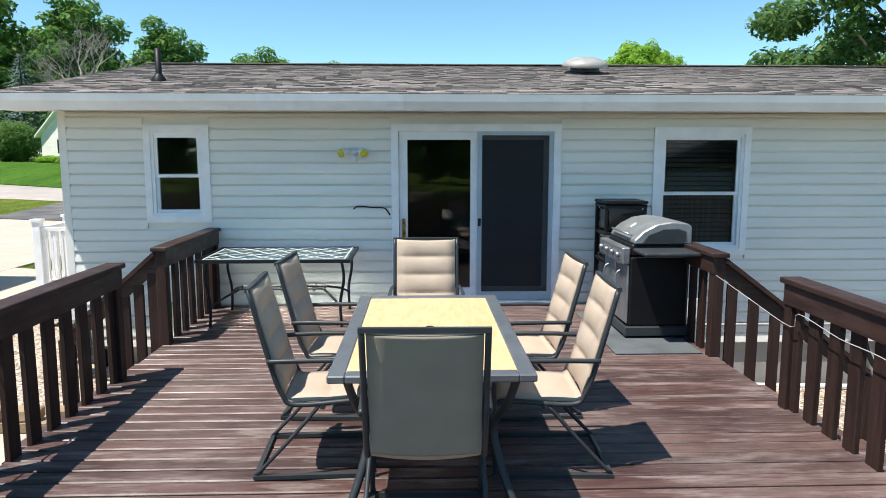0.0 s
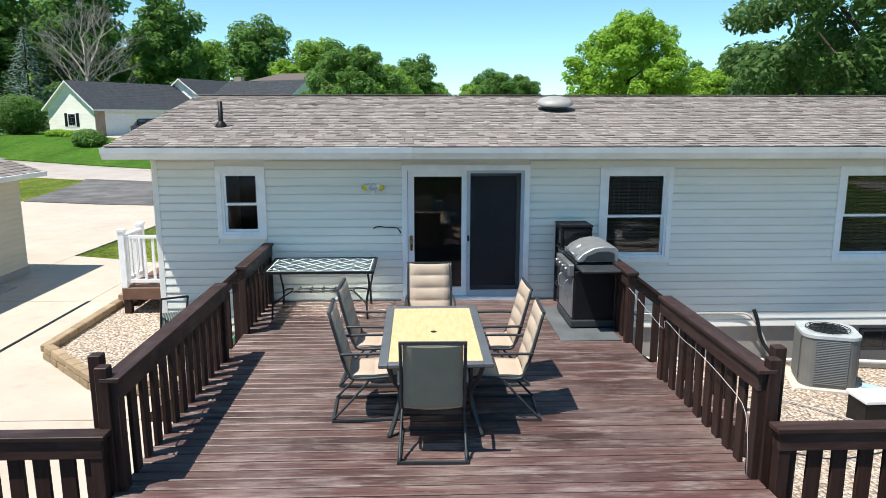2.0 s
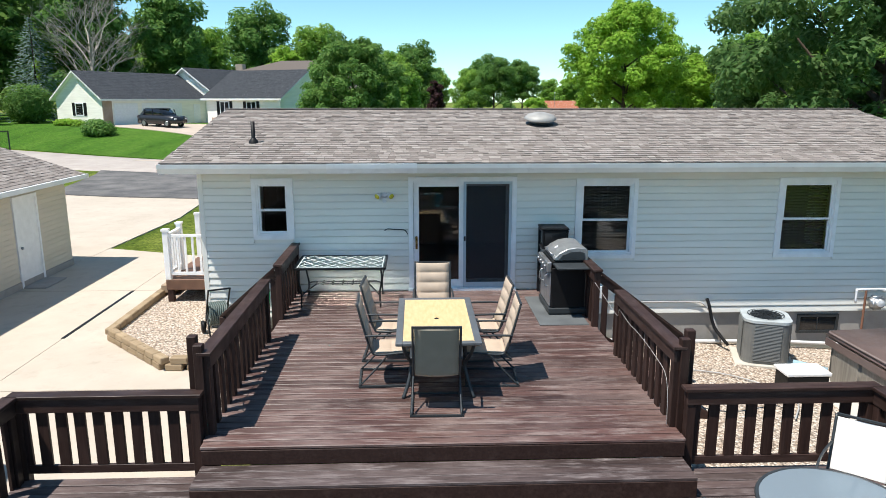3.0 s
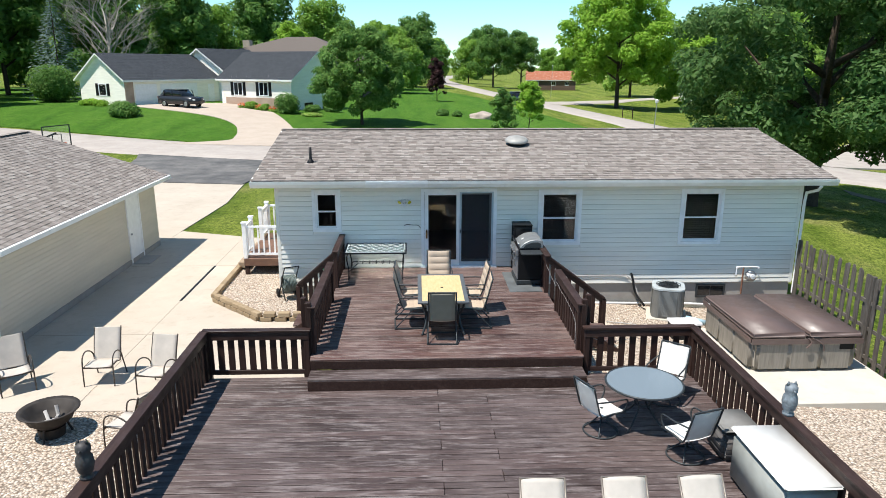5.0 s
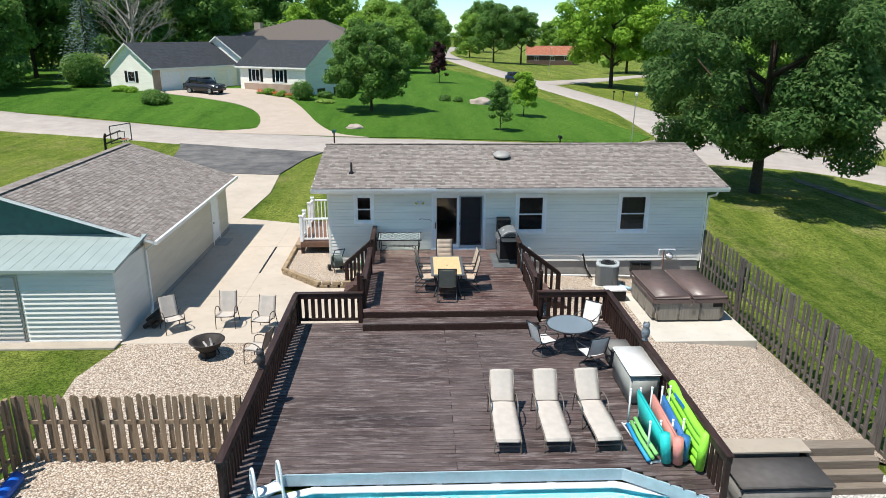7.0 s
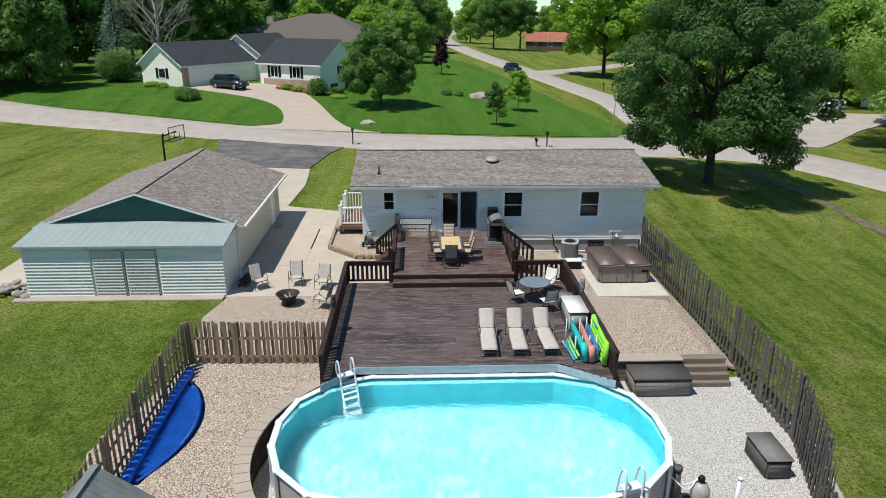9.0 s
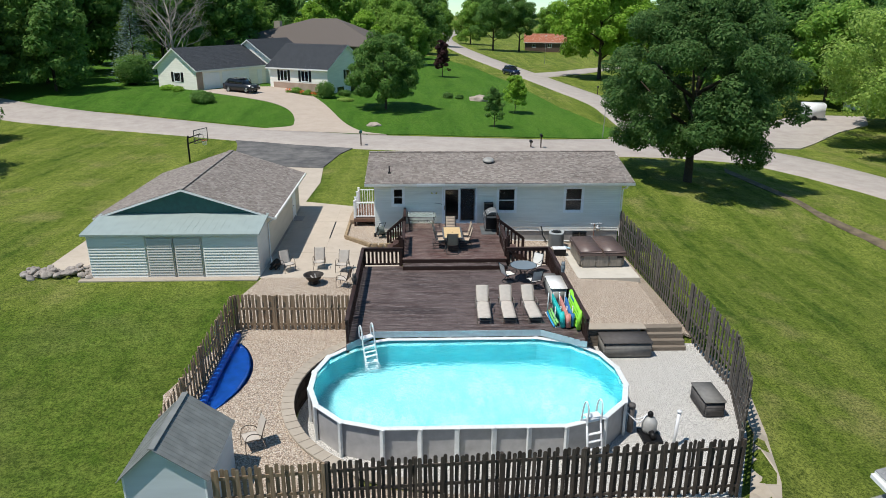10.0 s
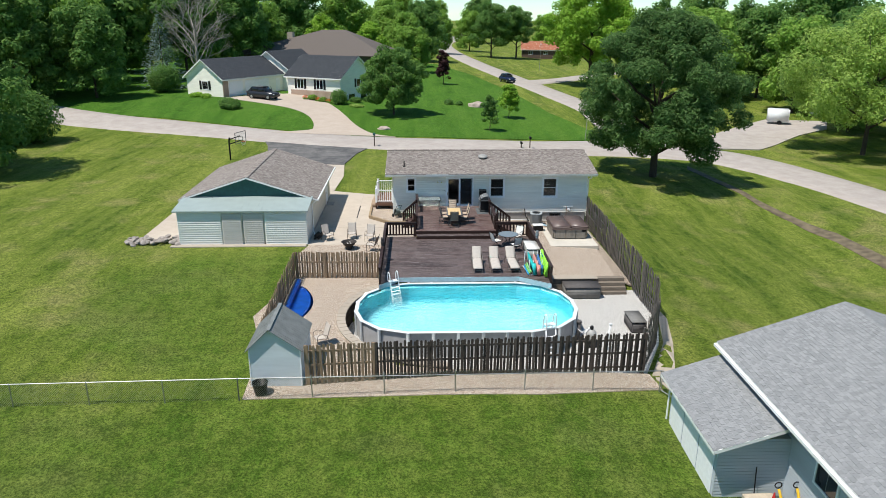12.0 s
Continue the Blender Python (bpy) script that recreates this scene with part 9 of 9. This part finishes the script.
# ---- parked car on the neighbour's drive
def car(name, label, at, turn, paint):
    c = thing(name, label, "car", "", "", pose(at[0], at[1], lawn_z(*at) + 0.09, 0, 0, turn))
    w = 0.95

    def shell(sections, hw, inset):
        bm = bmesh.new()
        rows = []
        for y, z0, z1, k in sections:
            rows.append([bm.verts.new((sx * hw * k * (1 if z == z0 else inset), y, z)) for sx, z in ((-1, z0), (-1, z1), (1, z1), (1, z0))])
        for a, b in zip(rows, rows[1:]):
            for i in range(4):
                bm.faces.new((a[i], a[(i + 1) % 4], b[(i + 1) % 4], b[i]))
        bm.faces.new(rows[0][::-1])
        bm.faces.new(rows[-1])
        bevel(bm, 0.05, 2)
        return bm

    part("body", shell([(-2.45, 0.42, 0.80, 0.86), (-2.2, 0.32, 0.98, 0.97), (-1.2, 0.28, 1.08, 1.0), (1.9, 0.28, 1.12, 1.0), (2.4, 0.36, 1.10, 0.95)], w, 0.96), paint, c, "", True)
    part("cabin", shell([(-1.15, 1.0, 1.06, 0.93), (-0.45, 1.0, 1.68, 0.92), (1.5, 1.0, 1.72, 0.92), (2.25, 1.0, 1.12, 0.90)], w, 0.82), M["dark_glass"], c, "dark tinted windows", True)
    part("roof_panel", bbox(-0.70, 0.70, -0.5, 1.5, 1.70, 1.76, 0.02), paint, c)
    for s in (-1, 1):
        for y in (-0.95, 0.35, 1.45):
            bm = bmesh.new()
            beam(bm, (0.87 * s, y, 1.05), (0.74 * s, y + 0.12, 1.70), 0.05, 0.08)
            part("pillar", bm, paint, c)
        bm = bmesh.new()
        tube(bm, [(0.62 * s, -0.3, 1.80), (0.62 * s, 1.4, 1.80)], 0.02, 6)
        part("roof_rail", bm, M["chrome"], c)
        for y in (-1.5, 1.45):
            bm = bmesh.new()
            lathe(bm, [(0, -0.12), (0.30, -0.12), (0.37, -0.09), (0.37, 0.09), (0.30, 0.12), (0, 0.12)], 22)
            bmesh.ops.transform(bm, matrix=pose(0.85 * s, y, 0.35, 0, 90), verts=bm.verts)
            wh = part("wheel", bm, M["black"], c, "black tyre", True)
            bm = bmesh.new()
            lathe(bm, [(0, -0.125), (0.22, -0.13), (0.24, -0.11), (0.24, 0.11), (0.22, 0.13), (0, 0.125)], 18)
            bmesh.ops.transform(bm, matrix=pose(0.85 * s, y, 0.35, 0, 90), verts=bm.verts)
            part("rim", bm, M["chrome"], wh, "alloy rim")
        part("tail_light", bbox(min(0.62 * s, 0.86 * s), max(0.62 * s, 0.86 * s), 2.30, 2.42, 0.88, 1.04, 0.01), plain("red_lens", (0.35, 0.01, 0.01), 0.2), c, "red tail light")
        part("headlight", bbox(min(0.55 * s, 0.82 * s), max(0.55 * s, 0.82 * s), -2.46, -2.34, 0.70, 0.84, 0.01), M["white_plastic"], c, "clear headlight")
    part("number_plate", bbox(-0.26, 0.26, 2.38, 2.43, 0.62, 0.76, 0.004), M["white_plastic"], c, "pale plate with a plain bar")
    return c


dark_paint = plain("charcoal_car_paint", (0.035, 0.037, 0.042), 0.18, 0.3, var=0.05)
car("parked_car", "charcoal sport-utility vehicle parked before a garage", (-25.6, 57.5), 63, dark_paint)
car("far_truck", "dark blue pickup parked on the lane", (16.7, 107), 20, plain("navy_car_paint", (0.02, 0.03, 0.07), 0.2, 0.3))
tr = thing("camper_trailer", "white camper trailer parked across the road", "trailer", "", "", pose(52.7, 58.6, lawn_z(52.7, 58.6), 0, 0, -20))
part("body", bbox(-1.5, 1.5, -1.0, 1.0, 0.45, 2.4, 0.10, 3), M["white_plastic"], tr, "", True)
for s in (-1, 1):
    bm = bmesh.new()
    lathe(bm, [(0, -0.1), (0.36, -0.1), (0.36, 0.1), (0, 0.1)], 16)
    bmesh.ops.transform(bm, matrix=pose(0.2, 0.98 * s, 0.36, 90), verts=bm.verts)
    part("wheel", bm, M["black"], tr)


# ---- shrubs, boulders, boxes on posts
def shrub(at, r, h, material, label, seed, name="shrub"):
    g = random.Random(seed)
    s = thing(name, label, "shrub", "", "", pose(at[0], at[1], lawn_z(*at)))
    lobes = [((g.uniform(-0.3, 0.3) * r, g.uniform(-0.3, 0.3) * r, h * g.uniform(0.35, 0.6)), (r * g.uniform(0.55, 0.8), r * g.uniform(0.55, 0.8), h * g.uniform(0.4, 0.5))) for _ in range(5)]
    ob = new("foliage", crown_mesh("foliage", g, lobes, int(900 + 900 * r * r), 0.11 + 0.015 * r, material))
    ob.parent = s
    bm = bmesh.new()
    for k in range(4):
        tube(bm, [(0, 0, -0.05), (g.uniform(-0.4, 0.4) * r, g.uniform(-0.4, 0.4) * r, h * 0.6)], 0.03, 5)
    part("stems", bm, M["bark"], s)


shrub((-29.0, 51.0), 1.9, 1.5, M["leaf_dark"], "low spreading evergreen shrub on the lawn", 1)
shrub((-14.4, 56.0), 1.6, 2.3, M["leaf_dark"], "clipped dark evergreen shrub by the drive", 2)
shrub((-42.5, 66.0), 3.2, 4.2, M["leaf_dark"], "dark evergreen shrub beside a white house", 3)
shrub((-36.0, 59.5), 1.0, 0.8, M["leaf_lime"], "low bright shrub along a wall", 4)
shrub((-34.2, 58.2), 0.9, 0.7, M["leaf_lime"], "low bright shrub along a wall", 5)
shrub((-18.5, 58.2), 0.9, 0.9, M["leaf"], "flowering shrub before a porch", 6)
shrub((-16.8, 57.2), 0.8, 0.8, M["leaf"], "flowering shrub before a porch", 7)
shrub((-12.2, 58.8), 1.0, 0.9, M["leaf_dark"], "low shrub at a house corner", 8)
shrub((-10.2, 60.5), 1.1, 0.9, M["leaf_dark"], "low shrub at a house corner", 9)
shrub((-12.0, 55.0), 1.4, 0.35, M["leaf_willow"], "yellow-green ground cover beside the drive", 10, "ground_cover")
shrub((2.0, 60.5), 1.0, 0.8, M["leaf_dark"], "low dark shrub by a boulder", 11)
shrub((3.6, 60.0), 0.8, 0.7, M["leaf_dark"], "low dark shrub by a boulder", 12)
shrub((-46.5, 30), 5.2, 6.5, M["leaf_dark"], "big dark evergreen bush beside the road", 14)
flower = plain("orange_petals", (0.70, 0.16, 0.03), 0.6, var=0.3)
for k, (x, y) in enumerate(((-19.6, 58.6), (-17.6, 57.4), (-16.0, 56.6))):
    g = random.Random(60 + k)
    fl = thing("flower_clump", "clump of orange flowers by the porch", "flowers", "flower clumps", "", pose(x, y, lawn_z(x, y)))
    ob = new("blooms", crown_mesh("blooms", g, [((0, 0, 0.45), (0.5, 0.5, 0.25))], 160, 0.07, flower))
    ob.parent = fl
    ob = new("foliage", crown_mesh("foliage", g, [((0, 0, 0.2), (0.55, 0.55, 0.2))], 220, 0.10, M["leaf"]))
    ob.parent = fl


def boulder(at, size, label, seed):
    bm = bmesh.new()
    bmesh.ops.create_icosphere(bm, subdivisions=3, radius=1.0)
    for v in bm.verts:
        v.co *= 1 + 0.28 * noise.noise(v.co * 1.6 + Vector((seed, 0, 0))) + 0.1 * noise.noise(v.co * 4)
        v.co.z = max(-0.5, v.co.z * 0.75)
        v.co *= size
    o = tagged(part("boulder", bm, plain("pinkish_granite", (0.44, 0.36, 0.31), 0.85, var=0.35, scale=2, bump=0.6, grain=12), None, "", True), label, "boulder", "boulders")
    o.matrix_basis = pose(at[0], at[1], lawn_z(*at) + 0.2 * size) @ Matrix.Diagonal((1.4, 1, 0.8, 1))


boulder((6.0, 59.5), 1.0, "large pinkish landscape boulder on the lawn", 3)
boulder((-7.1, 38.9), 0.55, "small pinkish boulder on the lawn edge", 8)
sheet("mulch_bed", [(-8.6, 38.2), (-7.2, 37.6), (-5.8, 38.2), (-5.6, 39.2), (-7.0, 39.9), (-8.5, 39.3)], M["bark"], 0.05, "brown mulch ring round a boulder", "mulch", 0.8)
sheet("bare_ditch", [(26.0, 25.0), (27.0, 16.6), (27.4, 11.6), (28.8, 8.1), (30.1, 3.6), (30.3, -2.2), (32.8, -9.2), (30.8, -11.1), (29.1, -4.1), (29.1, 1.9), (28.2, 7.0), (26.9, 10.4), (26.2, 14.8), (25.3, 23.0)], plain("bare_brown_soil", (0.15, 0.12, 0.075), 0.95, var=0.6, scale=1.5, bump=0.8, grain=10), 0.03, "strip of bare brown earth across the lawn", "soil", 1.5)


def mailbox(at, label, box_m, h=1.1):
    m = thing("mailbox", label, "mailbox", "mailboxes", "", pose(at[0], at[1], lawn_z(*at)))
    part("post", bbox(-0.05, 0.05, -0.05, 0.05, -0.1, h, 0.006), M["baluster"], m)
    bm = bmesh.new()
    o = [(-0.12, 0), (0.12, 0), (0.12, 0.14), (0.06, 0.22), (-0.06, 0.22), (-0.12, 0.14)]
    a = [bm.verts.new((x, -0.28, z + h)) for x, z in o]
    b = [bm.verts.new((x, 0.28, z + h)) for x, z in o]
    for i in range(6):
        bm.faces.new((a[i], a[(i + 1) % 6], b[(i + 1) % 6], b[i]))
    bm.faces.new(a)
    bm.faces.new(b[::-1])
    part("box", bm, box_m, m)


mailbox((-7.6, 27.3), "dark green mailbox on a post by the driveway", M["teal"], 1.3)
mailbox((9.6, 29.2), "dark mailbox on a wooden post by the road", M["black"], 1.2)
mailbox((8.6, 29.0), "small dark post box by the road", M["black"], 0.6)
mailbox((27.5, 79), "dark mailbox at the lane's corner", M["black"], 1.2)
mailbox((29.2, 80), "dark mailbox at the lane's corner", M["black"], 1.2)


def street_lamp(at, h, label):
    l = thing("yard_lamp", label, "lamp post", "lamp posts", "", pose(at[0], at[1], lawn_z(*at)))
    bm = bmesh.new()
    tube(bm, [(0, 0, -0.1), (0.12, 0, h)], 0.05, 8, False, 0.035)
    part("pole", bm, M["galv"], l)
    bm = bmesh.new()
    lathe(bm, [(0, 0), (0.12, 0.02), (0.16, 0.22), (0.05, 0.30), (0, 0.30)], 12, (0.12, 0, h))
    part("lantern", bm, M["white_plastic"], l)


street_lamp((17.9, 37.9), 4.2, "slim grey lamp post at the road corner")
street_lamp((31, 150), 7.0, "slim grey lamp post beside the far lane")
sg = thing("stone_border", "low border of pale stones at the road corner", "stones")
for k in range(14):
    share("stone", rk.choice(rocks), sg, pose(18.8 + 0.22 * k, 38.2 + 0.12 * k + rk.gauss(0, 0.12), lawn_z(19, 38) + 0.05, 0, 0, rk.uniform(0, 360)))

# ================================================================ clapboards of the rear wall, piece by piece
for xa, xb, z, h in courses(FOOT, 2.24, 0.1275, HX0 + 0.06, HX1 - 0.06, [(a, b, c, d) for a, b, c, d in OPEN]):
    bm = bmesh.new()
    lap(bm, xa + 0.001, xb - 0.001, z + 0.009, h - 0.009, 0.0, 0.030)
    part("siding_board", bm, M["siding"], wall)
